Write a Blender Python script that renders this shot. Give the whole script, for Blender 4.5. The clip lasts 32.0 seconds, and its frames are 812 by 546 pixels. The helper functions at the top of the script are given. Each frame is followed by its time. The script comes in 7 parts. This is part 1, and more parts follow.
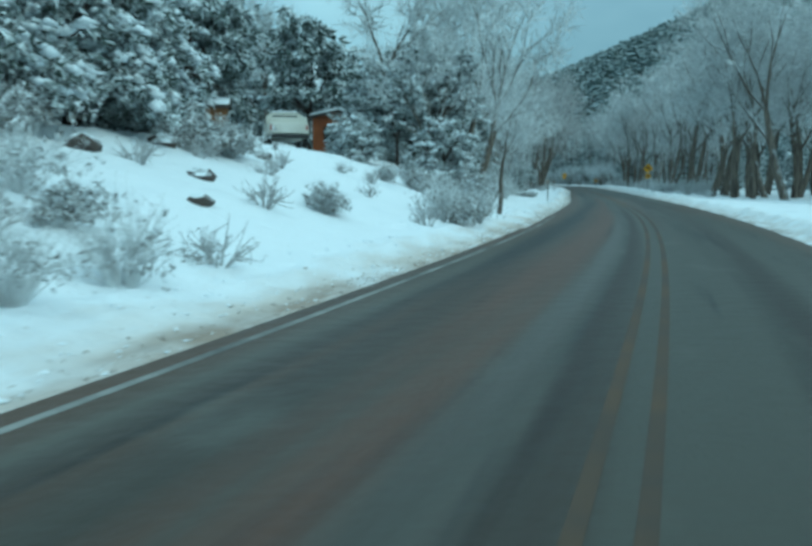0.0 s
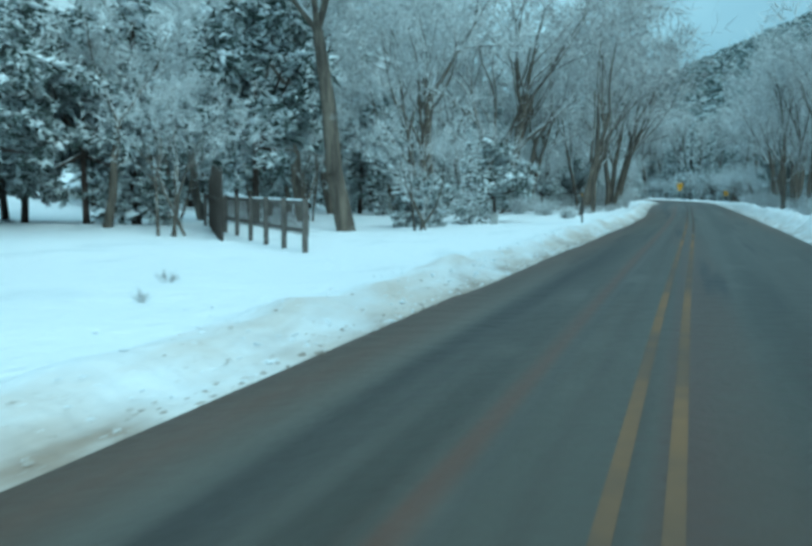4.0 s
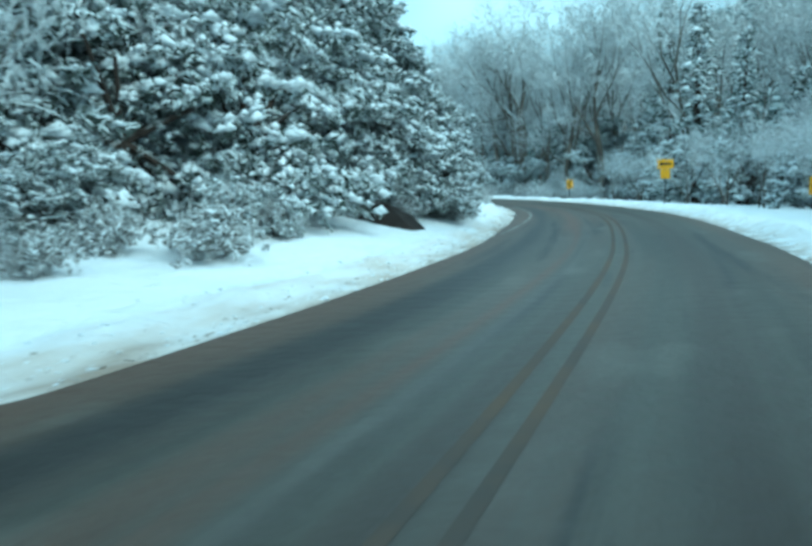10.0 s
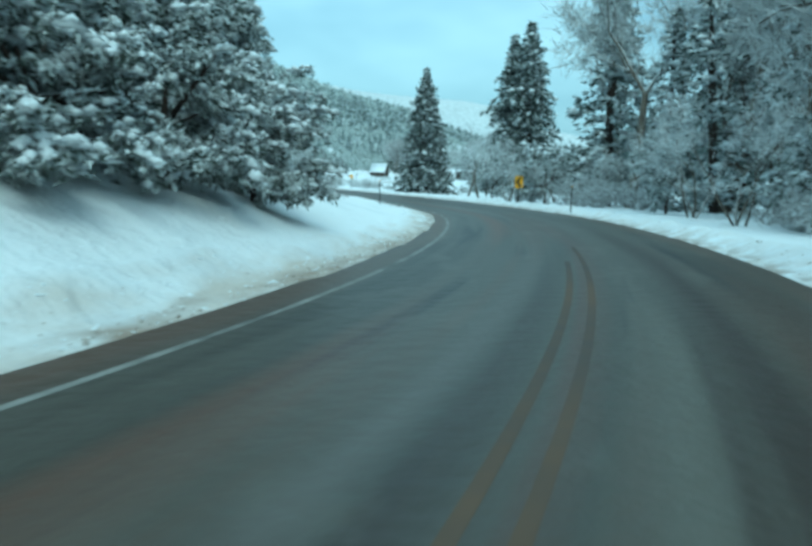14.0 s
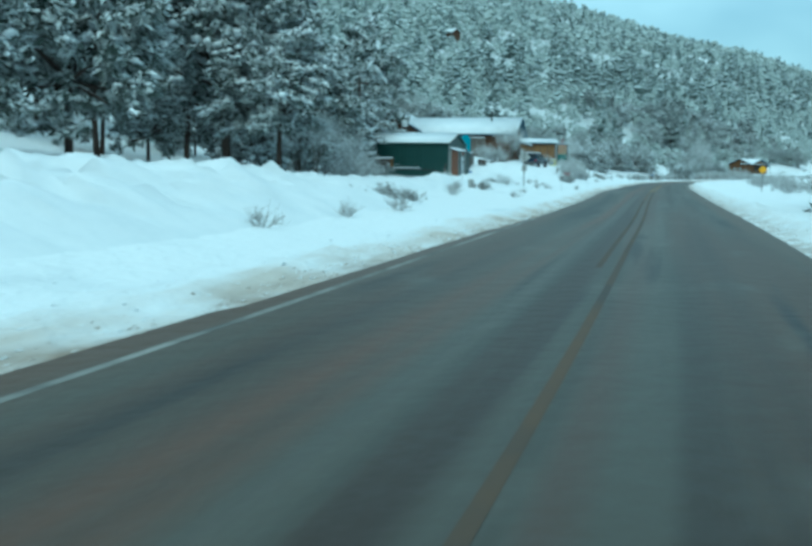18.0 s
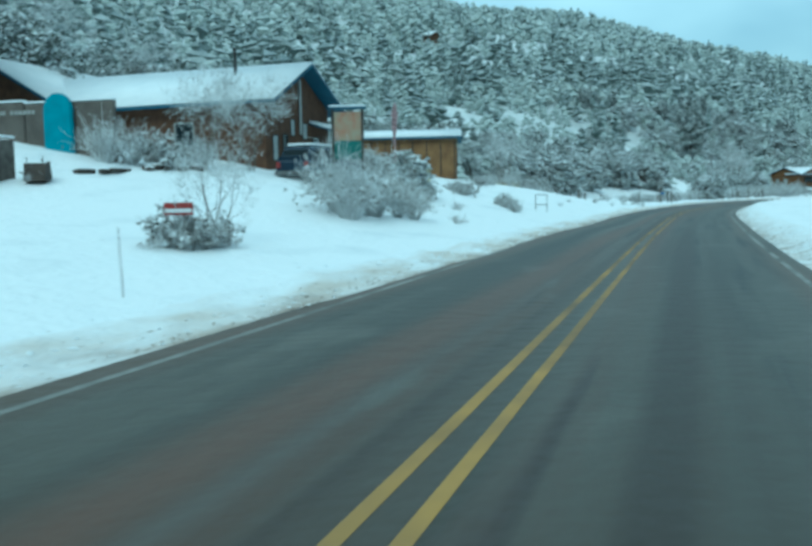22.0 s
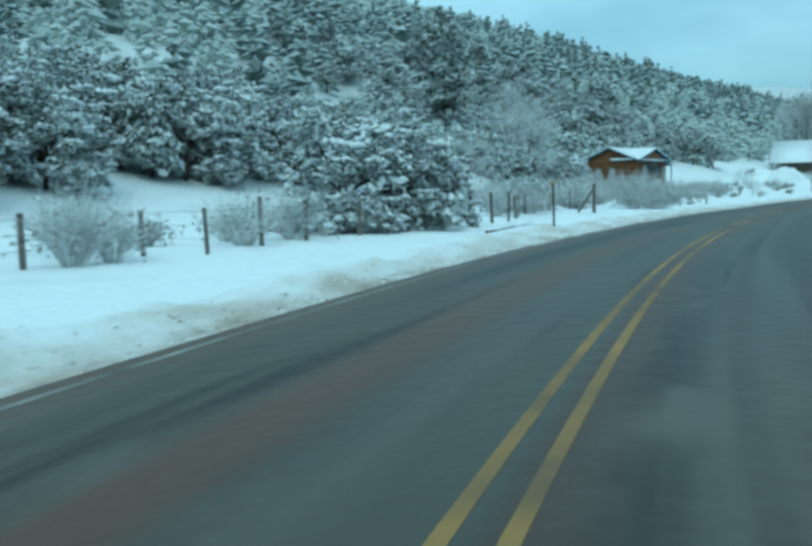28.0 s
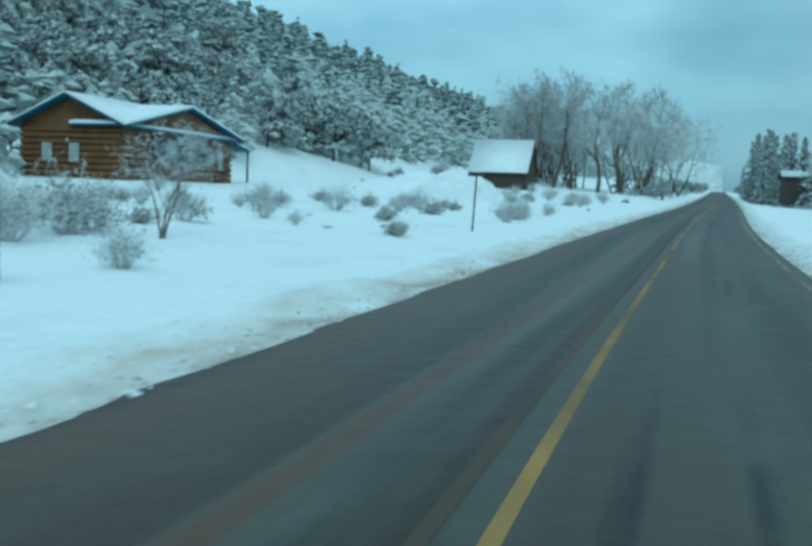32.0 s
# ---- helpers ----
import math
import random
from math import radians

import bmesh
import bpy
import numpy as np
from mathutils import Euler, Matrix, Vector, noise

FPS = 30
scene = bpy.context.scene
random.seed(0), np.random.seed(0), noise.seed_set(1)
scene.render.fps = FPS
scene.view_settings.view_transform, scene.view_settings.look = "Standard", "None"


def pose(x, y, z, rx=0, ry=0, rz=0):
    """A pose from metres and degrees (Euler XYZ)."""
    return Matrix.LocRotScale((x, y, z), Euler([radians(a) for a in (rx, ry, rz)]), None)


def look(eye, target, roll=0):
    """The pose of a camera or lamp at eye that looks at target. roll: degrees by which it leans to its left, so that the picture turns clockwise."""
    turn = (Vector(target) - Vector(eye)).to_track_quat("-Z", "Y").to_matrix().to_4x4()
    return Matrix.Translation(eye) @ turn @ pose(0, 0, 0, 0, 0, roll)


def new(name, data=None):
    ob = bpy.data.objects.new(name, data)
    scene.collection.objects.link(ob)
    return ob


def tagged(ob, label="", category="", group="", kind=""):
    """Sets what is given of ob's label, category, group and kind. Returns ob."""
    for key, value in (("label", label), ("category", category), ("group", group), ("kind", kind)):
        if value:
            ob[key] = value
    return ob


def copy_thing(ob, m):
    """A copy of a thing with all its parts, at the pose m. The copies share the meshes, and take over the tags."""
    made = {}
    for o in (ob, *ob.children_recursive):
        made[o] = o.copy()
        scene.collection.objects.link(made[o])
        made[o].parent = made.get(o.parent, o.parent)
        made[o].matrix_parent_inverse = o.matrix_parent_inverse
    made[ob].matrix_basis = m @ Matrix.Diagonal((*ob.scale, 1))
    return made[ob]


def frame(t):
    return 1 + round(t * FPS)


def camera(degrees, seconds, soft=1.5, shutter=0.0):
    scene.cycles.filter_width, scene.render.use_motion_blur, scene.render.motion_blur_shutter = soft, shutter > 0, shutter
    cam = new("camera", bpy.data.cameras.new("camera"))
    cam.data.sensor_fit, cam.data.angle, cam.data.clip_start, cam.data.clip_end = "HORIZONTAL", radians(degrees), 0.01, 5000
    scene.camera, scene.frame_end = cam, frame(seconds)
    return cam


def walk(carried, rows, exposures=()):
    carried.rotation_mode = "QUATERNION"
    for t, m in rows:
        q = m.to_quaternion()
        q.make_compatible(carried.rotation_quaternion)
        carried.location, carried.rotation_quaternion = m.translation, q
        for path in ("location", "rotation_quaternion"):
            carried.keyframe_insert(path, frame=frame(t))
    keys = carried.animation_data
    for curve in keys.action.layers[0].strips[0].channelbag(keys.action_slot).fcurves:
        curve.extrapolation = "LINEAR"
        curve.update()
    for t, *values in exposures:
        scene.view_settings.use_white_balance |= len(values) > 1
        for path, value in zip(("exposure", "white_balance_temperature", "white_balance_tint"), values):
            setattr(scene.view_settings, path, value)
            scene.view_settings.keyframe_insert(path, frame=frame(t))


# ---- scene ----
# seconds, place, then degrees of yaw, pitch and lean
PATH = [
    (0, 0, 0, 1.5, 15.64, -6.04, -0.02), (0.5, 0.28, 8.96, 1.5, 16.96, -6.17, 0.14), (1, 0.35, 17.94, 1.5, 18.38, -5.94, 0.2),
    (1.5, 0.21, 26.93, 1.5, 19.66, -5.87, 0.17), (2, -0.14, 35.93, 1.5, 21.05, -5.78, 0.26), (2.5, -0.68, 44.92, 1.5, 22.04, -5.64, 0.22),
    (3, -1.39, 53.9, 1.5, 23.18, -5.53, 0.28), (3.5, -2.23, 62.88, 1.5, 23.73, -5.33, 0.35), (4, -3.13, 71.84, 1.5, 23.89, -5.39, 0.43),
    (4.5, -4.03, 80.81, 1.5, 23.81, -5.56, 0.56), (5, -4.91, 89.78, 1.5, 23.63, -5.76, 0.74), (5.5, -5.77, 98.75, 1.5, 23.47, -6, 0.95),
    (6, -6.6, 107.71, 1.5, 23.43, -6.27, 1.06), (6.5, -7.45, 116.68, 1.5, 23.58, -6.32, 1.08), (7, -8.31, 125.66, 1.5, 23.69, -6.22, 0.5),
    (7.5, -9.2, 134.64, 1.5, 23.82, -5.93, -0.32), (8, -10.1, 143.62, 1.5, 23.9, -5.85, -1.17), (8.5, -11.01, 152.58, 1.5, 23.9, -5.63, -1.27),
    (9, -11.91, 161.49, 1.5, 23.9, -5.5, -0.8), (9.5, -12.82, 170.36, 1.5, 24.07, -5.88, -0.29), (10, -13.79, 179.18, 1.5, 24.86, -5.72, -0.57),
    (10.5, -14.93, 187.94, 1.5, 26.29, -5.98, -0.45), (11, -16.32, 196.65, 1.5, 28.13, -6.09, 0.06), (11.5, -18.01, 205.29, 1.5, 30.39, -6.25, 0.36),
    (12, -20.12, 213.85, 1.5, 33.52, -6.14, 0.58), (12.5, -22.68, 222.3, 1.5, 36.61, -6.13, 0.61), (13, -25.78, 230.57, 1.5, 40.76, -6.02, 0.86),
    (13.5, -29.46, 238.59, 1.5, 44.73, -5.88, 0.94), (14, -33.68, 246.32, 1.5, 48.82, -5.99, 1.05), (14.5, -38.45, 253.71, 1.5, 53.21, -6.42, 1.35),
    (15, -43.8, 260.7, 1.5, 57.9, -7.02, 1.8), (15.5, -49.7, 267.21, 1.5, 62.69, -7.43, 2.24), (16, -56.12, 273.23, 1.5, 67.21, -7.01, 2.31),
    (16.5, -62.96, 278.77, 1.5, 70.86, -6.62, 1.89), (17, -70.16, 283.87, 1.5, 74.63, -6.74, 1.51), (17.5, -77.65, 288.6, 1.5, 76.89, -6.58, 1.11),
    (18, -85.29, 293.14, 1.5, 77.8, -6.68, 0.89), (18.5, -93.03, 297.58, 1.5, 78.67, -6.66, 0.59), (19, -100.88, 301.94, 1.5, 79.39, -6.32, 0.49),
    (19.5, -108.81, 306.24, 1.5, 79.9, -6.07, 0.19), (20, -116.79, 310.52, 1.5, 79.83, -6, -0.21), (20.5, -124.8, 314.84, 1.5, 79.73, -5.46, -0.56),
    (21, -132.82, 319.2, 1.5, 79.53, -5.29, -0.77), (21.5, -140.86, 323.58, 1.5, 79.49, -5.17, -0.98), (22, -148.91, 327.99, 1.5, 79.33, -5, -1.04),
    (22.5, -156.97, 332.42, 1.5, 79.36, -4.93, -1.16), (23, -165.02, 336.87, 1.5, 79.05, -4.92, -1.34), (23.5, -173.08, 341.32, 1.5, 79.32, -4.76, -1.21),
    (24, -181.17, 345.78, 1.5, 79.14, -5.04, -0.95), (24.5, -189.25, 350.28, 1.5, 78.85, -5.13, -0.9), (25, -197.3, 354.85, 1.5, 78.14, -5.35, -0.72),
    (25.5, -205.26, 359.55, 1.5, 76.93, -5.55, -0.58), (26, -213.1, 364.44, 1.5, 75.29, -5.69, -0.57), (26.5, -220.77, 369.57, 1.5, 73.41, -5.78, -0.7),
    (27, -228.26, 374.94, 1.5, 71.51, -5.86, -0.89), (27.5, -235.57, 380.54, 1.5, 69.81, -5.65, -0.92), (28, -242.68, 386.39, 1.5, 67.44, -5.33, -1.33),
    (28.5, -249.57, 392.53, 1.5, 65.41, -5.04, -1.82), (29, -256.23, 398.94, 1.5, 63.03, -4.67, -1.63), (29.5, -262.66, 405.62, 1.5, 61.08, -5.03, -0.91),
    (30, -268.87, 412.57, 1.5, 58.72, -5.04, 0.08), (30.5, -274.87, 419.81, 1.5, 56.77, -5.14, 0.83), (31, -280.64, 427.34, 1.5, 54.47, -4.97, 1.45),
    (31.5, -286.21, 435.13, 1.5, 52.97, -5.21, 2.05), (32, -291.63, 443.14, 1.5, 51.42, -4.93, 2.35),
]
cam = camera(49.5, 32.0, soft=3.4, shutter=0.12)
walk(cam, [(t, Matrix.Translation((x, y, z)) @ pose(0, 0, 0, 90 + pitch, 0, yaw) @ pose(0, 0, 0, 0, 0, lean))
           for t, x, y, z, yaw, pitch, lean in PATH],
     exposures=[(0, 0.26, 5020, -26), (1, 0.42, 5000, -26), (2, 0.58, 4990, -25), (3.2, 0.74, 4960, -25), (6, 0.34, 4870, -27), (7, 0.9, 4920, -24), (8, 1.02, 4920, -22), (9, 0.95, 4920, -25), (10, 1.06, 4960, -26), (11, 1.04, 5000, -26), (12, 0.72, 5030, -26), (13, 0.6, 5070, -27), (16, 0.44, 5070, -27), (20, 0.34, 5070, -26), (24, 0.3, 5070, -26), (27, 0.22, 4970, -27), (30, 0.15, 4910, -27), (32, 0.05, 4870, -27)])

# ---- sky and sun: a bright overcast winter day with a thin patch of blue ----
world = bpy.data.worlds.new("overcast")
scene.world = world
world.use_nodes = True
wn, wl = world.node_tree.nodes, world.node_tree.links
wn.clear()
w_out, w_bg = wn.new("ShaderNodeOutputWorld"), wn.new("ShaderNodeBackground")
w_sky = wn.new("ShaderNodeTexSky")
w_sky.sky_type, w_sky.sun_disc = "NISHITA", False
w_sky.sun_elevation, w_sky.sun_rotation = radians(44), radians(119)
w_sky.dust_density, w_sky.air_density = 2.0, 1.2
w_co = wn.new("ShaderNodeTexCoord")
w_map = wn.new("ShaderNodeMapping")
w_map.inputs["Scale"].default_value = (1.0, 1.0, 2.2)
w_noise = wn.new("ShaderNodeTexNoise")
w_noise.inputs["Scale"].default_value, w_noise.inputs["Detail"].default_value = 2.1, 4.0
w_ramp = wn.new("ShaderNodeValToRGB")
w_ramp.color_ramp.elements[0].position, w_ramp.color_ramp.elements[1].position = 0.32, 0.72
w_ramp.color_ramp.elements[0].color, w_ramp.color_ramp.elements[1].color = (2.6, 3.5, 4.4, 1), (7.6, 8.4, 8.8, 1)
w_mix = wn.new("ShaderNodeMix")
w_mix.data_type = "RGBA"
w_mix.inputs["Factor"].default_value = 0.78
wl.new(w_co.outputs["Generated"], w_map.inputs["Vector"])
wl.new(w_map.outputs["Vector"], w_noise.inputs["Vector"])
wl.new(w_noise.outputs["Fac"], w_ramp.inputs["Fac"])
wl.new(w_sky.outputs["Color"], w_mix.inputs["A"])
wl.new(w_ramp.outputs["Color"], w_mix.inputs["B"])
w_sep, w_rise, w_dim = wn.new("ShaderNodeSeparateXYZ"), wn.new("ShaderNodeMapRange"), wn.new("ShaderNodeMix")
wl.new(w_co.outputs["Generated"], w_sep.inputs[0])
wl.new(w_sep.outputs["Z"], w_rise.inputs["Value"])
w_rise.inputs["From Min"].default_value, w_rise.inputs["From Max"].default_value = 0.0, 0.75
w_dim.data_type, w_dim.blend_type = "RGBA", "MIX"
w_hor = wn.new("ShaderNodeMix")
w_hor.data_type, w_hor.blend_type = "RGBA", "MULTIPLY"
w_hor.inputs["Factor"].default_value = 1.0
w_hor.inputs["B"].default_value = (0.58, 0.65, 0.70, 1)
w_top = wn.new("ShaderNodeMix")
w_top.data_type, w_top.blend_type = "RGBA", "MULTIPLY"
w_top.inputs["Factor"].default_value = 1.0
w_top.inputs["B"].default_value = (1.45, 1.40, 1.36, 1)
w_top.clamp_result = w_hor.clamp_result = False
wl.new(w_mix.outputs["Result"], w_hor.inputs["A"])
wl.new(w_mix.outputs["Result"], w_top.inputs["A"])
wl.new(w_hor.outputs["Result"], w_dim.inputs["A"])
wl.new(w_top.outputs["Result"], w_dim.inputs["B"])
wl.new(w_rise.outputs["Result"], w_dim.inputs["Factor"])
w_west, w_gain, w_side = wn.new("ShaderNodeVectorMath"), wn.new("ShaderNodeMapRange"), wn.new("ShaderNodeMix")
w_west.operation = "DOT_PRODUCT"
w_west.inputs[1].default_value = (-0.985, 0.174, 0.0)
wl.new(w_co.outputs["Generated"], w_west.inputs[0])
wl.new(w_west.outputs["Value"], w_gain.inputs["Value"])
w_gain.inputs["From Min"].default_value, w_gain.inputs["From Max"].default_value = 0.2, 0.95
w_gain.inputs["To Min"].default_value, w_gain.inputs["To Max"].default_value = 0.68, 1.06
w_gain.interpolation_type = "SMOOTHSTEP"
w_side.data_type, w_side.blend_type, w_side.clamp_result = "RGBA", "MULTIPLY", False
w_side.inputs["Factor"].default_value = 1.0
wl.new(w_dim.outputs["Result"], w_side.inputs["A"])
wl.new(w_gain.outputs["Result"], w_side.inputs["B"])
wl.new(w_side.outputs["Result"], w_bg.inputs["Color"])
w_bg.inputs["Strength"].default_value = 0.120
wl.new(w_bg.outputs["Background"], w_out.inputs["Surface"])

sun = new("sun", bpy.data.lights.new("sun", "SUN"))
sun.data.energy, sun.data.angle, sun.data.color = 0.85, radians(30), (1.0, 0.98, 0.95)
sun.matrix_world = look((45, -25, 50), (0, 0, 0))

# ---- materials ----
def mat(name, color, rough=0.8, color2=None, scale=6.0, bump=0.15, metal=0.0, detail=5.0, spec=0.3, stretch=None):
    """A surface with colour that varies at two scales, and fine relief."""
    m = bpy.data.materials.new(name)
    m.use_nodes = True
    n, l = m.node_tree.nodes, m.node_tree.links
    b = n["Principled BSDF"]
    b.inputs["Roughness"].default_value, b.inputs["Metallic"].default_value = rough, metal
    b.inputs["Specular IOR Level"].default_value = spec
    co = n.new("ShaderNodeTexCoord")
    big, small = n.new("ShaderNodeTexNoise"), n.new("ShaderNodeTexNoise")
    big.inputs["Scale"].default_value, big.inputs["Detail"].default_value = scale, detail
    small.inputs["Scale"].default_value, small.inputs["Detail"].default_value = scale * 7, 3.0
    place_by = co.outputs["Object"]
    if stretch:  # grain that runs upright
        mp = n.new("ShaderNodeMapping")
        mp.inputs["Scale"].default_value = stretch
        l.new(place_by, mp.inputs["Vector"])
        place_by = mp.outputs["Vector"]
    l.new(place_by, big.inputs["Vector"])
    l.new(place_by, small.inputs["Vector"])
    mix = n.new("ShaderNodeMix")
    mix.data_type = "RGBA"
    mix.inputs["A"].default_value = (*color, 1)
    mix.inputs["B"].default_value = (*(color2 or [c * 0.7 for c in color]), 1)
    add = n.new("ShaderNodeMath")
    add.operation = "MULTIPLY_ADD"
    add.inputs[1].default_value, add.inputs[2].default_value = 0.35, -0.17
    l.new(small.outputs["Fac"], add.inputs[0])
    tot = n.new("ShaderNodeMath")
    tot.use_clamp = True
    l.new(big.outputs["Fac"], tot.inputs[0])
    l.new(add.outputs[0], tot.inputs[1])
    ramp = n.new("ShaderNodeMapRange")
    ramp.inputs["From Min"].default_value, ramp.inputs["From Max"].default_value = 0.3, 0.7
    l.new(tot.outputs[0], ramp.inputs["Value"])
    l.new(ramp.outputs["Result"], mix.inputs["Factor"])
    l.new(mix.outputs["Result"], b.inputs["Base Color"])
    bp = n.new("ShaderNodeBump")
    bp.inputs["Strength"].default_value, bp.inputs["Distance"].default_value = bump, 0.02
    l.new(small.outputs["Fac"], bp.inputs["Height"])
    l.new(bp.outputs["Normal"], b.inputs["Normal"])
    return m


def snowy(name, base, base2, lo=0.15, hi=0.5, scale=5.0, rough=0.85, snow=(0.80, 0.84, 0.87), patch=0.5, stretch=None, bump=0.2):
    """Foliage, bark or rock with snow lying on what faces up, in patches."""
    m = mat(name, base, rough, base2, scale, bump, stretch=stretch)
    n, l = m.node_tree.nodes, m.node_tree.links
    b = n["Principled BSDF"]
    under = b.inputs["Base Color"].links[0].from_socket
    geo, sep = n.new("ShaderNodeNewGeometry"), n.new("ShaderNodeSeparateXYZ")
    l.new(geo.outputs["Normal"], sep.inputs[0])
    co, no = n.new("ShaderNodeTexCoord"), n.new("ShaderNodeTexNoise")
    no.inputs["Scale"].default_value, no.inputs["Detail"].default_value = 2.2, 4.0
    l.new(co.outputs["Object"], no.inputs["Vector"])
    ma = n.new("ShaderNodeMath")
    ma.operation = "MULTIPLY_ADD"
    ma.inputs[1].default_value, ma.inputs[2].default_value = patch * 2, -patch
    l.new(no.outputs["Fac"], ma.inputs[0])
    ad = n.new("ShaderNodeMath")
    l.new(sep.outputs["Z"], ad.inputs[0])
    l.new(ma.outputs[0], ad.inputs[1])
    mr = n.new("ShaderNodeMapRange")
    mr.inputs["From Min"].default_value, mr.inputs["From Max"].default_value = lo, hi
    l.new(ad.outputs[0], mr.inputs["Value"])
    mx = n.new("ShaderNodeMix")
    mx.data_type = "RGBA"
    l.new(mr.outputs["Result"], mx.inputs["Factor"])
    l.new(under, mx.inputs["A"])
    mx.inputs["B"].default_value = (*snow, 1)
    l.new(mx.outputs["Result"], b.inputs["Base Color"])
    return m


def strip_mat(name, sets, rough, bump, sway=1.2):
    """A surface along the road: UV is metres across and along. sets: colours laid on in turn, each with its mask."""
    m = bpy.data.materials.new(name)
    m.use_nodes = True
    n, l = m.node_tree.nodes, m.node_tree.links
    b = n["Principled BSDF"]
    b.inputs["Roughness"].default_value = rough
    uv, sep = n.new("ShaderNodeUVMap"), n.new("ShaderNodeSeparateXYZ")
    uv.uv_map = "along"
    l.new(uv.outputs["UV"], sep.inputs[0])
    last = None
    for color, lo, hi, stretch, scale, d0, d1, d2, d3 in sets:
        mp, no, mr = n.new("ShaderNodeMapping"), n.new("ShaderNodeTexNoise"), n.new("ShaderNodeMapRange")
        mp.inputs["Scale"].default_value = (1.0, stretch, 1.0)
        no.inputs["Scale"].default_value, no.inputs["Detail"].default_value = scale, 5.0
        l.new(uv.outputs["UV"], mp.inputs["Vector"])
        l.new(mp.outputs["Vector"], no.inputs["Vector"])
        mr.inputs["From Min"].default_value, mr.inputs["From Max"].default_value = lo, hi
        l.new(no.outputs["Fac"], mr.inputs["Value"])
        fac = mr.outputs["Result"]
        if d0 is not None:  # a band between d0..d1 (rises) and d2..d3 (falls)
            wob = n.new("ShaderNodeMath")
            wob.operation = "MULTIPLY_ADD"
            wob.inputs[1].default_value = sway
            l.new(no.outputs["Fac"], wob.inputs[0])
            off = n.new("ShaderNodeMath")
            off.inputs[1].default_value = -sway / 2
            l.new(sep.outputs["X"], off.inputs[0])
            l.new(off.outputs[0], wob.inputs[2])
            up, down, mu, mu2 = (n.new("ShaderNodeMapRange"), n.new("ShaderNodeMapRange"), n.new("ShaderNodeMath"), n.new("ShaderNodeMath"))
            up.inputs["From Min"].default_value, up.inputs["From Max"].default_value = d0, d1
            down.inputs["From Min"].default_value, down.inputs["From Max"].default_value = d3, d2
            mu.operation = mu2.operation = "MULTIPLY"
            l.new(wob.outputs[0], up.inputs["Value"])
            l.new(wob.outputs[0], down.inputs["Value"])
            l.new(up.outputs["Result"], mu.inputs[0])
            l.new(down.outputs["Result"], mu.inputs[1])
            l.new(mu.outputs[0], mu2.inputs[0])
            l.new(fac, mu2.inputs[1])
            fac = mu2.outputs[0]
        mx = n.new("ShaderNodeMix")
        mx.data_type = "RGBA"
        if last is None:
            mx.inputs["A"].default_value = (*color, 1)
        else:
            l.new(last, mx.inputs["A"])
        mx.inputs["B"].default_value = (*color, 1)
        l.new(fac, mx.inputs["Factor"])
        last = mx.outputs["Result"]
    l.new(last, b.inputs["Base Color"])
    co, fine, bp = n.new("ShaderNodeTexCoord"), n.new("ShaderNodeTexNoise"), n.new("ShaderNodeBump")
    fine.inputs["Scale"].default_value, fine.inputs["Detail"].default_value = 3.0, 8.0
    l.new(co.outputs["Object"], fine.inputs["Vector"])
    l.new(fine.outputs["Fac"], bp.inputs["Height"])
    bp.inputs["Strength"].default_value, bp.inputs["Distance"].default_value = bump, 0.12
    l.new(bp.outputs["Normal"], b.inputs["Normal"])
    return m


# across the road: metres to the right of its middle; along: metres
ASPHALT = strip_mat("asphalt", [
    ((0.068, 0.064, 0.052), 0, 1, 1, 1, None, 0, 0, 0),
    ((0.042, 0.039, 0.031), 0.48, 0.60, 0.025, 1.1, None, 0, 0, 0),
    ((0.098, 0.093, 0.078), 0.56, 0.66, 0.03, 0.75, None, 0, 0, 0),
    ((0.066, 0.044, 0.031), 0.50, 0.62, 0.04, 0.42, None, 0, 0, 0),
    ((0.020, 0.018, 0.017), 0.58, 0.66, 0.04, 1.6, None, 0, 0, 0),
    ((0.098, 0.093, 0.078), 0.58, 0.72, 0.4, 0.9, None, 0, 0, 0),
    ((0.025, 0.023, 0.021), 0.42, 0.56, 0.03, 0.6, -3.3, -3.0, -2.7, -2.3),
    ((0.092, 0.052, 0.035), 0.36, 0.54, 0.03, 0.9, -2.3, -1.9, -1.5, -1.1),
    ((0.095, 0.088, 0.079), 0.44, 0.66, 0.03, 0.9, -1.3, -1.0, -0.8, -0.5),
    ((0.034, 0.022, 0.016), 0.43, 0.57, 0.012, 0.9, -0.6, -0.5, -0.12, 0.0),
    ((0.070, 0.044, 0.033), 0.46, 0.62, 0.02, 0.9, 0.0, 0.1, 0.5, 0.8),
    ((0.034, 0.025, 0.019), 0.44, 0.60, 0.015, 0.9, 1.0, 1.15, 1.7, 2.0),
    ((0.090, 0.060, 0.043), 0.30, 0.55, 0.05, 0.8, -5.0, -4.3, -3.7, -3.2),
    ((0.090, 0.066, 0.048), 0.30, 0.55, 0.05, 0.8, 2.7, 3.1, 3.8, 4.3),
], 0.50, 0.30, 0.8)
ASPHALT.node_tree.nodes["Principled BSDF"].inputs["Specular IOR Level"].default_value = 0.24
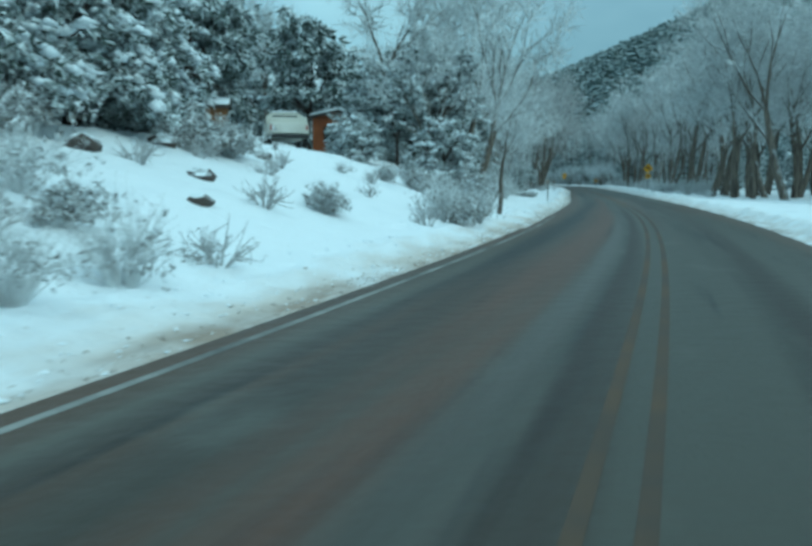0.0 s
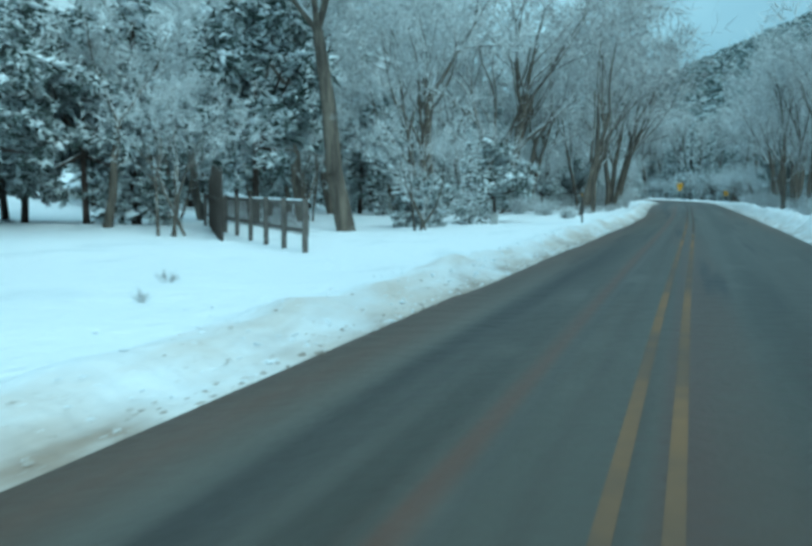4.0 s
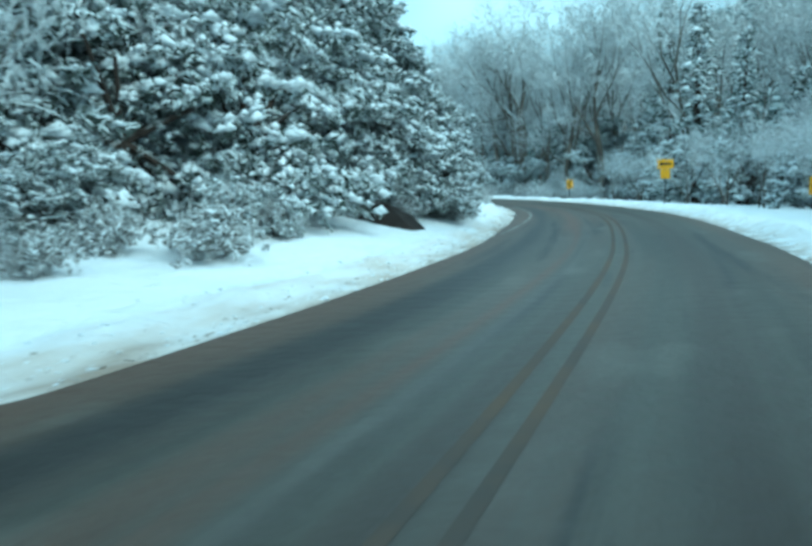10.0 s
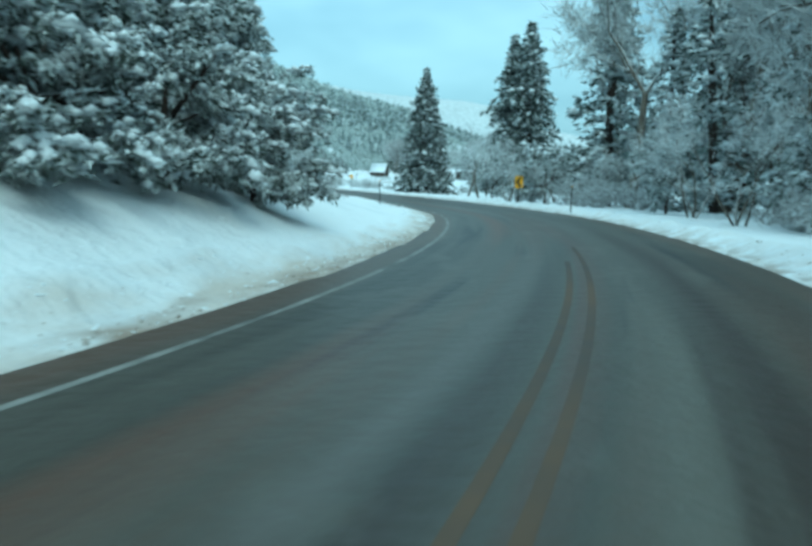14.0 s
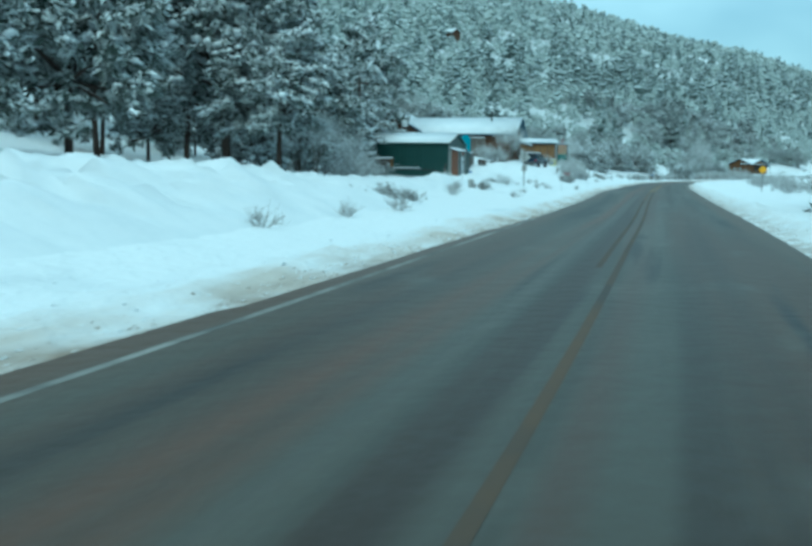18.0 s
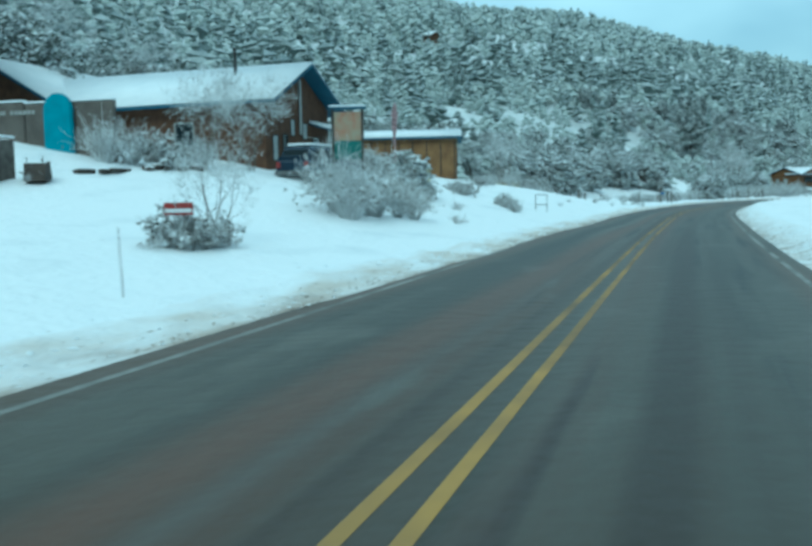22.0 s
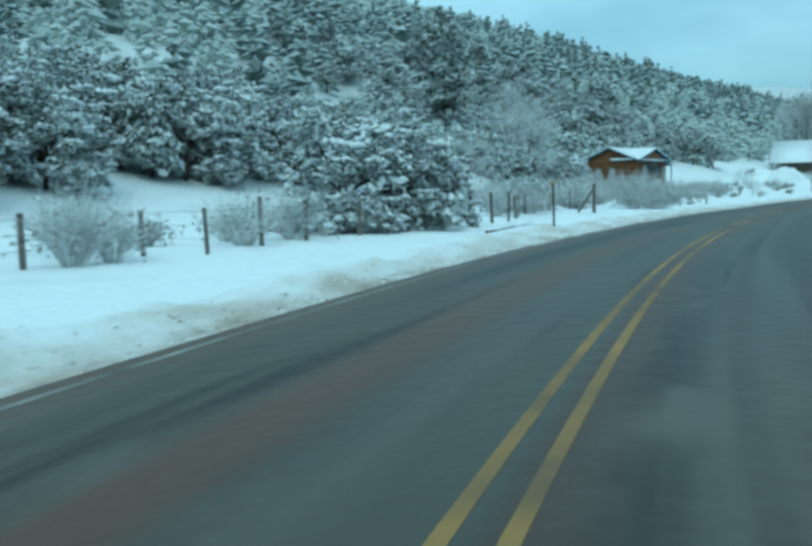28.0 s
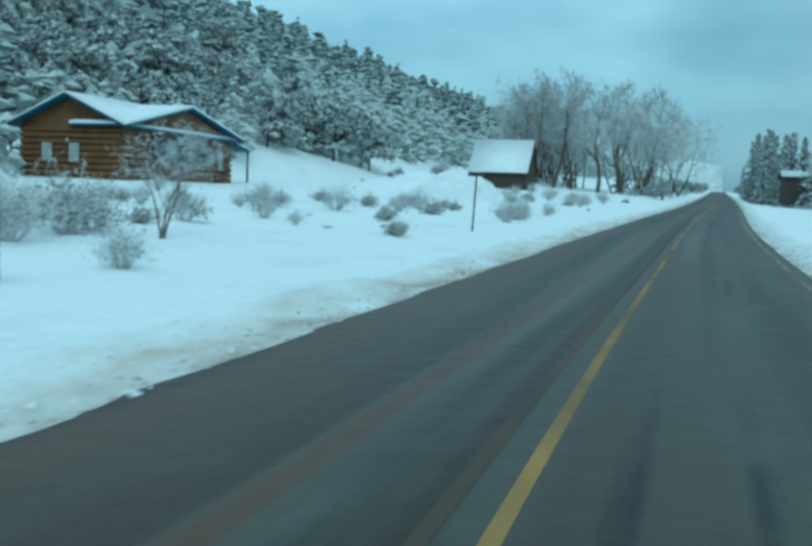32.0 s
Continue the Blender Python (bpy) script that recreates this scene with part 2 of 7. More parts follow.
SNOW = strip_mat("roadside_snow", [
    ((0.84, 0.87, 0.90), 0, 1, 1, 1, None, 0, 0, 0),
    ((0.70, 0.74, 0.78), 0.55, 0.78, 0.6, 0.5, None, 0, 0, 0),
    ((0.60, 0.55, 0.50), 0.26, 0.62, 0.3, 1.5, -5.3, -4.5, -3.6, -2.0),
    ((0.32, 0.26, 0.21), 0.30, 0.66, 0.3, 2.0, -4.55, -3.95, -3.6, -2.0),
    ((0.60, 0.56, 0.52), 0.36, 0.66, 0.7, 2.2, 2.6, 3.2, 3.7, 4.9),
    ((0.26, 0.21, 0.17), 0.44, 0.66, 0.5, 2.4, 2.0, 3.2, 3.6, 4.1),
    ((0.44, 0.41, 0.38), 0.66, 0.78, 0.9, 9.0, -6.8, -5.3, -4.0, -3.0),
], 0.75, 0.9)
HILL_SNOW = mat("hill_snow", (0.74, 0.78, 0.80), 0.85, (0.46, 0.49, 0.50), 0.09, 0.3)
WHITE_LINE = mat("worn_white_paint", (0.34, 0.34, 0.32), 0.7, (0.09, 0.09, 0.085), 0.5, 0.1)
FADED_LINE = mat("faded_yellow_paint", (0.105, 0.066, 0.037), 0.7, (0.052, 0.045, 0.039), 0.35, 0.1)
DULL_LINE = mat("dull_yellow_paint", (0.21, 0.120, 0.05), 0.7, (0.075, 0.060, 0.048), 0.3, 0.1)
YELLOW_LINE = mat("worn_yellow_paint", (0.40, 0.24, 0.065), 0.7, (0.085, 0.066, 0.05), 0.22, 0.1)
NEEDLE = snowy("snowy_needles", (0.085, 0.112, 0.098), (0.050, 0.070, 0.059), -0.50, 0.70, snow=(0.68, 0.73, 0.75))
SPRUCE = snowy("dark_spruce_needles", (0.060, 0.082, 0.072), (0.034, 0.048, 0.042), 0.0, 1.1, snow=(0.66, 0.71, 0.73))
JUNIPER = snowy("snowy_juniper", (0.100, 0.122, 0.102), (0.058, 0.076, 0.063), -0.50, 0.70, snow=(0.70, 0.75, 0.77))
# far woods: distance haze is painted into these paler, flatter foliage colours, besides frost
FAR_NEEDLE = snowy("frosted_hazy_needles", (0.165, 0.205, 0.200), (0.062, 0.086, 0.084), 0.1, 1.2, 0.25, snow=(0.48, 0.54, 0.57))
DARK_PINE = snowy("hazy_far_pine", (0.165, 0.200, 0.190), (0.100, 0.130, 0.122), 0.0, 1.1, 0.25, snow=(0.58, 0.64, 0.67))
FAR_JUNIPER = snowy("frosted_hazy_juniper", (0.42, 0.47, 0.445), (0.29, 0.335, 0.318), -0.1, 1.15, 0.25, snow=(0.62, 0.68, 0.70))
DRYLEAF = snowy("snowy_oak_brush", (0.25, 0.245, 0.225), (0.13, 0.128, 0.118), -0.45, 0.75)
CLOD = mat("dirty_ploughed_snow", (0.62, 0.60, 0.57), 0.85, (0.30, 0.25, 0.21), 0.9, 0.3)
BARK = snowy("cottonwood_bark", (0.200, 0.172, 0.138), (0.050, 0.043, 0.038), 0.25, 0.75, 2.2, stretch=(3.0, 3.0, 0.45), bump=1.0)
BIRCH = snowy("pale_bark", (0.30, 0.29, 0.27), (0.17, 0.16, 0.15), 0.45, 0.85, 3.0)
PINE_BARK = snowy("pine_bark", (0.070, 0.052, 0.042), (0.026, 0.020, 0.017), 0.6, 0.95, 2.5, stretch=(3.0, 3.0, 0.6), bump=0.8)
FROST = mat("frosted_twigs", (0.70, 0.73, 0.74), 0.85, (0.40, 0.41, 0.41), 1.2, 0.05)
FROST_DARK = mat("dark_frosted_twigs", (0.56, 0.575, 0.58), 0.85, (0.27, 0.265, 0.26), 1.2, 0.05)
ROCK = snowy("snowy_rock", (0.085, 0.070, 0.060), (0.045, 0.038, 0.035), 0.45, 0.8, 2.0)
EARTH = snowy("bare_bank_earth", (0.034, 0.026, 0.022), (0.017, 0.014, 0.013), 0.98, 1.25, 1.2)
BOUGH_SNOW = mat("bough_snow", (0.82, 0.86, 0.88), 0.85, (0.66, 0.70, 0.73), 2.0, 0.2)
ROOF_SNOW = mat("roof_snow", (0.84, 0.87, 0.90), 0.8, (0.76, 0.80, 0.84), 0.8, 0.3)
GREEN_METAL = mat("dark_green_metal", (0.018, 0.055, 0.050), 0.45, (0.014, 0.044, 0.040), 1.5, 0.05, 0.0)
TRIM = mat("pale_trim", (0.42, 0.43, 0.42), 0.5, (0.34, 0.35, 0.34), 4.0, 0.05)
WHITE_PAINT = mat("white_paint", (0.72, 0.74, 0.75), 0.5, (0.62, 0.64, 0.66), 3.0, 0.03)
ORANGE_DOOR = mat("rust_orange_door", (0.26, 0.085, 0.025), 0.6, (0.17, 0.055, 0.02), 1.5, 0.1)
BROWN_WOOD = mat("brown_log_wood", (0.125, 0.066, 0.037), 0.8, (0.065, 0.035, 0.022), 2.5, 0.3)
HONEY_WOOD = mat("honey_board_wood", (0.25, 0.145, 0.062), 0.75, (0.13, 0.070, 0.032), 1.1, 0.3)
DARK_WOOD = mat("weathered_dark_wood", (0.080, 0.068, 0.058), 0.85, (0.040, 0.034, 0.030), 4.0, 0.3)
GREY_WOOD = mat("grey_fence_wood", (0.17, 0.155, 0.14), 0.85, (0.085, 0.075, 0.068), 4.0, 0.3)
CABIN_WOOD = mat("dark_cabin_logs", (0.185, 0.098, 0.042), 0.8, (0.105, 0.054, 0.025), 1.4, 0.3)
ADOBE = mat("grey_brown_stucco", (0.16, 0.14, 0.125), 0.9, (0.10, 0.088, 0.08), 1.2, 0.3)
TURQUOISE = mat("turquoise_paint", (0.055, 0.29, 0.38), 0.6, (0.040, 0.215, 0.285), 2.0, 0.1)
BLUE_EDGE = mat("blue_fascia", (0.030, 0.105, 0.165), 0.6, (0.022, 0.075, 0.12), 2.0, 0.05)
STEEL = mat("grey_steel", (0.22, 0.23, 0.23), 0.5, (0.13, 0.13, 0.13), 5.0, 0.05, 0.6)
DARK_STEEL = mat("dark_steel", (0.05, 0.052, 0.052), 0.6, (0.03, 0.03, 0.03), 5.0, 0.05, 0.3)
SIGN_YELLOW = mat("sign_yellow", (0.80, 0.42, 0.015), 0.45, (0.66, 0.33, 0.015), 3.0, 0.02)
BLACK = mat("black_paint", (0.012, 0.012, 0.012), 0.5, (0.02, 0.02, 0.02), 3.0, 0.02)
RED = mat("faded_red", (0.30, 0.04, 0.035), 0.6, (0.20, 0.03, 0.03), 3.0, 0.05)
CREAM = mat("cream_truck_paint", (0.62, 0.61, 0.55), 0.4, (0.54, 0.53, 0.47), 2.0, 0.02)
BLUE_CAR = mat("dark_blue_car_paint", (0.012, 0.030, 0.055), 0.25, (0.010, 0.022, 0.042), 2.0, 0.0, 0.0, spec=0.5)
TAN = mat("tan_siding", (0.40, 0.35, 0.24), 0.7, (0.32, 0.275, 0.185), 2.0, 0.1)
YELLOW_OLIVE = mat("olive_yellow_board", (0.28, 0.24, 0.06), 0.7, (0.20, 0.17, 0.05), 2.0, 0.1)
RUBBER = mat("black_rubber", (0.015, 0.015, 0.015), 0.8, (0.025, 0.025, 0.025), 6.0, 0.1)
GLASS = mat("dark_window_glass", (0.02, 0.028, 0.032), 0.08, (0.02, 0.028, 0.032), 1.0, 0.0, spec=0.6)
CURTAIN = mat("pale_curtained_glass", (0.40, 0.42, 0.42), 0.3, (0.28, 0.30, 0.30), 3.0, 0.0)
PINK_CLOTH = mat("pale_pink_cloth", (0.50, 0.38, 0.40), 0.9, (0.42, 0.30, 0.32), 3.0, 0.1)
SIGN_PALE = mat("pale_yellow_board", (0.55, 0.52, 0.20), 0.6, (0.44, 0.42, 0.17), 3.0, 0.03)
BLUE_SIGN = mat("blue_sign_paint", (0.03, 0.16, 0.38), 0.5, (0.03, 0.13, 0.32), 3.0, 0.02)
MURAL = mat("painted_board", (0.36, 0.16, 0.10), 0.7, (0.32, 0.30, 0.22), 2.2, 0.05)
TEAL_BOARD = mat("teal_board", (0.04, 0.16, 0.14), 0.7, (0.03, 0.12, 0.11), 2.2, 0.05)
# the road's middle line, from before the start to far beyond the end
ROAD = [
    (-7.02, -59.61), (-1.95, -27.94), (-0.25, 0.01), (-0.08, 28.72), (-1.95, 57.47), (-4.79, 86.17), (-7.69, 114.85), (-10.81, 143.55), (-14.03, 172.02),
    (-17.89, 199.93), (-25.17, 227.02), (-38.07, 251.84), (-56.71, 272.55), (-79.7, 288.63), (-104.57, 302.69), (-130.19, 316.39), (-156, 330.36),
    (-181.83, 344.59), (-207.43, 359.55), (-231.72, 376.47), (-254.26, 395.66), (-274.31, 417.83), (-292.34, 442.68), (-308.81, 467.75),
    (-356.11, 544.33), (-558.06, 866.23), (-876.9, 1374.5), (-1355.2, 2136.9),
]

def resample(keys, step=1.0):
    """A smooth line through the keys: places, directions and metres from the third key."""
    p = np.array(keys, float)
    ch = np.concatenate([[0], np.cumsum(np.hypot(*np.diff(p, axis=0).T))])
    m = np.zeros_like(p)
    for i in range(len(p)):
        if 0 < i < len(p) - 1:
            w0, w1 = ch[i + 1] - ch[i], ch[i] - ch[i - 1]
            m[i] = ((p[i] - p[i - 1]) / w1 * w0 + (p[i + 1] - p[i]) / w0 * w1) / (w0 + w1)
        else:
            a, b = max(i - 1, 0), min(i + 1, len(p) - 1)
            m[i] = (p[b] - p[a]) / (ch[b] - ch[a])
    s = np.arange(0, ch[-1], step)
    i = np.clip(np.searchsorted(ch, s, side="right") - 1, 0, len(p) - 2)
    le = (ch[i + 1] - ch[i])[:, None]
    u = ((s - ch[i]) / le[:, 0])[:, None]
    c = ((2 * u**3 - 3 * u**2 + 1) * p[i] + (u**3 - 2 * u**2 + u) * le * m[i]
         + (-2 * u**3 + 3 * u**2) * p[i + 1] + (u**3 - u**2) * le * m[i + 1])
    t = np.gradient(c, axis=0)
    t /= np.linalg.norm(t, axis=1)[:, None]
    return c, t, s - ch[2]


LINE, ALONG, METRE = resample(ROAD)
rng = np.random.default_rng(7)


def wave(x, y, f, k=0.0):
    """Smooth uneven values of about -1 to 1."""
    return (np.sin(x * f + 1.3 + k) * np.cos(y * f * 1.13 + 0.7 * k) + 0.6 * np.sin(x * f * 2.31 - y * f * 1.7 + k)
            + 0.35 * np.sin(y * f * 4.1 + x * f * 3.3 + 2.1 * k)) / 1.6


# how the ground rises to the left of the road: metres along; slope at 5 to 12, 12 to 30 and 30 to 60 m from the middle
SLOPES = np.array([
    (-60, .34, .12, .25), (30, .34, .12, .25), (44, .31, .15, .25), (56, .22, .22, .20), (63, .07, .10, .15), (68, .0, .02, .12), (150, -.03, .01, .12), (186, .03, .04, .15),
    (200, .16, .30, .4), (214, .48, .62, .5), (262, .55, .65, .4), (282, .30, .30, .3), (300, .14, .16, .25), (330, .10, .13, .2),
    (380, .08, .05, .3), (402, .10, .02, .34), (410, .12, .05, .34), (420, .20, .19, .3), (440, .24, .20, .3), (462, .24, .16, .3), (480, .08, .06, .3), (500, .02, .015, .3),
    (580, .02, .02, .34), (620, .05, .055, .40), (660, .05, .06, .40), (2600, .05, .06, .38)])


def climb(s):
    """The road is level, then climbs gently from 590 m on."""
    return 0.024 * np.clip(np.asarray(s, float) - 590, 0, 500) ** 2 / (40 + np.clip(np.asarray(s, float) - 590, 0, 500))


def verge(s):
    """How far the snow has crept in over the left edge of the asphalt."""
    return np.interp(s, (-60, 20, 40, 56, 100, 111, 128, 137, 150, 167, 177, 190, 203, 210, 221, 238, 244, 252, 270, 290, 302, 320, 343, 354, 366, 380, 393, 414, 428, 435, 442, 480, 509, 524, 545, 563, 573, 583, 594, 612, 700, 2600),
                     (.12, .12, .36, .8, 1.3, 1.45, 1.45, 1.15, .75, .45, .45, .7, .6, .3, .05, .25, 0, -.1, .2, .66, .3, .4, .6, .85, .85, .5, .15, .5, .4, .75, .6, .15, -.08, -.08, .3, 1.05, .7, 1.3, .9, .6, .7, .6))


def white_line(s):
    """How far to the left of the road's middle its edge line runs."""
    return -np.interp(s, (-60, 0, 38, 206, 222, 238, 250, 290, 343, 420, 478, 508, 522, 548, 570), (3.62, 3.62, 3.5, 3.4, 3.2, 3.22, 3.4, 2.98, 3.2, 3.45, 3.75, 3.88, 3.9, 3.5, 3.4))


def ground(s, d):
    """The height of the ground d metres to the right of the road's middle."""
    s, d = np.asarray(s, float), np.asarray(d, float)
    left, right = np.maximum(-d, 0), np.maximum(d, 0)
    m1, m2, m3 = (np.interp(s, SLOPES[:, 0], SLOPES[:, k]) for k in (1, 2, 3))
    toe = 4.6
    z = m1 * np.clip(left - toe, 0, 12 - toe) + m2 * np.clip(left - 12, 0, 18) + m3 * np.clip(left - 30 - 12 * np.exp(-((s - 622) / 22) ** 2), 0, 30)
    hill = np.clip(left - 60, 0, None)
    z = z + 620 * (1 - np.exp(-hill / 1750)) + 7 * wave(s, left, 0.011) * np.clip(hill / 120, 0, 1) + 22 * wave(s, left, 0.0031, 1) * np.clip(hill / 500, 0, 1)
    far = np.clip(right - 45, 0, None)
    bend = np.exp(-(np.where(s < 200, (s - 200) / 300, (s - 200) / 95)) ** 2)
    z = z + bend * 30 * (1 - np.exp(-far / 200)) - 0.03 * np.clip(right - 6, 0, 12)
    z = z + climb(s) + 2.0 * np.exp(-((s - 639) / 7) ** 2 - ((left - 18) / 5) ** 2)
    left = left + verge(s) * (left > 0) * np.clip((9 - left) / 3, 0, 1)
    bank = np.exp(-((left - 4.75) / 0.55) ** 2) * 0.16 + np.exp(-((right - 4.3) / 0.6) ** 2) * 0.22
    lumps = np.exp(-((left - 4.9) / 1.0) ** 2) + np.exp(-((right - 4.3) / 0.8) ** 2)
    rough = (lumps * (0.05 * wave(s, d, 5.3, 7) + 0.035 * wave(s, d, 11.0, 8)) + 0.035 * wave(s, d, 1.9) + 0.05 * wave(s, d, 0.55, 2) + 0.06 * wave(s, d, 0.21, 3))
    off = np.clip((left - 4.0) / 1.2, 0, 1) + np.clip((right - 3.4) / 1.0, 0, 1)
    bank = bank * np.interp(s, (52, 100, 165, 182, 490, 508, 545, 560), (1, 2.2, 2.2, 1, 1, 1.9, 1.9, 1))
    z = z + (bank * (1 + 0.5 * wave(s, d, 0.9, 4)) + rough + 0.06) * off
    z = z + 0.10 * np.clip((left - 9) / 20, 0, 1) * wave(s, d, 0.35, 5)
    return np.where((left < 4.0) & (d < 3.4), climb(s) - 0.06, z)


def butte(x, y):
    """The wooded hill beyond the river, ahead of the first stretch."""
    return 165 * np.exp(-(((x - 220) / 310) ** 2) - ((y - 720) / 280) ** 2)


def spot(s, d, z=None, up=0.0):
    """A place by metres along and across; on the ground unless z is given."""
    k = int(np.clip(np.searchsorted(METRE, s), 0, len(METRE) - 1))
    o, t = LINE[k] + ALONG[k] * (s - METRE[k]), ALONG[k]
    g = float(ground(s, d)) if z is None else z
    return Vector((o[0] + t[1] * d, o[1] - t[0] * d, g + up))


def heading(s):
    """Degrees by which the road runs to the left of +y there."""
    k = int(np.clip(np.searchsorted(METRE, s), 0, len(METRE) - 1))
    return math.degrees(math.atan2(-ALONG[k][0], ALONG[k][1]))


def raw_mesh(name, v, f, material, smooth=False, uv=None):
    me = bpy.data.meshes.new(name)
    v, f = np.asarray(v, np.float32), np.asarray(f, np.int32)
    me.vertices.add(len(v))
    me.vertices.foreach_set("co", v.ravel())
    n = f.shape[1]
    me.loops.add(f.size)
    me.loops.foreach_set("vertex_index", f.ravel())
    me.polygons.add(len(f))
    me.polygons.foreach_set("loop_start", np.arange(0, f.size, n, dtype=np.int32))
    me.polygons.foreach_set("use_smooth", np.full(len(f), smooth))
    if uv is not None:
        layer = me.uv_layers.new(name="along")
        layer.data.foreach_set("uv", np.asarray(uv, np.float32)[f.ravel()].ravel())
    me.materials.append(material)
    me.update(calc_edges=True)
    return me


def strip(name, s, d, zfun, material, smooth=True, shift=None):
    """A sheet along the road on the lattice of s and d."""
    ss, dd = np.meshgrid(s, d, indexing="ij")
    uv = np.stack([dd.ravel() - np.where(dd < -1, verge(ss), 0).ravel(), ss.ravel()], 1)
    if shift is not None:
        dd = dd + shift(ss)
    k = np.clip(np.searchsorted(METRE, ss), 0, len(METRE) - 1)
    o = LINE[k] + ALONG[k] * (ss - METRE[k])[..., None]
    x, y = o[..., 0] + ALONG[k][..., 1] * dd, o[..., 1] - ALONG[k][..., 0] * dd
    v = np.stack([x, y, zfun(ss, dd)], -1).reshape(-1, 3)
    n, m = len(s), len(d)
    a = (np.arange(n - 1)[:, None] * m + np.arange(m - 1)[None, :]).ravel()
    f = np.stack([a, a + 1, a + m + 1, a + m], 1)
    return new(name, raw_mesh(name, v, f, material, smooth, uv))


# ---- ground, road and lines ----
across = np.concatenate([np.arange(-62, -30, 2.0), np.arange(-30, -16.5, 0.75), np.arange(-16.5, -6, 0.3), np.arange(-6, -2.5, 0.13), [-2.3, 0, 2.9],
                         np.arange(3.0, 6, 0.15), np.arange(6, 14, 0.6), np.arange(14, 63, 3.0)])
along = np.concatenate([np.arange(-58, 0, 2.0), np.arange(0, 620, 0.5), np.arange(620, 760, 1.5), np.arange(760, 1150, 5.0)])
near = strip("ground", along, across, ground, SNOW)
tagged(near, "snow-covered roadside ground with dirty ploughed edges", "ground", kind="structure")

gx, gy = np.meshgrid(np.arange(-2300, 1500, 12.5), np.arange(-700, 2400, 12.5), indexing="ij")
fs, fd, best = np.zeros(gx.size), np.zeros(gx.size), np.full(gx.size, 1e18)
for k in range(0, len(METRE), 5):
    ax, ay = gx.ravel() - LINE[k][0], gy.ravel() - LINE[k][1]
    r = ax * ax + ay * ay
    m = r < best
    best[m], fs[m] = r[m], METRE[k]
    fd[m] = np.sign(ax[m] * ALONG[k][1] - ay[m] * ALONG[k][0]) * np.sqrt(r[m])
gz = ground(fs, fd) + butte(gx.ravel(), gy.ravel()) * np.clip((np.abs(fd) - 90) / 130, 0, 1)
gz = gz - 3.0 * np.clip((58 - np.abs(fd)) / 12, 0, 1)
n1, n2 = gx.shape
a = (np.arange(n1 - 1)[:, None] * n2 + np.arange(n2 - 1)[None, :]).ravel()
hills = new("hillside", raw_mesh("hillside", np.stack([gx.ravel(), gy.ravel(), gz], 1), np.stack([a, a + n2, a + n2 + 1, a + 1], 1), HILL_SNOW, True))
tagged(hills, "snowy wooded valley sides rising to long ridges", "hillside", kind="structure")

road = strip("road", np.concatenate([np.arange(-58, 0, 4.0), np.arange(0, 640, 1.0), np.arange(640, 1150, 5.0)]), np.linspace(-5.25, 3.75, 19),
             lambda s, d: 0.012 - 0.0022 * np.abs(d) ** 2 * 0.4 + climb(s), ASPHALT)
tagged(road, "wet grey two-lane asphalt road with brown sand tracks", "road", kind="structure")


def paint(name, d0, width, spans, material, label, shift=None):
    for a0, b0 in spans:
        s = np.arange(a0, b0, 1.0)
        tagged(strip(name, s, np.array([d0 - width / 2, d0 + width / 2]), lambda q, d: 0.0145 - 0.0022 * np.abs(d) ** 2 * 0.4 + climb(q), material, True, shift), label, "road marking", kind="structure")


paint("centre_line_left", -0.15, 0.10, [(-50, 50), (128, 268), (334, 372)], FADED_LINE, "faded yellow centre line under sand")
paint("centre_line_right", 0.15, 0.10, [(-50, 50), (106, 272), (300, 395)], FADED_LINE, "faded yellow centre line under sand")
paint("centre_line_left", -0.15, 0.10, [(394, 556), (640, 1100)], YELLOW_LINE, "worn yellow centre line on the road")
paint("centre_line_right", 0.15, 0.10, [(395, 1100)], YELLOW_LINE, "worn yellow centre line on the road")
paint("centre_line_left", -0.15, 0.10, [(50, 128), (372, 394)], DULL_LINE, "dull orange-yellow centre line worn thin")
paint("centre_line_right", 0.15, 0.10, [(50, 106)], DULL_LINE, "dull orange-yellow centre line worn thin")
paint("centre_line_left", -0.15, 0.10, [(556, 640)], FADED_LINE, "faded yellow centre line under sand")
paint("edge_line_left", 0.0, 0.10, [(-50, 38), (206, 420), (478, 566)], WHITE_LINE, "worn white edge line beside the snow", white_line)
paint("edge_line_right", 3.12, 0.10, [(395, 480), (560, 1100)], WHITE_LINE, "worn white edge line beside the snow")

# ---- helpers for things ----
def part(name, bm, material, parent=None, label="", smooth=False):
    """Links a bmesh as one mesh object under a thing or a part."""
    me = bpy.data.meshes.new(name)
    bm.normal_update()
    bm.to_mesh(me)
    bm.free()
    for p in me.polygons:
        p.use_smooth = smooth
    me.materials.append(material)
    ob = new(name, me)
    if parent:
        ob.parent = parent
    return tagged(ob, label)


def mesh_part(name, me, parent, label=""):
    ob = new(name, me)
    ob.parent = parent
    return tagged(ob, label)


def thing(name, label, category, group="", kind=""):
    return tagged(new(name), label, category, group, kind)


def box(x0, x1, y0, y1, z0, z1, bevel=0.015):
    bm = bmesh.new()
    bmesh.ops.create_cube(bm, size=1)
    bmesh.ops.scale(bm, vec=(x1 - x0, y1 - y0, z1 - z0), verts=bm.verts)
    bmesh.ops.translate(bm, vec=((x0 + x1) / 2, (y0 + y1) / 2, (z0 + z1) / 2), verts=bm.verts)
    if bevel:
        bmesh.ops.bevel(bm, geom=bm.edges[:], offset=min(bevel, 0.3 * min(x1 - x0, y1 - y0, z1 - z0)), segments=1, affect="EDGES")
    return bm


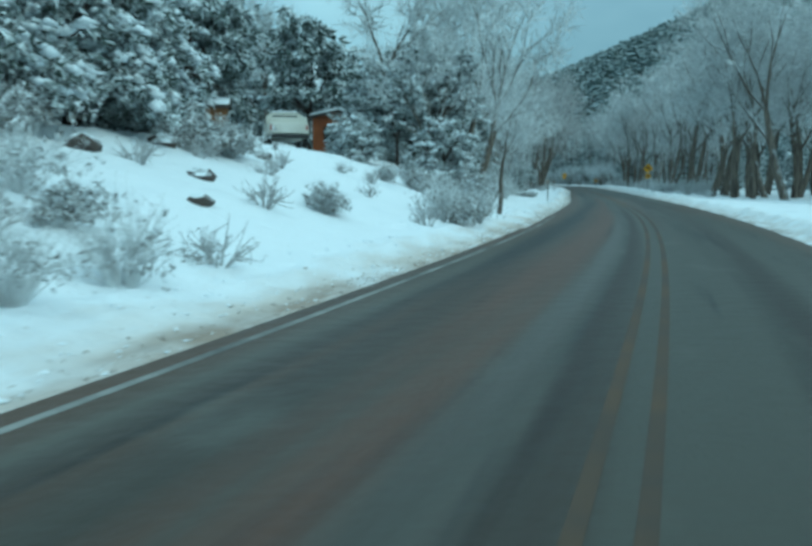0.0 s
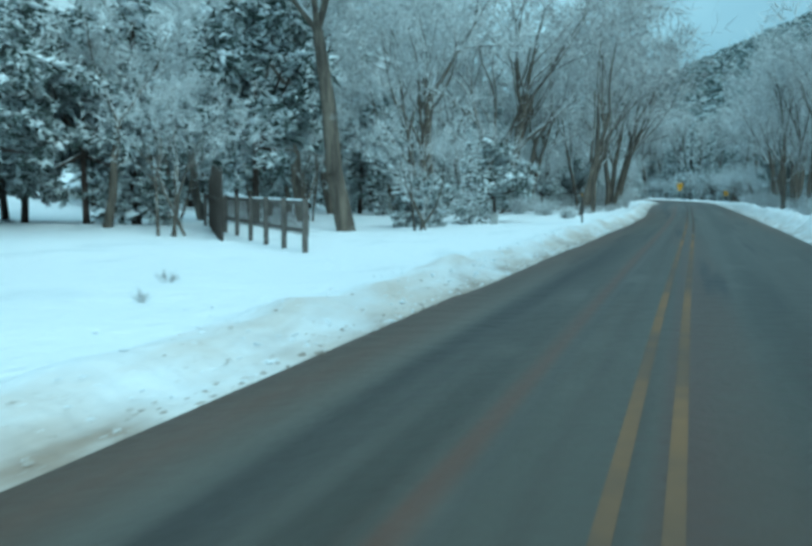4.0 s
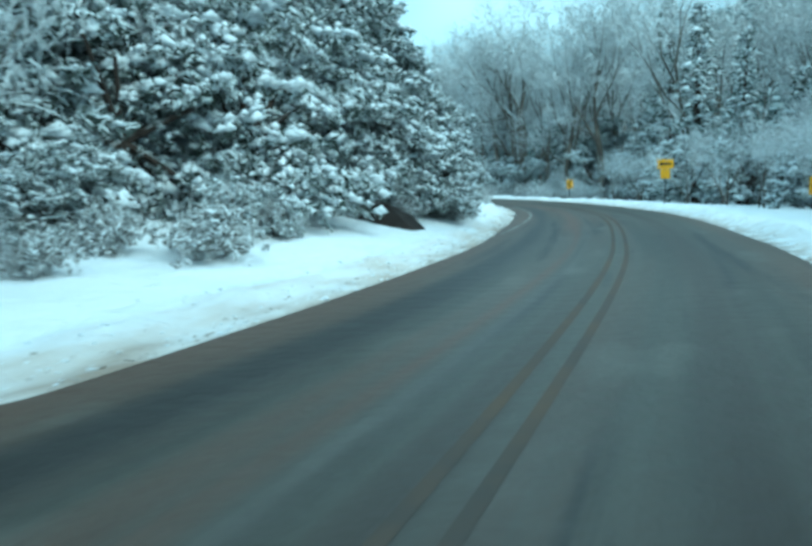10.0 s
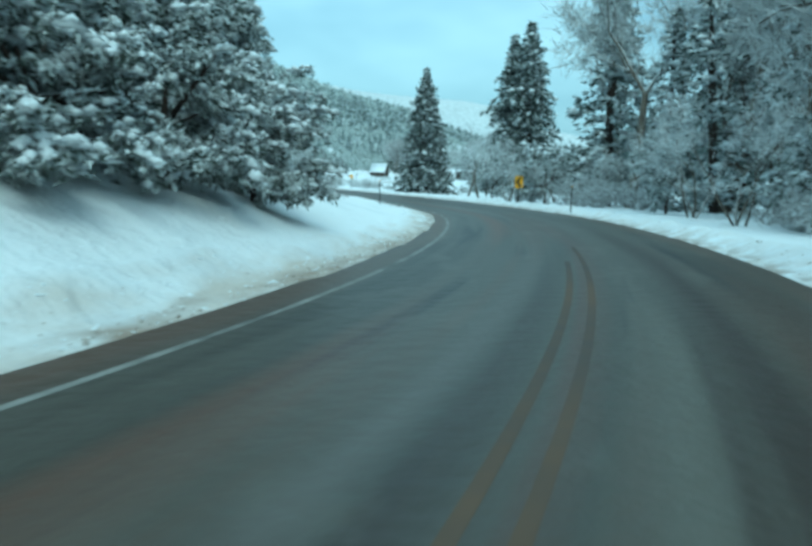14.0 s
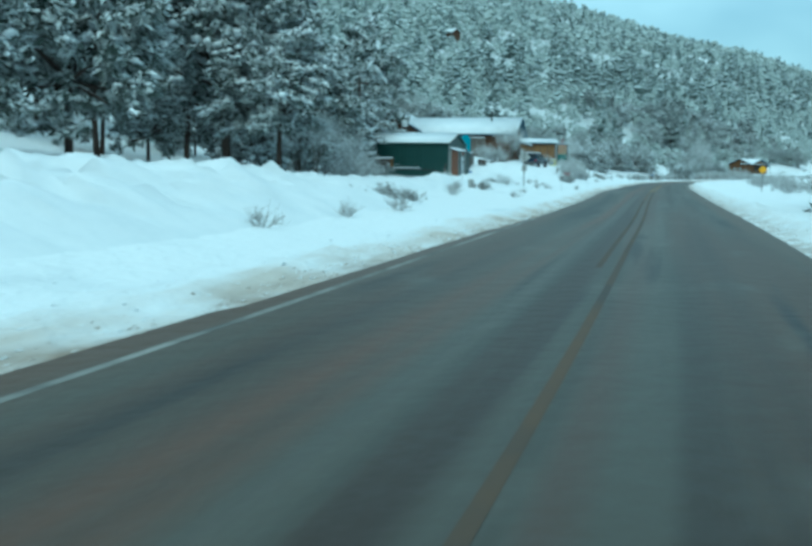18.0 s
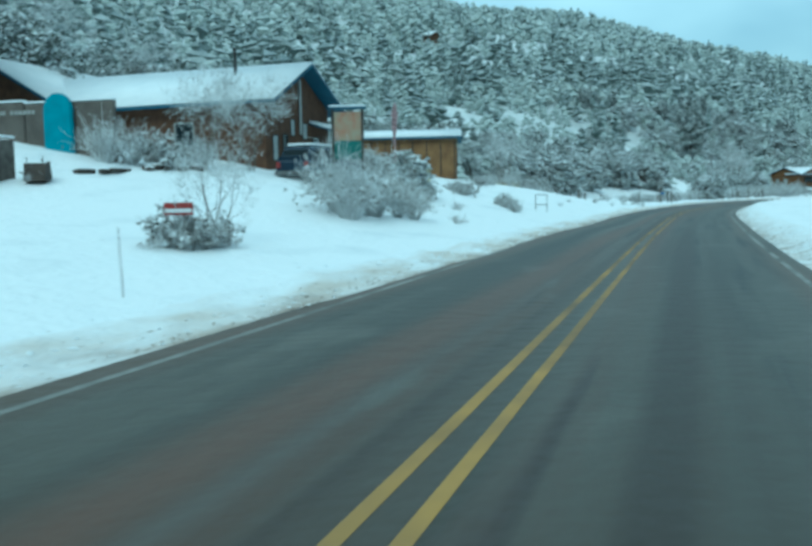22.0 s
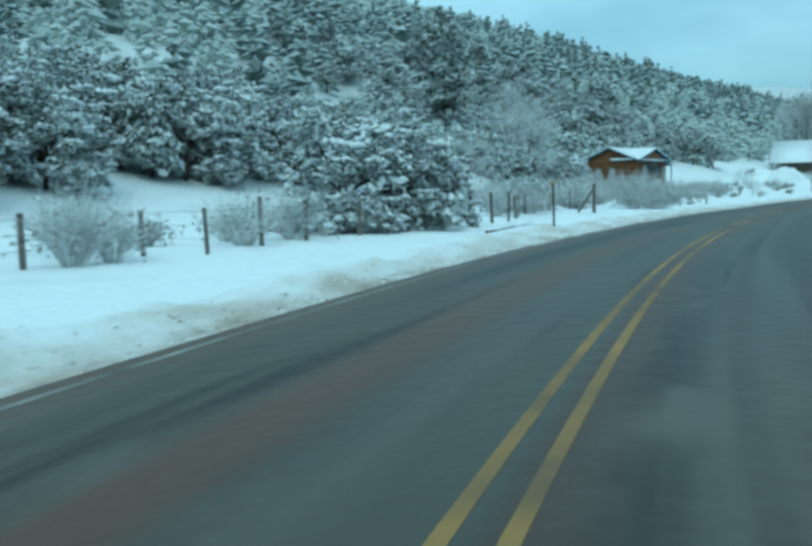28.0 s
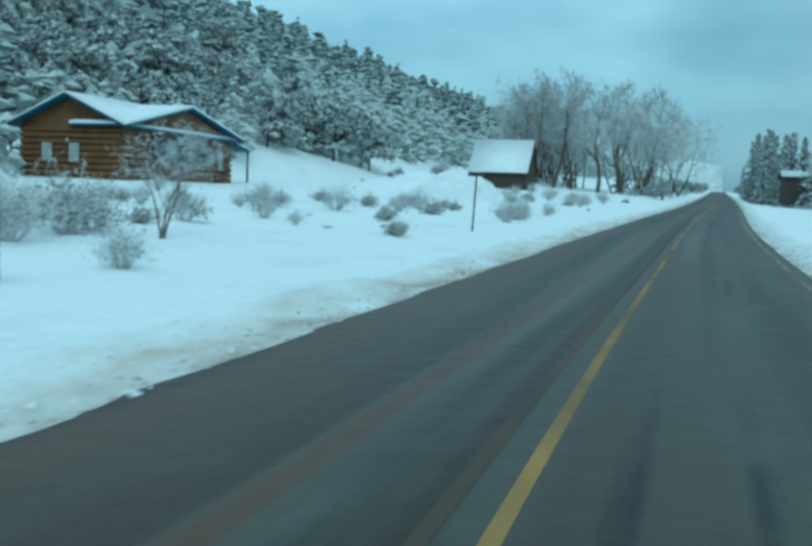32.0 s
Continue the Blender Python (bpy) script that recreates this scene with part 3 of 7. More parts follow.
def rod(p, q, r0, r1=None, n=8):
    """A round bar from p to q."""
    p, q = Vector(p), Vector(q)
    bm = bmesh.new()
    bmesh.ops.create_cone(bm, cap_ends=True, segments=n, radius1=r0, radius2=r0 if r1 is None else r1, depth=(q - p).length)
    turn = (q - p).to_track_quat("Z", "Y").to_matrix().to_4x4()
    bmesh.ops.transform(bm, matrix=Matrix.Translation((p + q) / 2) @ turn, verts=bm.verts)
    return bm


def prism(outline, y0, y1):
    """An outline in x and z, drawn out along y."""
    bm = bmesh.new()
    a = [bm.verts.new((x, y0, z)) for x, z in outline]
    b = [bm.verts.new((x, y1, z)) for x, z in outline]
    bm.faces.new(a)
    bm.faces.new(b[::-1])
    for i in range(len(a)):
        j = (i + 1) % len(a)
        bm.faces.new((a[j], a[i], b[i], b[j]))
    bmesh.ops.recalc_face_normals(bm, faces=bm.faces[:])
    return bm


def place(ob, s, d, turn=0.0, z=None, up=0.0):
    """Stands a thing at metres along and across, turned from the road's way (degrees to the left)."""
    p = spot(s, d, z, up)
    ob.matrix_world = pose(p.x, p.y, p.z, 0, 0, heading(s) + turn)
    return ob


# ---- plants ----
TUFT_V = np.array([(1.1, 0, 0), (-0.65, 0.95, 0), (-0.65, -0.95, 0), (0, 0, 1), (0, 0, -1)], float)
TUFT_F = np.array([(0, 1, 3), (1, 2, 3), (2, 0, 3), (1, 0, 4), (2, 1, 4), (0, 2, 4)])


def clumps(centres, ways, sizes, seed=1, flat=0.5, droop=0.25):
    """Many small uneven tufts, long along their ways, as vertices and faces."""
    g = np.random.default_rng(seed)
    n = len(centres)
    w = ways / (np.linalg.norm(ways, axis=1)[:, None] + 1e-9)
    w[:, 2] -= droop
    w /= np.linalg.norm(w, axis=1)[:, None]
    side = np.cross(w, (0, 0, 1.0))
    side /= np.linalg.norm(side, axis=1)[:, None] + 1e-9
    up = np.cross(side, w)
    q = TUFT_V[None] * g.uniform(0.55, 1.45, (n, 5, 1))
    v = (centres[:, None] + sizes[:, None, None] * (q[..., :1] * w[:, None] * 1.5 + q[..., 1:2] * side[:, None] * 0.8 + q[..., 2:] * up[:, None] * flat))
    v += g.normal(0, 0.12, v.shape) * sizes[:, None, None]
    f = TUFT_F[None] + 5 * np.arange(n)[:, None, None]
    return v.reshape(-1, 3), f.reshape(-1, 3)


def sprays(centres, ways, sizes, seed=1, blades=6, spread=0.75, droop=0.2, wide=0.34):
    """Many small leafy sprays: each a fan of narrow pointed blades round its way."""
    g = np.random.default_rng(seed)
    n = len(centres)
    w = ways / (np.linalg.norm(ways, axis=1)[:, None] + 1e-9)
    dirs = w[:, None] + g.normal(0, spread, (n, blades, 3))
    dirs[..., 2] -= droop
    dirs /= np.linalg.norm(dirs, axis=2)[..., None] + 1e-9
    side = np.cross(dirs, g.normal(0, 1, (n, blades, 3)))
    side /= np.linalg.norm(side, axis=2)[..., None] + 1e-9
    z = sizes[:, None, None]
    foot = centres[:, None] + g.normal(0, 0.30, (n, blades, 3)) * z
    broad = wide * z * g.uniform(0.7, 1.3, (n, blades, 1))
    tip = foot + dirs * z * g.uniform(1.1, 2.1, (n, blades, 1))
    v = np.stack([foot - side * broad, foot + side * broad, tip], 2)
    return v.reshape(-1, 3), np.arange(n * blades * 3).reshape(-1, 3)


BLOB_V = np.array([(1, 0, 0), (-1, 0, 0), (0, 1, 0), (0, -1, 0), (0, 0, 1), (0, 0, -1)], float)
BLOB_F = np.array([(0, 2, 4), (2, 1, 4), (1, 3, 4), (3, 0, 4), (2, 0, 5), (1, 2, 5), (3, 1, 5), (0, 3, 5)])


def puffs(centres, ways, sizes, seed=1, flat=0.55):
    """Soft uneven lumps of snow lying along the boughs."""
    g = np.random.default_rng(seed)
    n = len(centres)
    w = ways * (1, 1, 0.25)
    w = w / (np.linalg.norm(w, axis=1)[:, None] + 1e-9)
    side = np.cross(w, (0, 0, 1.0))
    side /= np.linalg.norm(side, axis=1)[:, None] + 1e-9
    up = np.cross(side, w)
    q = BLOB_V[None] * g.uniform(0.75, 1.5, (n, 6, 1))
    v = centres[:, None] + sizes[:, None, None] * (q[..., :1] * w[:, None] * 1.35 + q[..., 1:2] * side[:, None] * 0.95 + q[..., 2:] * up[:, None] * flat)
    v[..., 2] -= 0.25 * (q[..., 0] ** 2) * sizes[:, None]
    return v.reshape(-1, 3), (BLOB_F[None] + 6 * np.arange(n)[:, None, None]).reshape(-1, 3)


def tubes(segs, n=5):
    """Tapered limbs: rows of start, end, radius at start and end."""
    vs, fs, k = [], [], 0
    ang = np.arange(n) * 2 * math.pi / n
    for p, q, r0, r1 in segs:
        p, q = np.array(p, float), np.array(q, float)
        w = q - p
        w /= np.linalg.norm(w) + 1e-9
        a = np.cross(w, (0.3, 0.9, 0.1))
        a /= np.linalg.norm(a) + 1e-9
        b = np.cross(w, a)
        ring = np.cos(ang)[:, None] * a + np.sin(ang)[:, None] * b
        vs += [p + ring * r0, q + ring * r1]
        for i in range(n):
            j = (i + 1) % n
            fs += [(k + i, k + j, k + n + j), (k + i, k + n + j, k + n + i)]
        k += 2 * n
    return np.concatenate(vs), np.array(fs)


def join(*vf):
    vs, fs, k = [], [], 0
    for v, f in vf:
        vs.append(v)
        fs.append(f + k)
        k += len(v)
    return np.concatenate(vs), np.concatenate(fs)


def fir_meshes(h, r, seed, low=0.10, dense=1.0, material=None, snow=0.2):
    """A pointed conifer: trunk and crown of drooping tufts."""
    g = np.random.default_rng(seed)
    trunk = tubes([((0, 0, -0.3), (0, 0, h * 0.5), 0.028 * h * 0.7, 0.016 * h), ((0, 0, h * 0.5), (0, 0, h * 0.97), 0.016 * h, 0.01)], 7)
    c, w, z = [], [], low * h
    size = []
    while z < h * 0.99:
        rel = (z - low * h) / (h * (1 - low))
        reach = r * (1 - rel) ** 0.8 * g.uniform(0.75, 1.12) + 0.08
        nb = max(5, int((7 + 8 * (1 - rel)) * dense))
        for b in range(nb):
            a = g.uniform(0, 2 * math.pi)
            le = reach * g.uniform(0.65, 1.1)
            kk = max(2, int(le / 0.30 * dense))
            for j in range(kk):
                u = (j + 0.9) / (kk + 0.4)
                c.append((math.cos(a) * le * u + g.normal(0, .05), math.sin(a) * le * u + g.normal(0, .05), z - 0.30 * le * u * u + g.normal(0, 0.06)))
                w.append((math.cos(a + g.normal(0, .5)), math.sin(a + g.normal(0, .5)), 0.05))
                size.append((0.125 + 0.03 * h / 8) * g.uniform(0.6, 1.4))
        z += h * 0.042 / max(0.7, dense) * (0.75 + 0.6 * (1 - rel))
    c, w, size = np.array(c), np.array(w), np.array(size)
    pick = g.permutation(len(c))[:int(len(c) * snow)]
    pad = puffs(c[pick] + (0, 0, 0.5) * size[pick][:, None], w[pick], size[pick] * g.uniform(0.8, 1.5, len(pick)), seed + 2, 0.45)
    return (raw_mesh("trunk", *trunk, PINE_BARK), raw_mesh("crown", *sprays(c, w, size * 1.05, seed + 1, 6, 0.6, 0.3), material or NEEDLE),
            raw_mesh("bough_snow", *pad, BOUGH_SNOW, True))


def juniper_meshes(h, r, seed, lift=0.08, count=620, material=None, size=0.2, snow=0.2):
    """A broad, lumpy evergreen of many leafy boughs."""
    g = np.random.default_rng(seed)
    lobes = [(0, 0, h * 0.62, r * 0.72, h * 0.36)] + [
        (r * 0.58 * math.cos(a), r * 0.58 * math.sin(a), h * g.uniform(0.20, 0.66), r * g.uniform(0.38, 0.55), h * g.uniform(0.2, 0.3))
        for a in g.uniform(0, 6.28, 9)]
    if lift < 0:  # a skirt of low boughs that reaches the snow
        lobes += [(r * 0.62 * math.cos(a), r * 0.62 * math.sin(a), h * g.uniform(0.08, 0.16), r * g.uniform(0.34, 0.46), h * g.uniform(0.10, 0.15)) for a in g.uniform(0, 6.28, 7)]
    segs = [((0, 0, -0.3), (0.05 * r, 0, h * 0.35), 0.06 + 0.011 * h, 0.04 + 0.008 * h)]
    for x, y, z, rr, hh in lobes:
        segs.append(((0.05 * r, 0, h * 0.3), (x, y, z), 0.05 + 0.008 * h, 0.03))
    each, long = 22, 0.17 * r + 0.12
    n = max(12, count // each)
    row = np.array(lobes)[g.integers(len(lobes), size=n)]
    v = g.normal(0, 1, (n, 3))
    v /= np.linalg.norm(v, axis=1)[:, None]
    v[:, 2] = np.where(v[:, 2] < -0.55, -v[:, 2], v[:, 2])
    mid = row[:, :3] + v * np.stack([row[:, 3], row[:, 3], row[:, 4]], 1) * g.uniform(0.55, 1.04, (n, 1)) ** 0.6
    keep = mid[:, 2] > lift * h
    mid, v = mid[keep], v[keep]
    n = len(mid)
    way = v * (1, 1, 0.35) + g.normal(0, 0.3, (n, 3)) - (0, 0, 0.22)
    way /= np.linalg.norm(way, axis=1)[:, None]
    side = np.cross(way, (0, 0, 1.0))
    side /= np.linalg.norm(side, axis=1)[:, None] + 1e-9
    up = np.cross(side, way)
    long = long * g.uniform(0.65, 1.4, (n, 1, 1))

    def spread(m, wide, high, lift_by):
        u = g.uniform(-1, 1, (n, m, 1))
        p = (mid[:, None] + way[:, None] * u * long + side[:, None] * g.normal(0, wide, (n, m, 1)) * long * (1.15 - np.abs(u))
             + up[:, None] * (g.normal(0, high, (n, m, 1)) + lift_by) * long)
        return p.reshape(-1, 3)

    c = spread(each, 0.45, 0.16, 0.0)
    w = np.repeat(way, each, axis=0) + g.normal(0, 0.5, (n * each, 3))
    sz = size * g.uniform(0.6, 1.35, n * each) * (0.7 + h / 12)
    crown = raw_mesh("crown", *sprays(c, w, sz, seed + 1), material or JUNIPER)
    per = max(2, round(snow * 45))
    lie = spread(per, 0.34, 0.05, 0.24)
    much = np.repeat(np.where(g.random(n) < 0.82, g.uniform(0.6, 1.25, n), 0.25), per)
    pad = puffs(lie, np.repeat(way, per, axis=0), 0.185 * np.repeat(long[:, 0, 0], per) * much * g.uniform(0.6, 1.5, n * per), seed + 2)
    return raw_mesh("trunk", *tubes(segs, 6), PINE_BARK), crown, raw_mesh("bough_snow", *pad, BOUGH_SNOW, True)


def bare_meshes(h, seed, stems=1, lean=0.12, spread=0.55, twigs=2600, thick=0.02, bark=None, frost=None, first=0.28, twig=0.011, way=None, sway=1.0):
    """A leafless tree: limbs in forks, and a haze of fine frosted twigs."""
    g = np.random.default_rng(seed)
    segs, tips = [], []

    def grow(p, w, le, r, level):
        w = w / np.linalg.norm(w)
        steps = (3 if way is None else 6) if level == 0 else (3 if level < 2 else 2)
        for k in range(steps):
            bend = g.normal(0, (0.10 + 0.05 * level) * (sway if level == 0 else 1), 3)
            bend[2] += 0.05 * (level > 0 or sway == 1.0)
            w = w + bend
            w /= np.linalg.norm(w)
            q = p + w * le / steps
            r2 = r * ((0.86 if steps < 6 else 0.93) if k < steps - 1 else 0.72)
            segs.append((p, q, r, r2))
            if level >= 1:
                tips.append((p, q, level))
            p, r = q, r2
            if level < 4 and (k >= steps // 3 or level > 0):
                for _ in range(1 if level < 2 else 2):
                    if g.random() < (0.85 if steps < 6 else 0.55):
                        a = g.normal(0, 1, 3)
                        a -= w * (a @ w)
                        a /= np.linalg.norm(a) + 1e-9
                        ww = w * g.uniform(0.55, 0.9) + a * spread * g.uniform(0.7, 1.25)
                        grow(p, ww, le * g.uniform(0.5, 0.72), r * g.uniform(0.45, 0.62), level + 1)
        if level < 4:
            for _ in range(2):
                a = g.normal(0, 1, 3)
                grow(p, w + a / np.linalg.norm(a) * spread * 0.8, le * g.uniform(0.55, 0.75), r * 0.68, level + 1)

    for k in range(stems):
        a = g.uniform(0, 6.28)
        o = np.array([0.2 * k * math.cos(a) * (stems > 1), 0.2 * k * math.sin(a) * (stems > 1), -0.3])
        grow(o, np.array([g.normal(0, lean), g.normal(0, lean), 1.0]) if way is None else np.array([way[0] + g.normal(0, .05) * k, way[1], 1.0]), h * 0.42, thick * h / stems ** 0.4, 0)
    big = [x for x in segs if x[2] > 0.012 * h * 0.14]
    big = sorted(big, key=lambda x: -x[2])[:420]
    limbs = join(tubes(big[:12], 9), tubes(big[12:] or big[-1:], 5))
    idx = g.integers(0, len(tips), twigs)
    p = np.array([tips[i][0] for i in idx]) * 1.0
    q = np.array([tips[i][1] for i in idx])
    u = g.random((twigs, 1))
    base = p * (1 - u) + q * u
    way = (q - p) / (np.linalg.norm(q - p, axis=1)[:, None] + 1e-9) + g.normal(0, 0.75, (twigs, 3))
    way[:, 2] += 0.15
    way /= np.linalg.norm(way, axis=1)[:, None]
    le = h * g.uniform(0.035, 0.085, (twigs, 1))
    side = np.cross(way, g.normal(0, 1, (twigs, 3)))
    side /= np.linalg.norm(side, axis=1)[:, None] + 1e-9
    wd = 1.25 * twig * (0.6 + h / 14) * g.uniform(0.7, 1.4, (twigs, 1))
    mid = base + way * le * 0.5 + g.normal(0, 0.02 * h * 0.2, (twigs, 3))
    v = np.stack([base - side * wd, base + side * wd, base + way * le + (mid - base - way * le * 0.5)], 1)
    f = np.array([(0, 1, 2)])[None] + 3 * np.arange(twigs)[:, None, None]
    return raw_mesh("trunk", *limbs, bark or BARK, True), raw_mesh("crown", v.reshape(-1, 3), f.reshape(-1, 3), frost or FROST)


def shrub_mesh(h, r, seed, stems=70, frost=None, leafy=0):
    """A low bush of twigs from one foot, with tufts where leafy."""
    g = np.random.default_rng(seed)
    vs = []
    for k in range(stems):
        a, o = g.uniform(0, 6.28), g.uniform(0.1, 1.0)
        w = np.array([math.cos(a) * r * o, math.sin(a) * r * o, h * g.uniform(0.6, 1.05) * (1.15 - 0.5 * o)])
        p = np.array([math.cos(a) * r * 0.12, math.sin(a) * r * 0.12, -0.1])
        vs.append((p, p + w * 0.55 + (0, 0, 0.12 * h), 0.012 + 0.006 * h, 0.010))
        e = p + w * 0.55 + (0, 0, 0.12 * h)
        for _ in range(4):
            q = e + (w * 0.45 + g.normal(0, 0.22 * h, 3)) * g.uniform(0.6, 1.1)
            vs.append((e, q, 0.010, 0.005))
            vs.append((q, q + g.normal(0, 0.12 * h, 3) + (0, 0, 0.05 * h), 0.007, 0.004))
    v, f = tubes(vs, 3)
    return raw_mesh("stem", v, f, frost or FROST), vs


def shrub_thing(name, label, category, h, r, seed, stems=70, leafy=0, frost=None, leaf=None, group="", size=0.11):
    ob = thing(name, label, category, group)
    me, vs = shrub_mesh(h, r, seed, stems, frost)
    tagged(mesh_part("stem", me, ob), kind="stuff")
    if leafy:
        g = np.random.default_rng(seed + 5)
        i = g.integers(0, len(vs), leafy)
        c = np.array([vs[k][1] for k in i]) + g.normal(0, 0.06, (leafy, 3))
        c[:, 2] *= g.uniform(0.2, 1.0, leafy) ** 0.6
        mesh_part("foliage", raw_mesh("foliage", *sprays(c, g.normal(0, 1, (leafy, 3)), size * g.uniform(0.6, 1.5, leafy), seed, 6, 0.8, 0.1), leaf or DRYLEAF), ob)
    return ob


def tree_thing(name, label, category, meshes, group=""):
    ob = thing(name, label, category, group)
    mesh_part("trunk", meshes[0], ob)
    mesh_part("crown", meshes[1], ob)
    if len(meshes) > 2:
        tagged(mesh_part("bough_snow", meshes[2], ob), "white snow lying on the boughs", kind="stuff")
    return ob


PROTO = {}


def stock(key, ob):
    PROTO[key] = [ob, False]


def plant(key, s, d, size=1.0, turn=None, lean=0.0, up=0.0, label=""):
    """Stands a plant of the stock at metres along and across; the first of a kind is the original itself."""
    ob, used = PROTO[key]
    p = spot(s, d, None, up)
    turn = random.uniform(0, 360) if turn is None else turn
    m = pose(p.x, p.y, p.z, random.uniform(-lean, lean), random.uniform(-lean, lean), turn)
    if used:
        ob = copy_thing(ob, m)
    PROTO[key][1] = True
    ob.matrix_basis = m
    ob.scale = (size, size, size)
    if label:
        ob["label"] = label
    return ob


FIRS, JUNS, BARES = "snow-laden dark green fir tree", "snow-covered round juniper tree", "leafless frosted cottonwood tree"
for k in range(3):
    stock(f"fir{k}", tree_thing("fir_tree", FIRS, "tree", fir_meshes(10, 2.2, 10 + k, 0.06), "snowy firs"))
    stock(f"pine{k}", tree_thing("pine_tree", "tall pine tree with snow on its boughs", "tree", juniper_meshes(10, 2.9, 30 + k, 0.08, 2300, NEEDLE, 0.15), "snowy pines"))
    stock(f"jun{k}", tree_thing("juniper_tree", JUNS, "tree", juniper_meshes(4.2, 2.1, 50 + k, 0.03, 1100, None, 0.135), "snowy junipers"))
    stock(f"bare{k}", tree_thing("bare_tree", BARES, "tree", bare_meshes(12, 70 + k), "frosted bare trees"))
    stock(f"cotton{k}", tree_thing("cottonwood_tree", "dark leafless cottonwood with thick leaning trunk", "tree", bare_meshes(14, 90 + k, 1, 0.2, 0.5, 1900, 0.021, None, FROST_DARK), "dark cottonwoods"))
    stock(f"multi{k}", tree_thing("small_bare_tree", "many-stemmed leafless tree white with frost", "tree", bare_meshes(6.5, 110 + k, 4, 0.25, 0.55, 2200, 0.017, None, None, twig=0.012), "frosted bare trees"))
    stock(f"brush{k}", shrub_thing("frosted_bush", "grey frosted leafless roadside bush", "bush", 1.4, 1.1, 130 + k, 56, 140, frost=FROST, leaf=DRYLEAF, group="roadside bushes", size=0.06))
    stock(f"sage{k}", shrub_thing("snowy_bush", "low bush with snow-covered leaves", "bush", 0.9, 0.8, 150 + k, 34, 380, group="snowy bushes", size=0.075))
    stock(f"thick{k}", shrub_thing("thicket", "dense thicket of snowy oak brush", "bush", 2.2, 2.3, 170 + k, 46, 800, group="thickets", size=0.08))
    stock(f"tuft{k}", shrub_thing("weed_tuft", "small dry weeds sticking out of the snow", "weeds", 0.45, 0.35, 190 + k, 16, 0, FROST_DARK, group="dry weeds"))
for k in range(2):
    stock(f"lush{k}", tree_thing("pine_tree", "broad pine with boughs bent under snow", "tree", juniper_meshes(10, 3.3, 40 + k, 0.06, 5200, NEEDLE, 0.105, 0.28), "snowy pines"))
    stock(f"full{k}", tree_thing("pinyon_tree", "dense pinyon with white snow on every bough", "tree", juniper_meshes(4.2, 2.1, 60 + k, -0.02, 3700, None, 0.085, 0.32), "snowy pinyons"))
stock("tallpine0", tree_thing("tall_pine_tree", "tall slender pine standing above the junipers", "tree", juniper_meshes(20, 2.9, 215, 0.18, 2600, NEEDLE, 0.17)))
for k in range(2):
    stock(f"birch{k}", tree_thing("aspen_tree", "slender pale-barked leafless aspen", "tree", bare_meshes(9, 220 + k, 1, 0.06, 0.5, 2000, 0.012, BIRCH), "pale aspens"))
stock("spruce0", tree_thing("spruce_tree", "tall dark spruce with light snow", "tree", fir_meshes(15, 4.7, 210, 0.03, 1.5, SPRUCE, 0.13), "dark spruces"))

# ---- buildings ----
def boards(parent, name, along_x, a0, a1, fixed, z0, ztop, width, material, out, thick=0.03, label=""):
    """Vertical boards side by side on a wall; ztop gives the height at each place along it."""
    n = max(1, round((a1 - a0) / width))
    w = (a1 - a0) / n
    for k in range(n):
        p, q = a0 + k * w + 0.008, a0 + (k + 1) * w - 0.008
        h = min(ztop(p), ztop(q))
        t = thick * random.uniform(0.7, 1.2)
        lo, hi = (fixed, fixed + out * t) if out > 0 else (fixed + out * t, fixed)
        bm = box(p, q, lo, hi, z0, h, 0.006) if along_x else box(lo, hi, p, q, z0, h, 0.006)
        part(name, bm, material, parent, label)


def window(parent, along_x, a0, a1, fixed, out, z0, z1, pane_mat=None, frame_mat=None):
    """A window set in a wall: frame, sill and pane."""
    d = 0.06 * out
    win = part("window", prism([(0, 0), (0.001, 0), (0.001, 0.001)], 0, 0.001), frame_mat or TRIM, parent)
    e = 0.07

    def piece(name, p, q, r, s, m, extra=0.0):
        lo, hi = sorted((fixed + 0.02 * out, fixed + d * (1 + extra)))
        part(name, box(p, q, lo, hi, r, s, 0.008) if along_x else box(lo, hi, p, q, r, s, 0.008), m, win)

    piece("jamb", a0 - e, a0, z0 - e, z1 + e, frame_mat or TRIM)
    piece("jamb", a1, a1 + e, z0 - e, z1 + e, frame_mat or TRIM)
    piece("head", a0, a1, z1, z1 + e, frame_mat or TRIM)
    piece("sill", a0 - e, a1 + e, z0 - e * 1.6, z0 - e - 0.002, frame_mat or TRIM, 0.8)
    lo, hi = sorted((fixed + 0.012 * out, fixed + d * 0.55))
    part("pane", box(a0, a1, lo, hi, z0 - e, z1, 0.0) if along_x else box(lo, hi, a0, a1, z0 - e, z1, 0.0), pane_mat or GLASS, win)
    return win


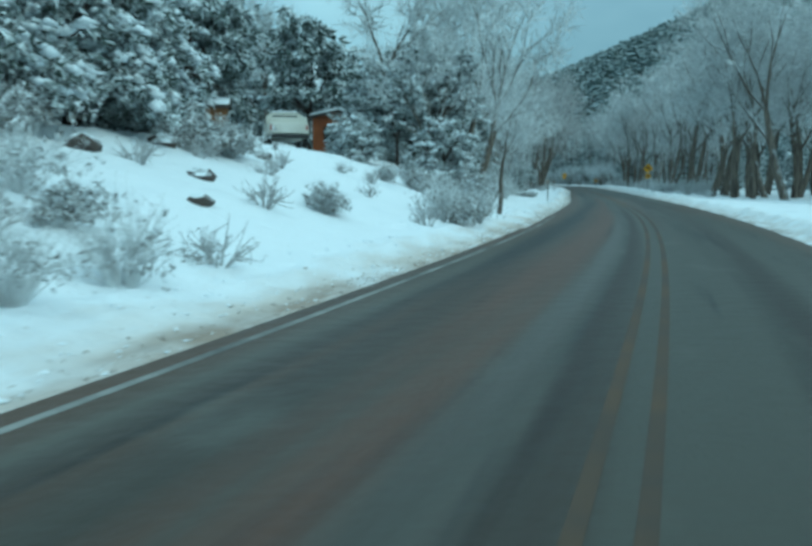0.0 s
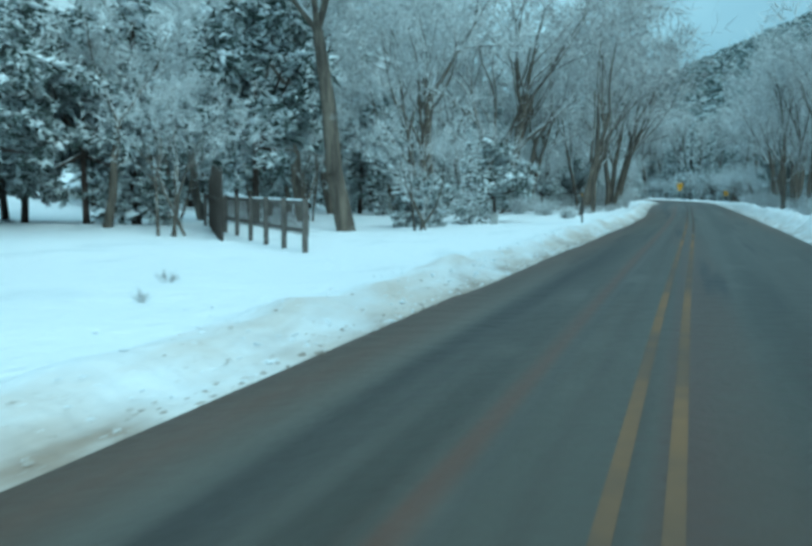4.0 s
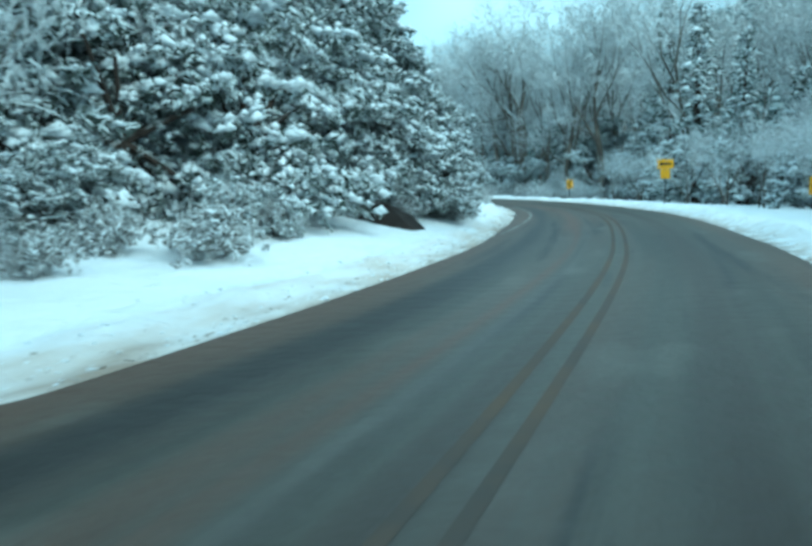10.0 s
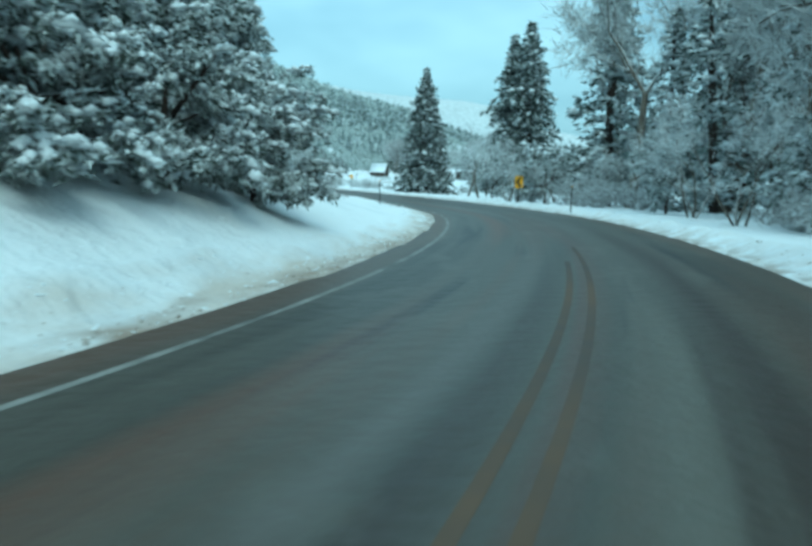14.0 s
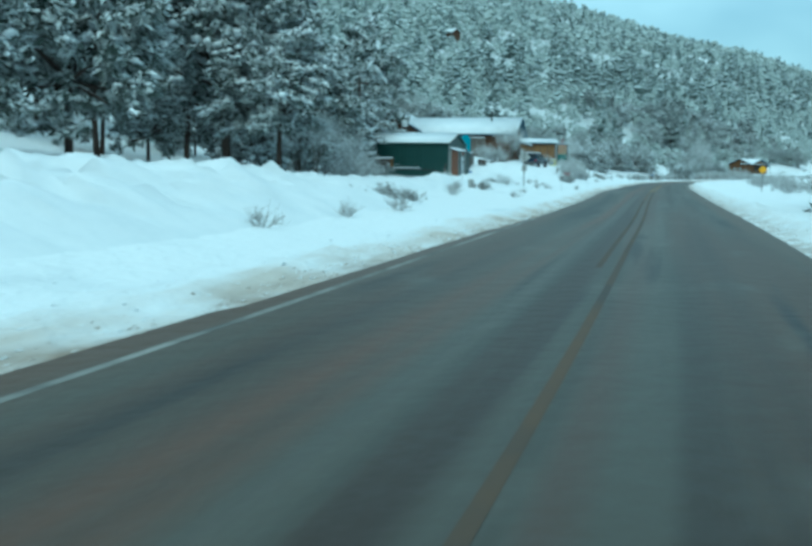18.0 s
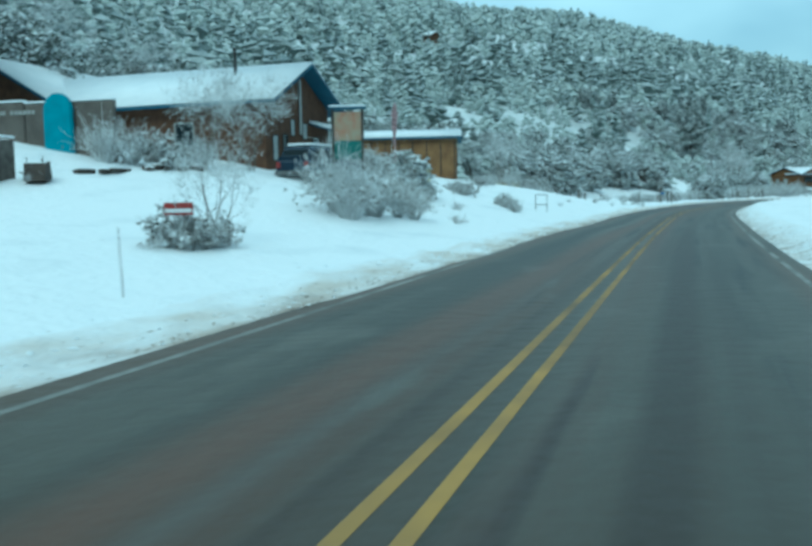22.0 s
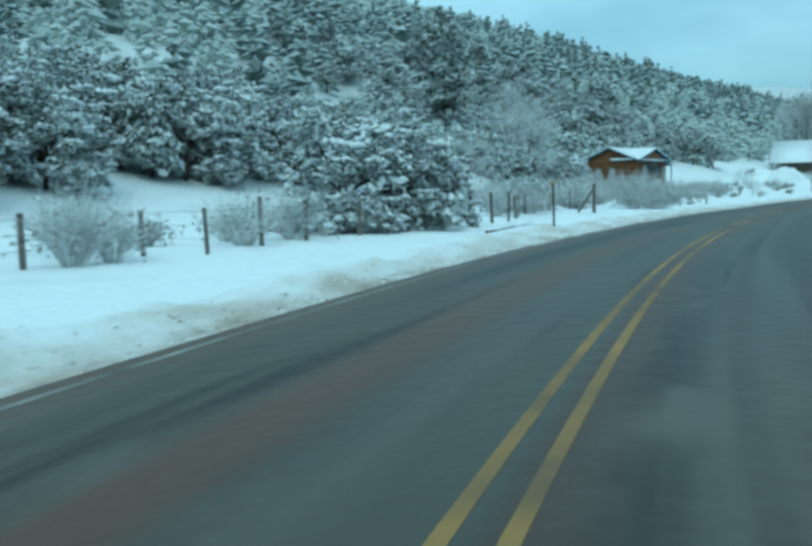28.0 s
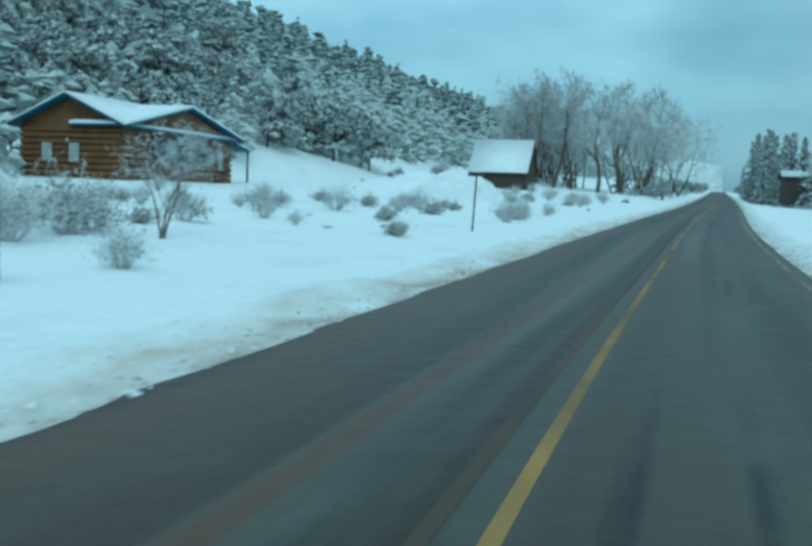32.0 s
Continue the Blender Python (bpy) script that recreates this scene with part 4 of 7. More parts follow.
def gable_body(parent, x0, x1, y0, y1, z0, eave, ridge, along_x, material, name="wall"):
    """Four walls, two of them with gables, 15 cm thick; the ridge runs along x or y."""
    t = 0.15
    if along_x:
        ym = (y0 + y1) / 2
        part(name, box(x0, x1, y0, y0 + t, z0, eave), material, parent)
        part(name, box(x0, x1, y1 - t, y1, z0, eave), material, parent)
        for xa in (x0, x1 - t):
            bm = prism([(y0 + t + .002, z0), (y1 - t - .002, z0), (y1 - t - .002, eave + .05), (ym, ridge - .06), (y0 + t + .002, eave + .05)], 0, t)
            bmesh.ops.rotate(bm, verts=bm.verts, matrix=Matrix.Rotation(radians(90), 3, "Z"))
            bmesh.ops.translate(bm, verts=bm.verts, vec=(xa + t, 0, 0))
            part(name, bm, material, parent)
    else:
        xm = (x0 + x1) / 2
        part(name, box(x0, x0 + t, y0, y1, z0, eave), material, parent)
        part(name, box(x1 - t, x1, y0, y1, z0, eave), material, parent)
        for ya in (y0, y1 - t):
            part(name, prism([(x0 + t + .002, z0), (x1 - t - .002, z0), (x1 - t - .002, eave + .05), (xm, ridge - .06), (x0 + t + .002, eave + .05)], ya, ya + t), material, parent)


def gable_roof(parent, x0, x1, y0, y1, eave, ridge, along_x, over=0.35, edge=None, snow=0.16, bare=None):
    """Two roof slopes with a coloured edge board, and the snow lying on each."""
    a0, a1 = (y0, y1) if along_x else (x0, x1)
    b0, b1 = (x0 - over, x1 + over) if along_x else (y0 - over, y1 + over)
    m, slope = (a0 + a1) / 2, (ridge - eave) / ((a1 - a0) / 2)
    for sgn, aa in ((-1, a0), (1, a1)):
        lo = aa + sgn * over
        zl = eave - slope * over
        for nm, up, th, mt, lift, ins in (("roof_slope", 0.0, 0.12, edge or BLUE_EDGE, 0, 0.0), ("roof_snow", 0.12, snow, ROOF_SNOW, 0.004, 0.04)):
            if bare == sgn and nm == "roof_snow":
                continue
            out = [(lo - sgn * ins, zl + up + lift), (m, ridge + up + lift), (m, ridge + up + th + lift), (lo - sgn * ins, zl + up + th + lift)]
            bm = prism(out, b0 + ins, b1 - ins)
            if nm == "roof_snow":
                bmesh.ops.bevel(bm, geom=bm.edges[:], offset=0.05, segments=2, affect="EDGES")
            if along_x:
                for v in bm.verts:
                    v.co = Vector((v.co.y, v.co.x, v.co.z))
                bmesh.ops.recalc_face_normals(bm, faces=bm.faces[:])
            part(nm, bm, mt, parent, smooth=nm == "roof_snow")


# the dark green shed with its lean-to
shed = thing("metal_shed", "dark green metal shed with orange and white doors and snowy roof", "shed")
gable_body(shed, -7.4, 0, 0, 5.6, -0.8, 2.45, 3.25, True, GREEN_METAL)
gable_roof(shed, -7.4, 0, 0, 5.6, 2.45, 3.25, True, 0.12, GREEN_METAL, 0.10)
for k in range(24):
    part("rib", box(-7.3 + k * 0.31, -7.27 + k * 0.31, -0.03, -0.002, -0.7, 2.36, 0.004), GREEN_METAL, shed)
for y in (0.03, 5.57):
    part("corner_trim", box(0.004, 0.05, y - 0.07, y + 0.07, -0.7, 2.5), TRIM, shed, "pale corner trim")
for y0, z0, y1, z1 in ((-0.1, 2.42, 2.8, 3.28), (5.7, 2.42, 2.8, 3.28)):
    bm = rod((0.06, y0, z0 + 0.06), (0.06, y1, z1 + 0.06), 0.06, n=6)
    part("verge_trim", bm, TRIM, shed, "pale verge trim")
garage = part("garage_door", box(0.006, 0.06, 0.55, 2.95, -0.7, 2.05), ORANGE_DOOR, shed, "rust-orange roller door")
for k in range(4):
    part("door_panel", box(0.062, 0.075, 0.62, 2.88, -0.66 + k * 0.68, -0.04 + k * 0.68, 0.01), ORANGE_DOOR, garage)
for y in (0.5, 3.0):
    part("door_frame", box(0.006, 0.085, y - 0.05, y + 0.05, -0.7, 2.1), TRIM, shed, "pale door frame")
part("awning", prism([(0.004, 2.16), (0.62, 1.96), (0.62, 2.0), (0.004, 2.2)], 0.35, 3.35), BLUE_EDGE, shed, "blue awning over the door")
part("awning_snow", prism([(0.004, 2.205), (0.64, 2.005), (0.64, 2.07), (0.004, 2.29)], 0.35, 3.35), ROOF_SNOW, shed, "snow on the awning")
door = part("entry_door", box(0.006, 0.06, 4.1, 4.95, -0.55, 1.62), WHITE_PAINT, shed, "white entry door")
part("door_pane", box(0.062, 0.072, 4.42, 4.62, 1.0, 1.36, 0.004), GLASS, door, "small dark pane")
part("door_knob", rod((0.06, 4.22, 0.42), (0.12, 4.22, 0.42), 0.035), STEEL, door)
transom = part("transom", box(0.006, 0.05, 4.05, 5.0, 1.68, 2.05), TRIM, shed, "pale transom frame")
part("transom_pane", box(0.052, 0.06, 4.13, 4.92, 1.75, 1.98, 0.0), ORANGE_DOOR, transom)
part("lean_to_wall", box(-6.6, -0.25, 5.604, 8.4, -0.8, 1.75), GREEN_METAL, shed)
part("lean_to_gable", prism([(5.61, 1.752), (8.4, 1.752), (5.61, 2.3)], 0, 0.12), GREEN_METAL, shed).matrix_local = pose(-0.25, 0, 0, 0, 0, 90) @ Matrix.Translation((0, 0, 0))
part("lean_to_roof", prism([(5.58, 2.32), (8.65, 1.72), (8.65, 1.80), (5.58, 2.40)], 0.05, 7.7), GREEN_METAL, shed).matrix_local = pose(0, 0, 0, 0, 0, 90)
part("lean_to_snow", prism([(5.62, 2.405), (8.6, 1.82), (8.6, 1.88), (5.62, 2.48)], 0.1, 7.65), ROOF_SNOW, shed).matrix_local = pose(0, 0, 0, 0, 0, 90)
hung = part("wall_box", box(-5.9, -4.4, -0.55, -0.035, 0.75, 1.35), DARK_WOOD, shed, "dark box hung on the wall")
part("box_snow", box(-5.95, -4.35, -0.6, -0.03, 1.352, 1.46, 0.05), ROOF_SNOW, hung, "snow on the box")
part("box_end", box(-4.398, -4.34, -0.55, -0.04, 0.7, 1.4), HONEY_WOOD, hung)
place(shed, 390.4, -16.1, 0, 0.94)
shed.scale = (1.085, 1.085, 1.085)

# the brown house with its wing towards the road
house = thing("log_house", "brown wooden house with blue eaves and snowy gabled roofs", "house")
gable_body(house, -20.5, -12.0, 0.0, 10.5, -0.9, 3.3, 5.7, False, BROWN_WOOD)
gable_roof(house, -20.5, -12.0, 0.0, 10.5, 3.3, 5.7, False, 0.55, BLUE_EDGE)
gable_body(house, -12.2, 0.0, 0.4, 7.8, -1.2, 3.0, 4.85, True, BROWN_WOOD)
gable_roof(house, -15.5, 0.2, 0.4, 7.8, 3.0, 4.85, True, 0.7, BLUE_EDGE)
boards(house, "board", False, 0.6, 7.6, 0.0, -1.1, lambda y: 3.0 + 1.85 * (1 - abs(y - 4.1) / 3.7) - 0.1, 0.3, BROWN_WOOD, 1)
boards(house, "board", True, -20.3, -12.2, 0.0, -0.8, lambda x: 3.3 + 2.4 * (1 - abs(x + 16.25) / 4.25) - 0.1, 0.35, BROWN_WOOD, -1)
for y0, y1, z0, z1, mt in ((1.0, 1.5, 0.1, 1.2, CURTAIN), (2.1, 2.6, 0.2, 1.3, GLASS), (3.0, 3.4, 1.4, 2.1, CURTAIN), (4.4, 4.9, 1.3, 2.0, CURTAIN), (5.6, 6.4, 0.1, 1.3, GLASS)):
    window(house, False, y0, y1, 0.035, 1, z0, z1, mt, DARK_WOOD)
part("gable_post", box(0.05, 0.16, 4.0, 4.16, 1.4, 4.2), TRIM, house, "pale post on the gable")
part("porch_roof", prism([(0.05, 2.0), (1.6, 1.55), (1.6, 1.63), (0.05, 2.1)], 5.2, 7.9), BLUE_EDGE, house)
part("porch_snow", prism([(0.05, 2.11), (1.58, 1.64), (1.58, 1.76), (0.05, 2.24)], 5.25, 7.85), ROOF_SNOW, house)
for y in (5.35, 7.7):
    part("porch_post", box(1.42, 1.54, y - 0.06, y + 0.06, -1.2, 1.57), DARK_WOOD, house)
window(house, True, -10.5, -9.0, 0.4, -1, 0.6, 1.9, GLASS, TRIM)
window(house, True, -5.0, -4.0, 0.4, -1, 0.8, 1.9, GLASS, TRIM)
part("stovepipe", rod((-3.0, 3.0, 4.2), (-3.0, 3.0, 5.9), 0.09), DARK_STEEL, house)
place(house, 430.4, -18.3, 0, 3.35)

# yard wall with the arched blue door
yard = thing("yard_wall", "grey stucco yard wall with snow along its top", "wall")
for k in range(2, 5):
    part("wall_panel", box(-0.12, 0.12, k * 3.9 - 10, k * 3.9 - 6.15, -2.2, 1.75 + 0.08 * (k % 2), 0.04), ADOBE, yard)
    part("cap_snow", box(-0.16, 0.16, k * 3.9 - 10, k * 3.9 - 6.15, 1.752 + 0.08 * (k % 2), 1.83 + 0.08 * (k % 2), 0.03), ROOF_SNOW, yard)
for k in range(16):
    if k not in (6, 11):
        part("letter_bar", box(-.155, -.123, 1.2 + k * .19, 1.32 + k * .19, 1.35, 1.5, 0), TRIM, yard, "pale letter shape")
place(yard, 420.8, -21.6, 94, 3.55)
arch = thing("arched_door", "tall arched turquoise wooden garden door", "door")
out = [(-0.62, -0.6), (0.62, -0.6), (0.62, 1.6)] + [(0.62 * math.cos(a), 1.6 + 0.62 * math.sin(a)) for a in np.linspace(0.2, math.pi - 0.2, 9)] + [(-0.62, 1.6)]
part("door_leaf", prism([(x * 0.9, z - 0.02) for x, z in out], -0.05, 0.05), TURQUOISE, arch).matrix_local = pose(0.18, 0, 0, 0, 0, 90)
part("door_surround", prism(out, -0.09, 0.02), TURQUOISE, arch).matrix_local = pose(0.10, 0, 0, 0, 0, 90)
place(arch, 420.6, -21.6, -86, 3.4)
low = thing("board_fence", "low grey board fence half buried in snow", "fence")
for k in range(12):
    part("board", box(-0.03, 0.03, k * 0.69, k * 0.69 + 0.66, -0.6, 1.6 + .075 * k + random.uniform(-0.05, 0.1), 0.01), GREY_WOOD, low)
for k in range(4, 12):
    part("cap_snow", box(-0.06, 0.06, k * .69, k * .69 + .68, 1.7 + .075 * k, 1.78 + .075 * k, 0.02), ROOF_SNOW, low)
part("cloth", box(0.035, 0.06, 0.9, 1.4, 1.2, 2.0, 0.01), WHITE_PAINT, low, "white cloth over the fence")
place(low, 407.6, -19.2, 2, 1.05)

# the honey-coloured board shed
wood = thing("board_shed", "honey-coloured wooden board shed with thick snow on its roof", "shed")
gable_body(wood, -8.7, 0, 0, 5.6, -1.0, 2.55, 3.1, True, HONEY_WOOD)
gable_roof(wood, -8.7, 0, 0, 5.6, 2.55, 3.1, True, 0.45, BLUE_EDGE, 0.2)
boards(wood, "plank", True, -8.65, -0.02, 0.0, -0.9, lambda x: 2.3, 1.02, HONEY_WOOD, -1, 0.035)
for k in range(8):
    part("batten", box(-7.6 + k * 1.066 - 0.04, -7.6 + k * 1.066 + 0.04, -0.075, -0.046, -0.9, 2.3, 0.006), DARK_WOOD, wood, "dark batten")
boards(wood, "plank", False, 0.05, 5.55, 0.0, -0.9, lambda y: 2.0, 0.28, HONEY_WOOD, 1)
part("gable_board", prism([(0.3, 2.02), (5.3, 2.02), (5.3, 2.45), (2.8, 2.95), (0.3, 2.45)], 0.0, 0.03), YELLOW_OLIVE, wood, "olive-yellow gable board").matrix_local = pose(0.035, 0, 0, 0, 0, 90)
for y in (1.3, 3.9):
    window(wood, False, y, y + 0.75, 0.04, 1, 0.6, 1.7, GLASS, DARK_WOOD)
part("roof_vent", rod((-2.2, 3.4, 2.8), (-2.2, 3.4, 3.5), 0.14), DARK_STEEL, wood)
part("vent_cap", rod((-2.2, 3.4, 3.5), (-2.2, 3.4, 3.6), 0.2), DARK_STEEL, wood)
place(wood, 457.5, -16.8, 18, 3.35)

# the flat tan outbuilding
tan = thing("flat_outbuilding", "tan flat-roofed outbuilding with a dark garage door", "building")
part("wall", box(0, 9.5, 0, 0.2, -0.5, 2.5), TAN, tan)
part("wall", box(0, 9.5, 4.8, 5.0, -0.5, 2.5), TAN, tan)
part("wall", box(0, 0.2, 0.204, 4.796, -0.5, 2.5), TAN, tan)
part("wall", box(9.3, 9.5, 0.204, 4.796, -0.5, 2.5), TAN, tan)
part("roof", box(-0.15, 9.65, -0.15, 5.15, 2.504, 2.62), TAN, tan)
part("roof_snow", box(-0.1, 9.6, -0.1, 5.1, 2.624, 2.72, 0.04), ROOF_SNOW, tan)
part("garage_door", box(5.7, 8.7, -0.05, -0.004, -0.4, 1.75), DARK_WOOD, tan, "dark brown garage door")
part("entry_door", box(3.1, 3.9, -0.05, -0.004, -0.4, 1.8), DARK_WOOD, tan)
window(tan, True, 4.1, 5.0, 0.0, -1, 0.6, 1.6, GLASS, TRIM)
place(tan, 505.5, -39.5, 14, 0.55)

# the long cabin beyond the pasture
cabin = thing("log_cabin", "brown log cabin with blue roof edges and snow on its gables", "house")
gable_body(cabin, -7.2, 0, 0, 12.0, -0.9, 2.75, 4.3, False, CABIN_WOOD)
gable_roof(cabin, -7.2, 0, 0, 12.0, 2.75, 4.3, False, 0.7, BLUE_EDGE)
for k in range(9):
    part("log", rod((-7.25, -0.02, -0.6 + k * 0.37), (0.05, -0.02, -0.6 + k * 0.37), 0.17, n=8), CABIN_WOOD, cabin)
for k in range(9):
    part("log", rod((0.02, -0.05, -0.6 + k * 0.37), (0.02, 12.05, -0.6 + k * 0.37), 0.17, n=8), CABIN_WOOD, cabin)
part("cross_gable", prism([(0.4, 2.6), (11.6, 2.6), (6.0, 4.05)], 0, 0.2), CABIN_WOOD, cabin).matrix_local = pose(0.45, 0, 0, 0, 0, 90)
for a, b in ((0.0, 6.0), (12.0, 6.0)):
    sg = 1 if b > a else -1
    bm = prism([(a - 0.5 * sg, 2.55), (b, 4.15), (b, 4.27), (a - 0.5 * sg, 2.67)], -0.9, 3.4)
    part("cross_roof", bm, BLUE_EDGE, cabin).matrix_local = pose(0, 0, 0, 0, 0, 90)
    bm = prism([(a - 0.45 * sg, 2.68), (b, 4.28), (b, 4.44), (a - 0.45 * sg, 2.84)], -0.86, 3.4)
    part("cross_snow", bm, ROOF_SNOW, cabin).matrix_local = pose(0, 0, 0, 0, 0, 90)
for x in (-5.6, -3.6):
    window(cabin, True, x, x + 0.75, -0.16, -1, 0.5, 1.55, CURTAIN, DARK_WOOD)
part("window_band", box(0.2, 0.24, 2.5, 9.5, 0.7, 2.1), GLASS, cabin, "dark band of porch windows")
for k in range(6):
    part("mullion", box(0.245, 0.30, 2.5 + k * 1.4 - 0.05, 2.5 + k * 1.4 + 0.05, 0.68, 2.12), DARK_WOOD, cabin)
window(cabin, False, 10.2, 10.8, 0.19, 1, 0.5, 1.7, CURTAIN, DARK_WOOD)
part("foundation", box(-7.3, 0.1, -0.12, -0.05 + 12.1, -1.4, -0.62), GREY_WOOD, cabin, "grey foundation band")
part("side_roof", prism([(12.2, 2.35), (14.4, 1.95), (14.4, 2.05), (12.2, 2.45)], -0.4, 3.0), BLUE_EDGE, cabin).matrix_local = pose(0, 0, 0, 0, 0, 90)
part("side_snow", prism([(12.2, 2.46), (14.4, 2.06), (14.4, 2.2), (12.2, 2.6)], -0.35, 3.0), ROOF_SNOW, cabin).matrix_local = pose(0, 0, 0, 0, 0, 90)
for x in (0.25, -2.8):
    part("side_post", box(x - 0.06, x + 0.06, 14.1, 14.22, -1.0, 1.98), DARK_WOOD, cabin)
for y in (-0.6,):
    part("balcony_post", box(-7.75, -7.63, -0.5, -0.38, -0.9, 2.6), DARK_WOOD, cabin)
    for z in (0.3, 1.1):
        part("balcony_rail", box(-7.72, -7.3, -0.48, -0.40, z, z + 0.1), DARK_WOOD, cabin)
place(cabin, 622.0, -31.4, 0, 2.35)

# the steep-roofed barn
barn = thing("barn", "steep-roofed dark barn covered with snow", "barn")
gable_body(barn, -7.6, 0, 0, 6.6, -3.5, 0.6, 4.6, True, DARK_WOOD)
gable_roof(barn, -7.6, 0, 0, 6.6, 0.6, 4.6, True, 0.4, DARK_WOOD, 0.25)
boards(barn, "plank", False, 0.2, 6.4, 0.0, -3.4, lambda y: 0.5 + 4.0 * (1 - abs(y - 3.3) / 3.3) * 0.95, 0.35, DARK_WOOD, 1)
place(barn, 695.5, -23.8, 0, 5.0)

# the dark house right of the far road
farhouse = thing("roadside_house", "dark low house with snow on its flat-pitched roof", "house")
gable_body(farhouse, 0, 9, 0, 7, -1.5, 2.2, 3.0, True, DARK_WOOD)
gable_roof(farhouse, 0, 9, 0, 7, 2.2, 3.0, True, 0.4, DARK_WOOD, 0.18)
window(farhouse, True, 2, 3.2, 0, -1, 0.6, 1.6, GLASS, TRIM)
place(farhouse, 712, 9.0, 0, 4.2)

# the small orange cabin on the first bank
hut = thing("small_cabin", "small orange-brown cabin with snow on its roof", "cabin")
gable_body(hut, 0, 2.9, 0, 3.6, -1.0, 1.75, 2.05, False, ORANGE_DOOR)
gable_roof(hut, 0, 2.9, 0, 3.6, 1.75, 2.05, False, 0.25, DARK_WOOD, 0.14)
boards(hut, "board", True, 0.02, 2.88, 0.0, -0.9, lambda x: 1.74, 0.24, ORANGE_DOOR, -1)
window(hut, True, 0.7, 1.7, -0.03, -1, 0.5, 1.2, GLASS, DARK_WOOD)
place(hut, 48.8, -17.6, 12, None, .15)

privy = thing("plank_privy", "narrow brown plank privy behind the snowbank", "shed")
gable_body(privy, 0, 1.1, 0, 1.1, -.6, 1.75, 2.05, True, CABIN_WOOD)
gable_roof(privy, 0, 1.1, 0, 1.1, 1.75, 2.05, True, 0.15, DARK_WOOD, 0.1)
boards(privy, "plank", True, 0.02, 1.08, 0.0, -.5, lambda x: 1.72, 0.18, CABIN_WOOD, -1)
place(privy, 41.4, -20.9, 20, None, -.25)
# small cabins high on the hillside
for s, d in ((560, -330), (640, -420), (520, -520), (700, -240)):
    far = thing("hillside_cabin", "small cabin with a snowy roof high on the hillside", "cabin", "hillside cabins")
    gable_body(far, -4, 4, -3, 3, -3, 2.8, 4.6, True, BROWN_WOOD)
    gable_roof(far, -4, 4, -3, 3, 2.8, 4.6, True, 0.6, DARK_WOOD, 0.5)
    place(far, s, d, 0, None, 2.0)


# ---- vehicles ----
def wheel(parent, x, y, z, r=0.34, w=0.22):
    tyre = part("tyre", rod((x - w / 2, y, z), (x + w / 2, y, z), r, n=20), RUBBER, parent)
    part("rim", rod((x - w / 2 - 0.012, y, z), (x + w / 2 + 0.012, y, z), r * 0.58, n=16), STEEL, tyre)


def loft(sections):
    """A body through cross-sections: each is y and a list of x, z from the left foot to the right foot."""
    bm = bmesh.new()
    rings = [[bm.verts.new((x, y, z)) for x, z in pts] for y, pts in sections]
    for a, b in zip(rings, rings[1:]):
        for i in range(len(a)):
            j = (i + 1) % len(a)
            bm.faces.new((a[i], a[j], b[j], b[i]))
    bm.faces.new(rings[0][::-1])
    bm.faces.new(rings[-1])
    bmesh.ops.recalc_face_normals(bm, faces=bm.faces[:])
    return bm


def hull(w, zl, zh, tuck=0.06):
    return [(-w + 0.08, zl), (-w, zl + 0.15), (-w, zh - 0.18), (-w + tuck, zh), (w - tuck, zh), (w, zh - 0.18), (w, zl + 0.15), (w - 0.08, zl)]


truck = thing("pickup_truck", "cream pickup truck parked on the snowy drive", "truck")
part("bed", loft([(-2.6, hull(.92, .45, 1.12)), (-2.55, hull(.95, .42, 1.15)), (-0.35, hull(.95, .42, 1.15))]), CREAM, truck, smooth=False)
part("tailgate", box(-.80, .80, -2.68, -2.605, .62, 1.10, 0.02), CREAM, truck)
part("bumper", box(-.92, .92, -2.82, -2.62, .40, .58, 0.03), DARK_STEEL, truck, "dark rear bumper")
cab = part("cab", loft([(-0.35, hull(.93, .42, 1.74, .26)), (0.9, hull(.93, .42, 1.76, .26)), (1.55, hull(.95, .42, 1.16, .1))]), CREAM, truck)
part("rear_window", box(-.60, .60, -0.39, -0.352, 1.22, 1.60, 0.02), GLASS, cab)
part("windscreen", prism([(-.62, 0), (.62, 0), (.55, .66), (-.55, .66)], 0, 0.02), GLASS, cab).matrix_local = Matrix.Translation((0, 1.52, 1.2)) @ Matrix.Rotation(radians(48), 4, "X")
for x in (-.935, .915):
    part("side_window", box(x - .01, x + .03, -0.1, 0.85, 1.2, 1.58, 0.01), GLASS, cab)
part("hood", loft([(1.56, hull(.93, .42, 1.12)), (2.5, hull(.90, .42, 1.02)), (2.6, hull(.84, .5, .92))]), CREAM, truck)
for x in (-.80, .80):
    part("tail_light", box(x - .08, x + .08, -2.66, -2.60, .78, 1.0, 0.01), RED, truck)
    for y in (-1.6, 1.75):
        wheel(truck, x * 1.05, y, .36)
part("cab_snow", box(-.62, .62, -0.25, 0.8, 1.765, 1.84, 0.03), ROOF_SNOW, truck)
part("bed_rack", box(-.9, .9, -2.3, -2.25, 1.152, 1.4, 0.01), CREAM, truck)
place(truck, 42.4, -17.1, 24, None, 0.0)

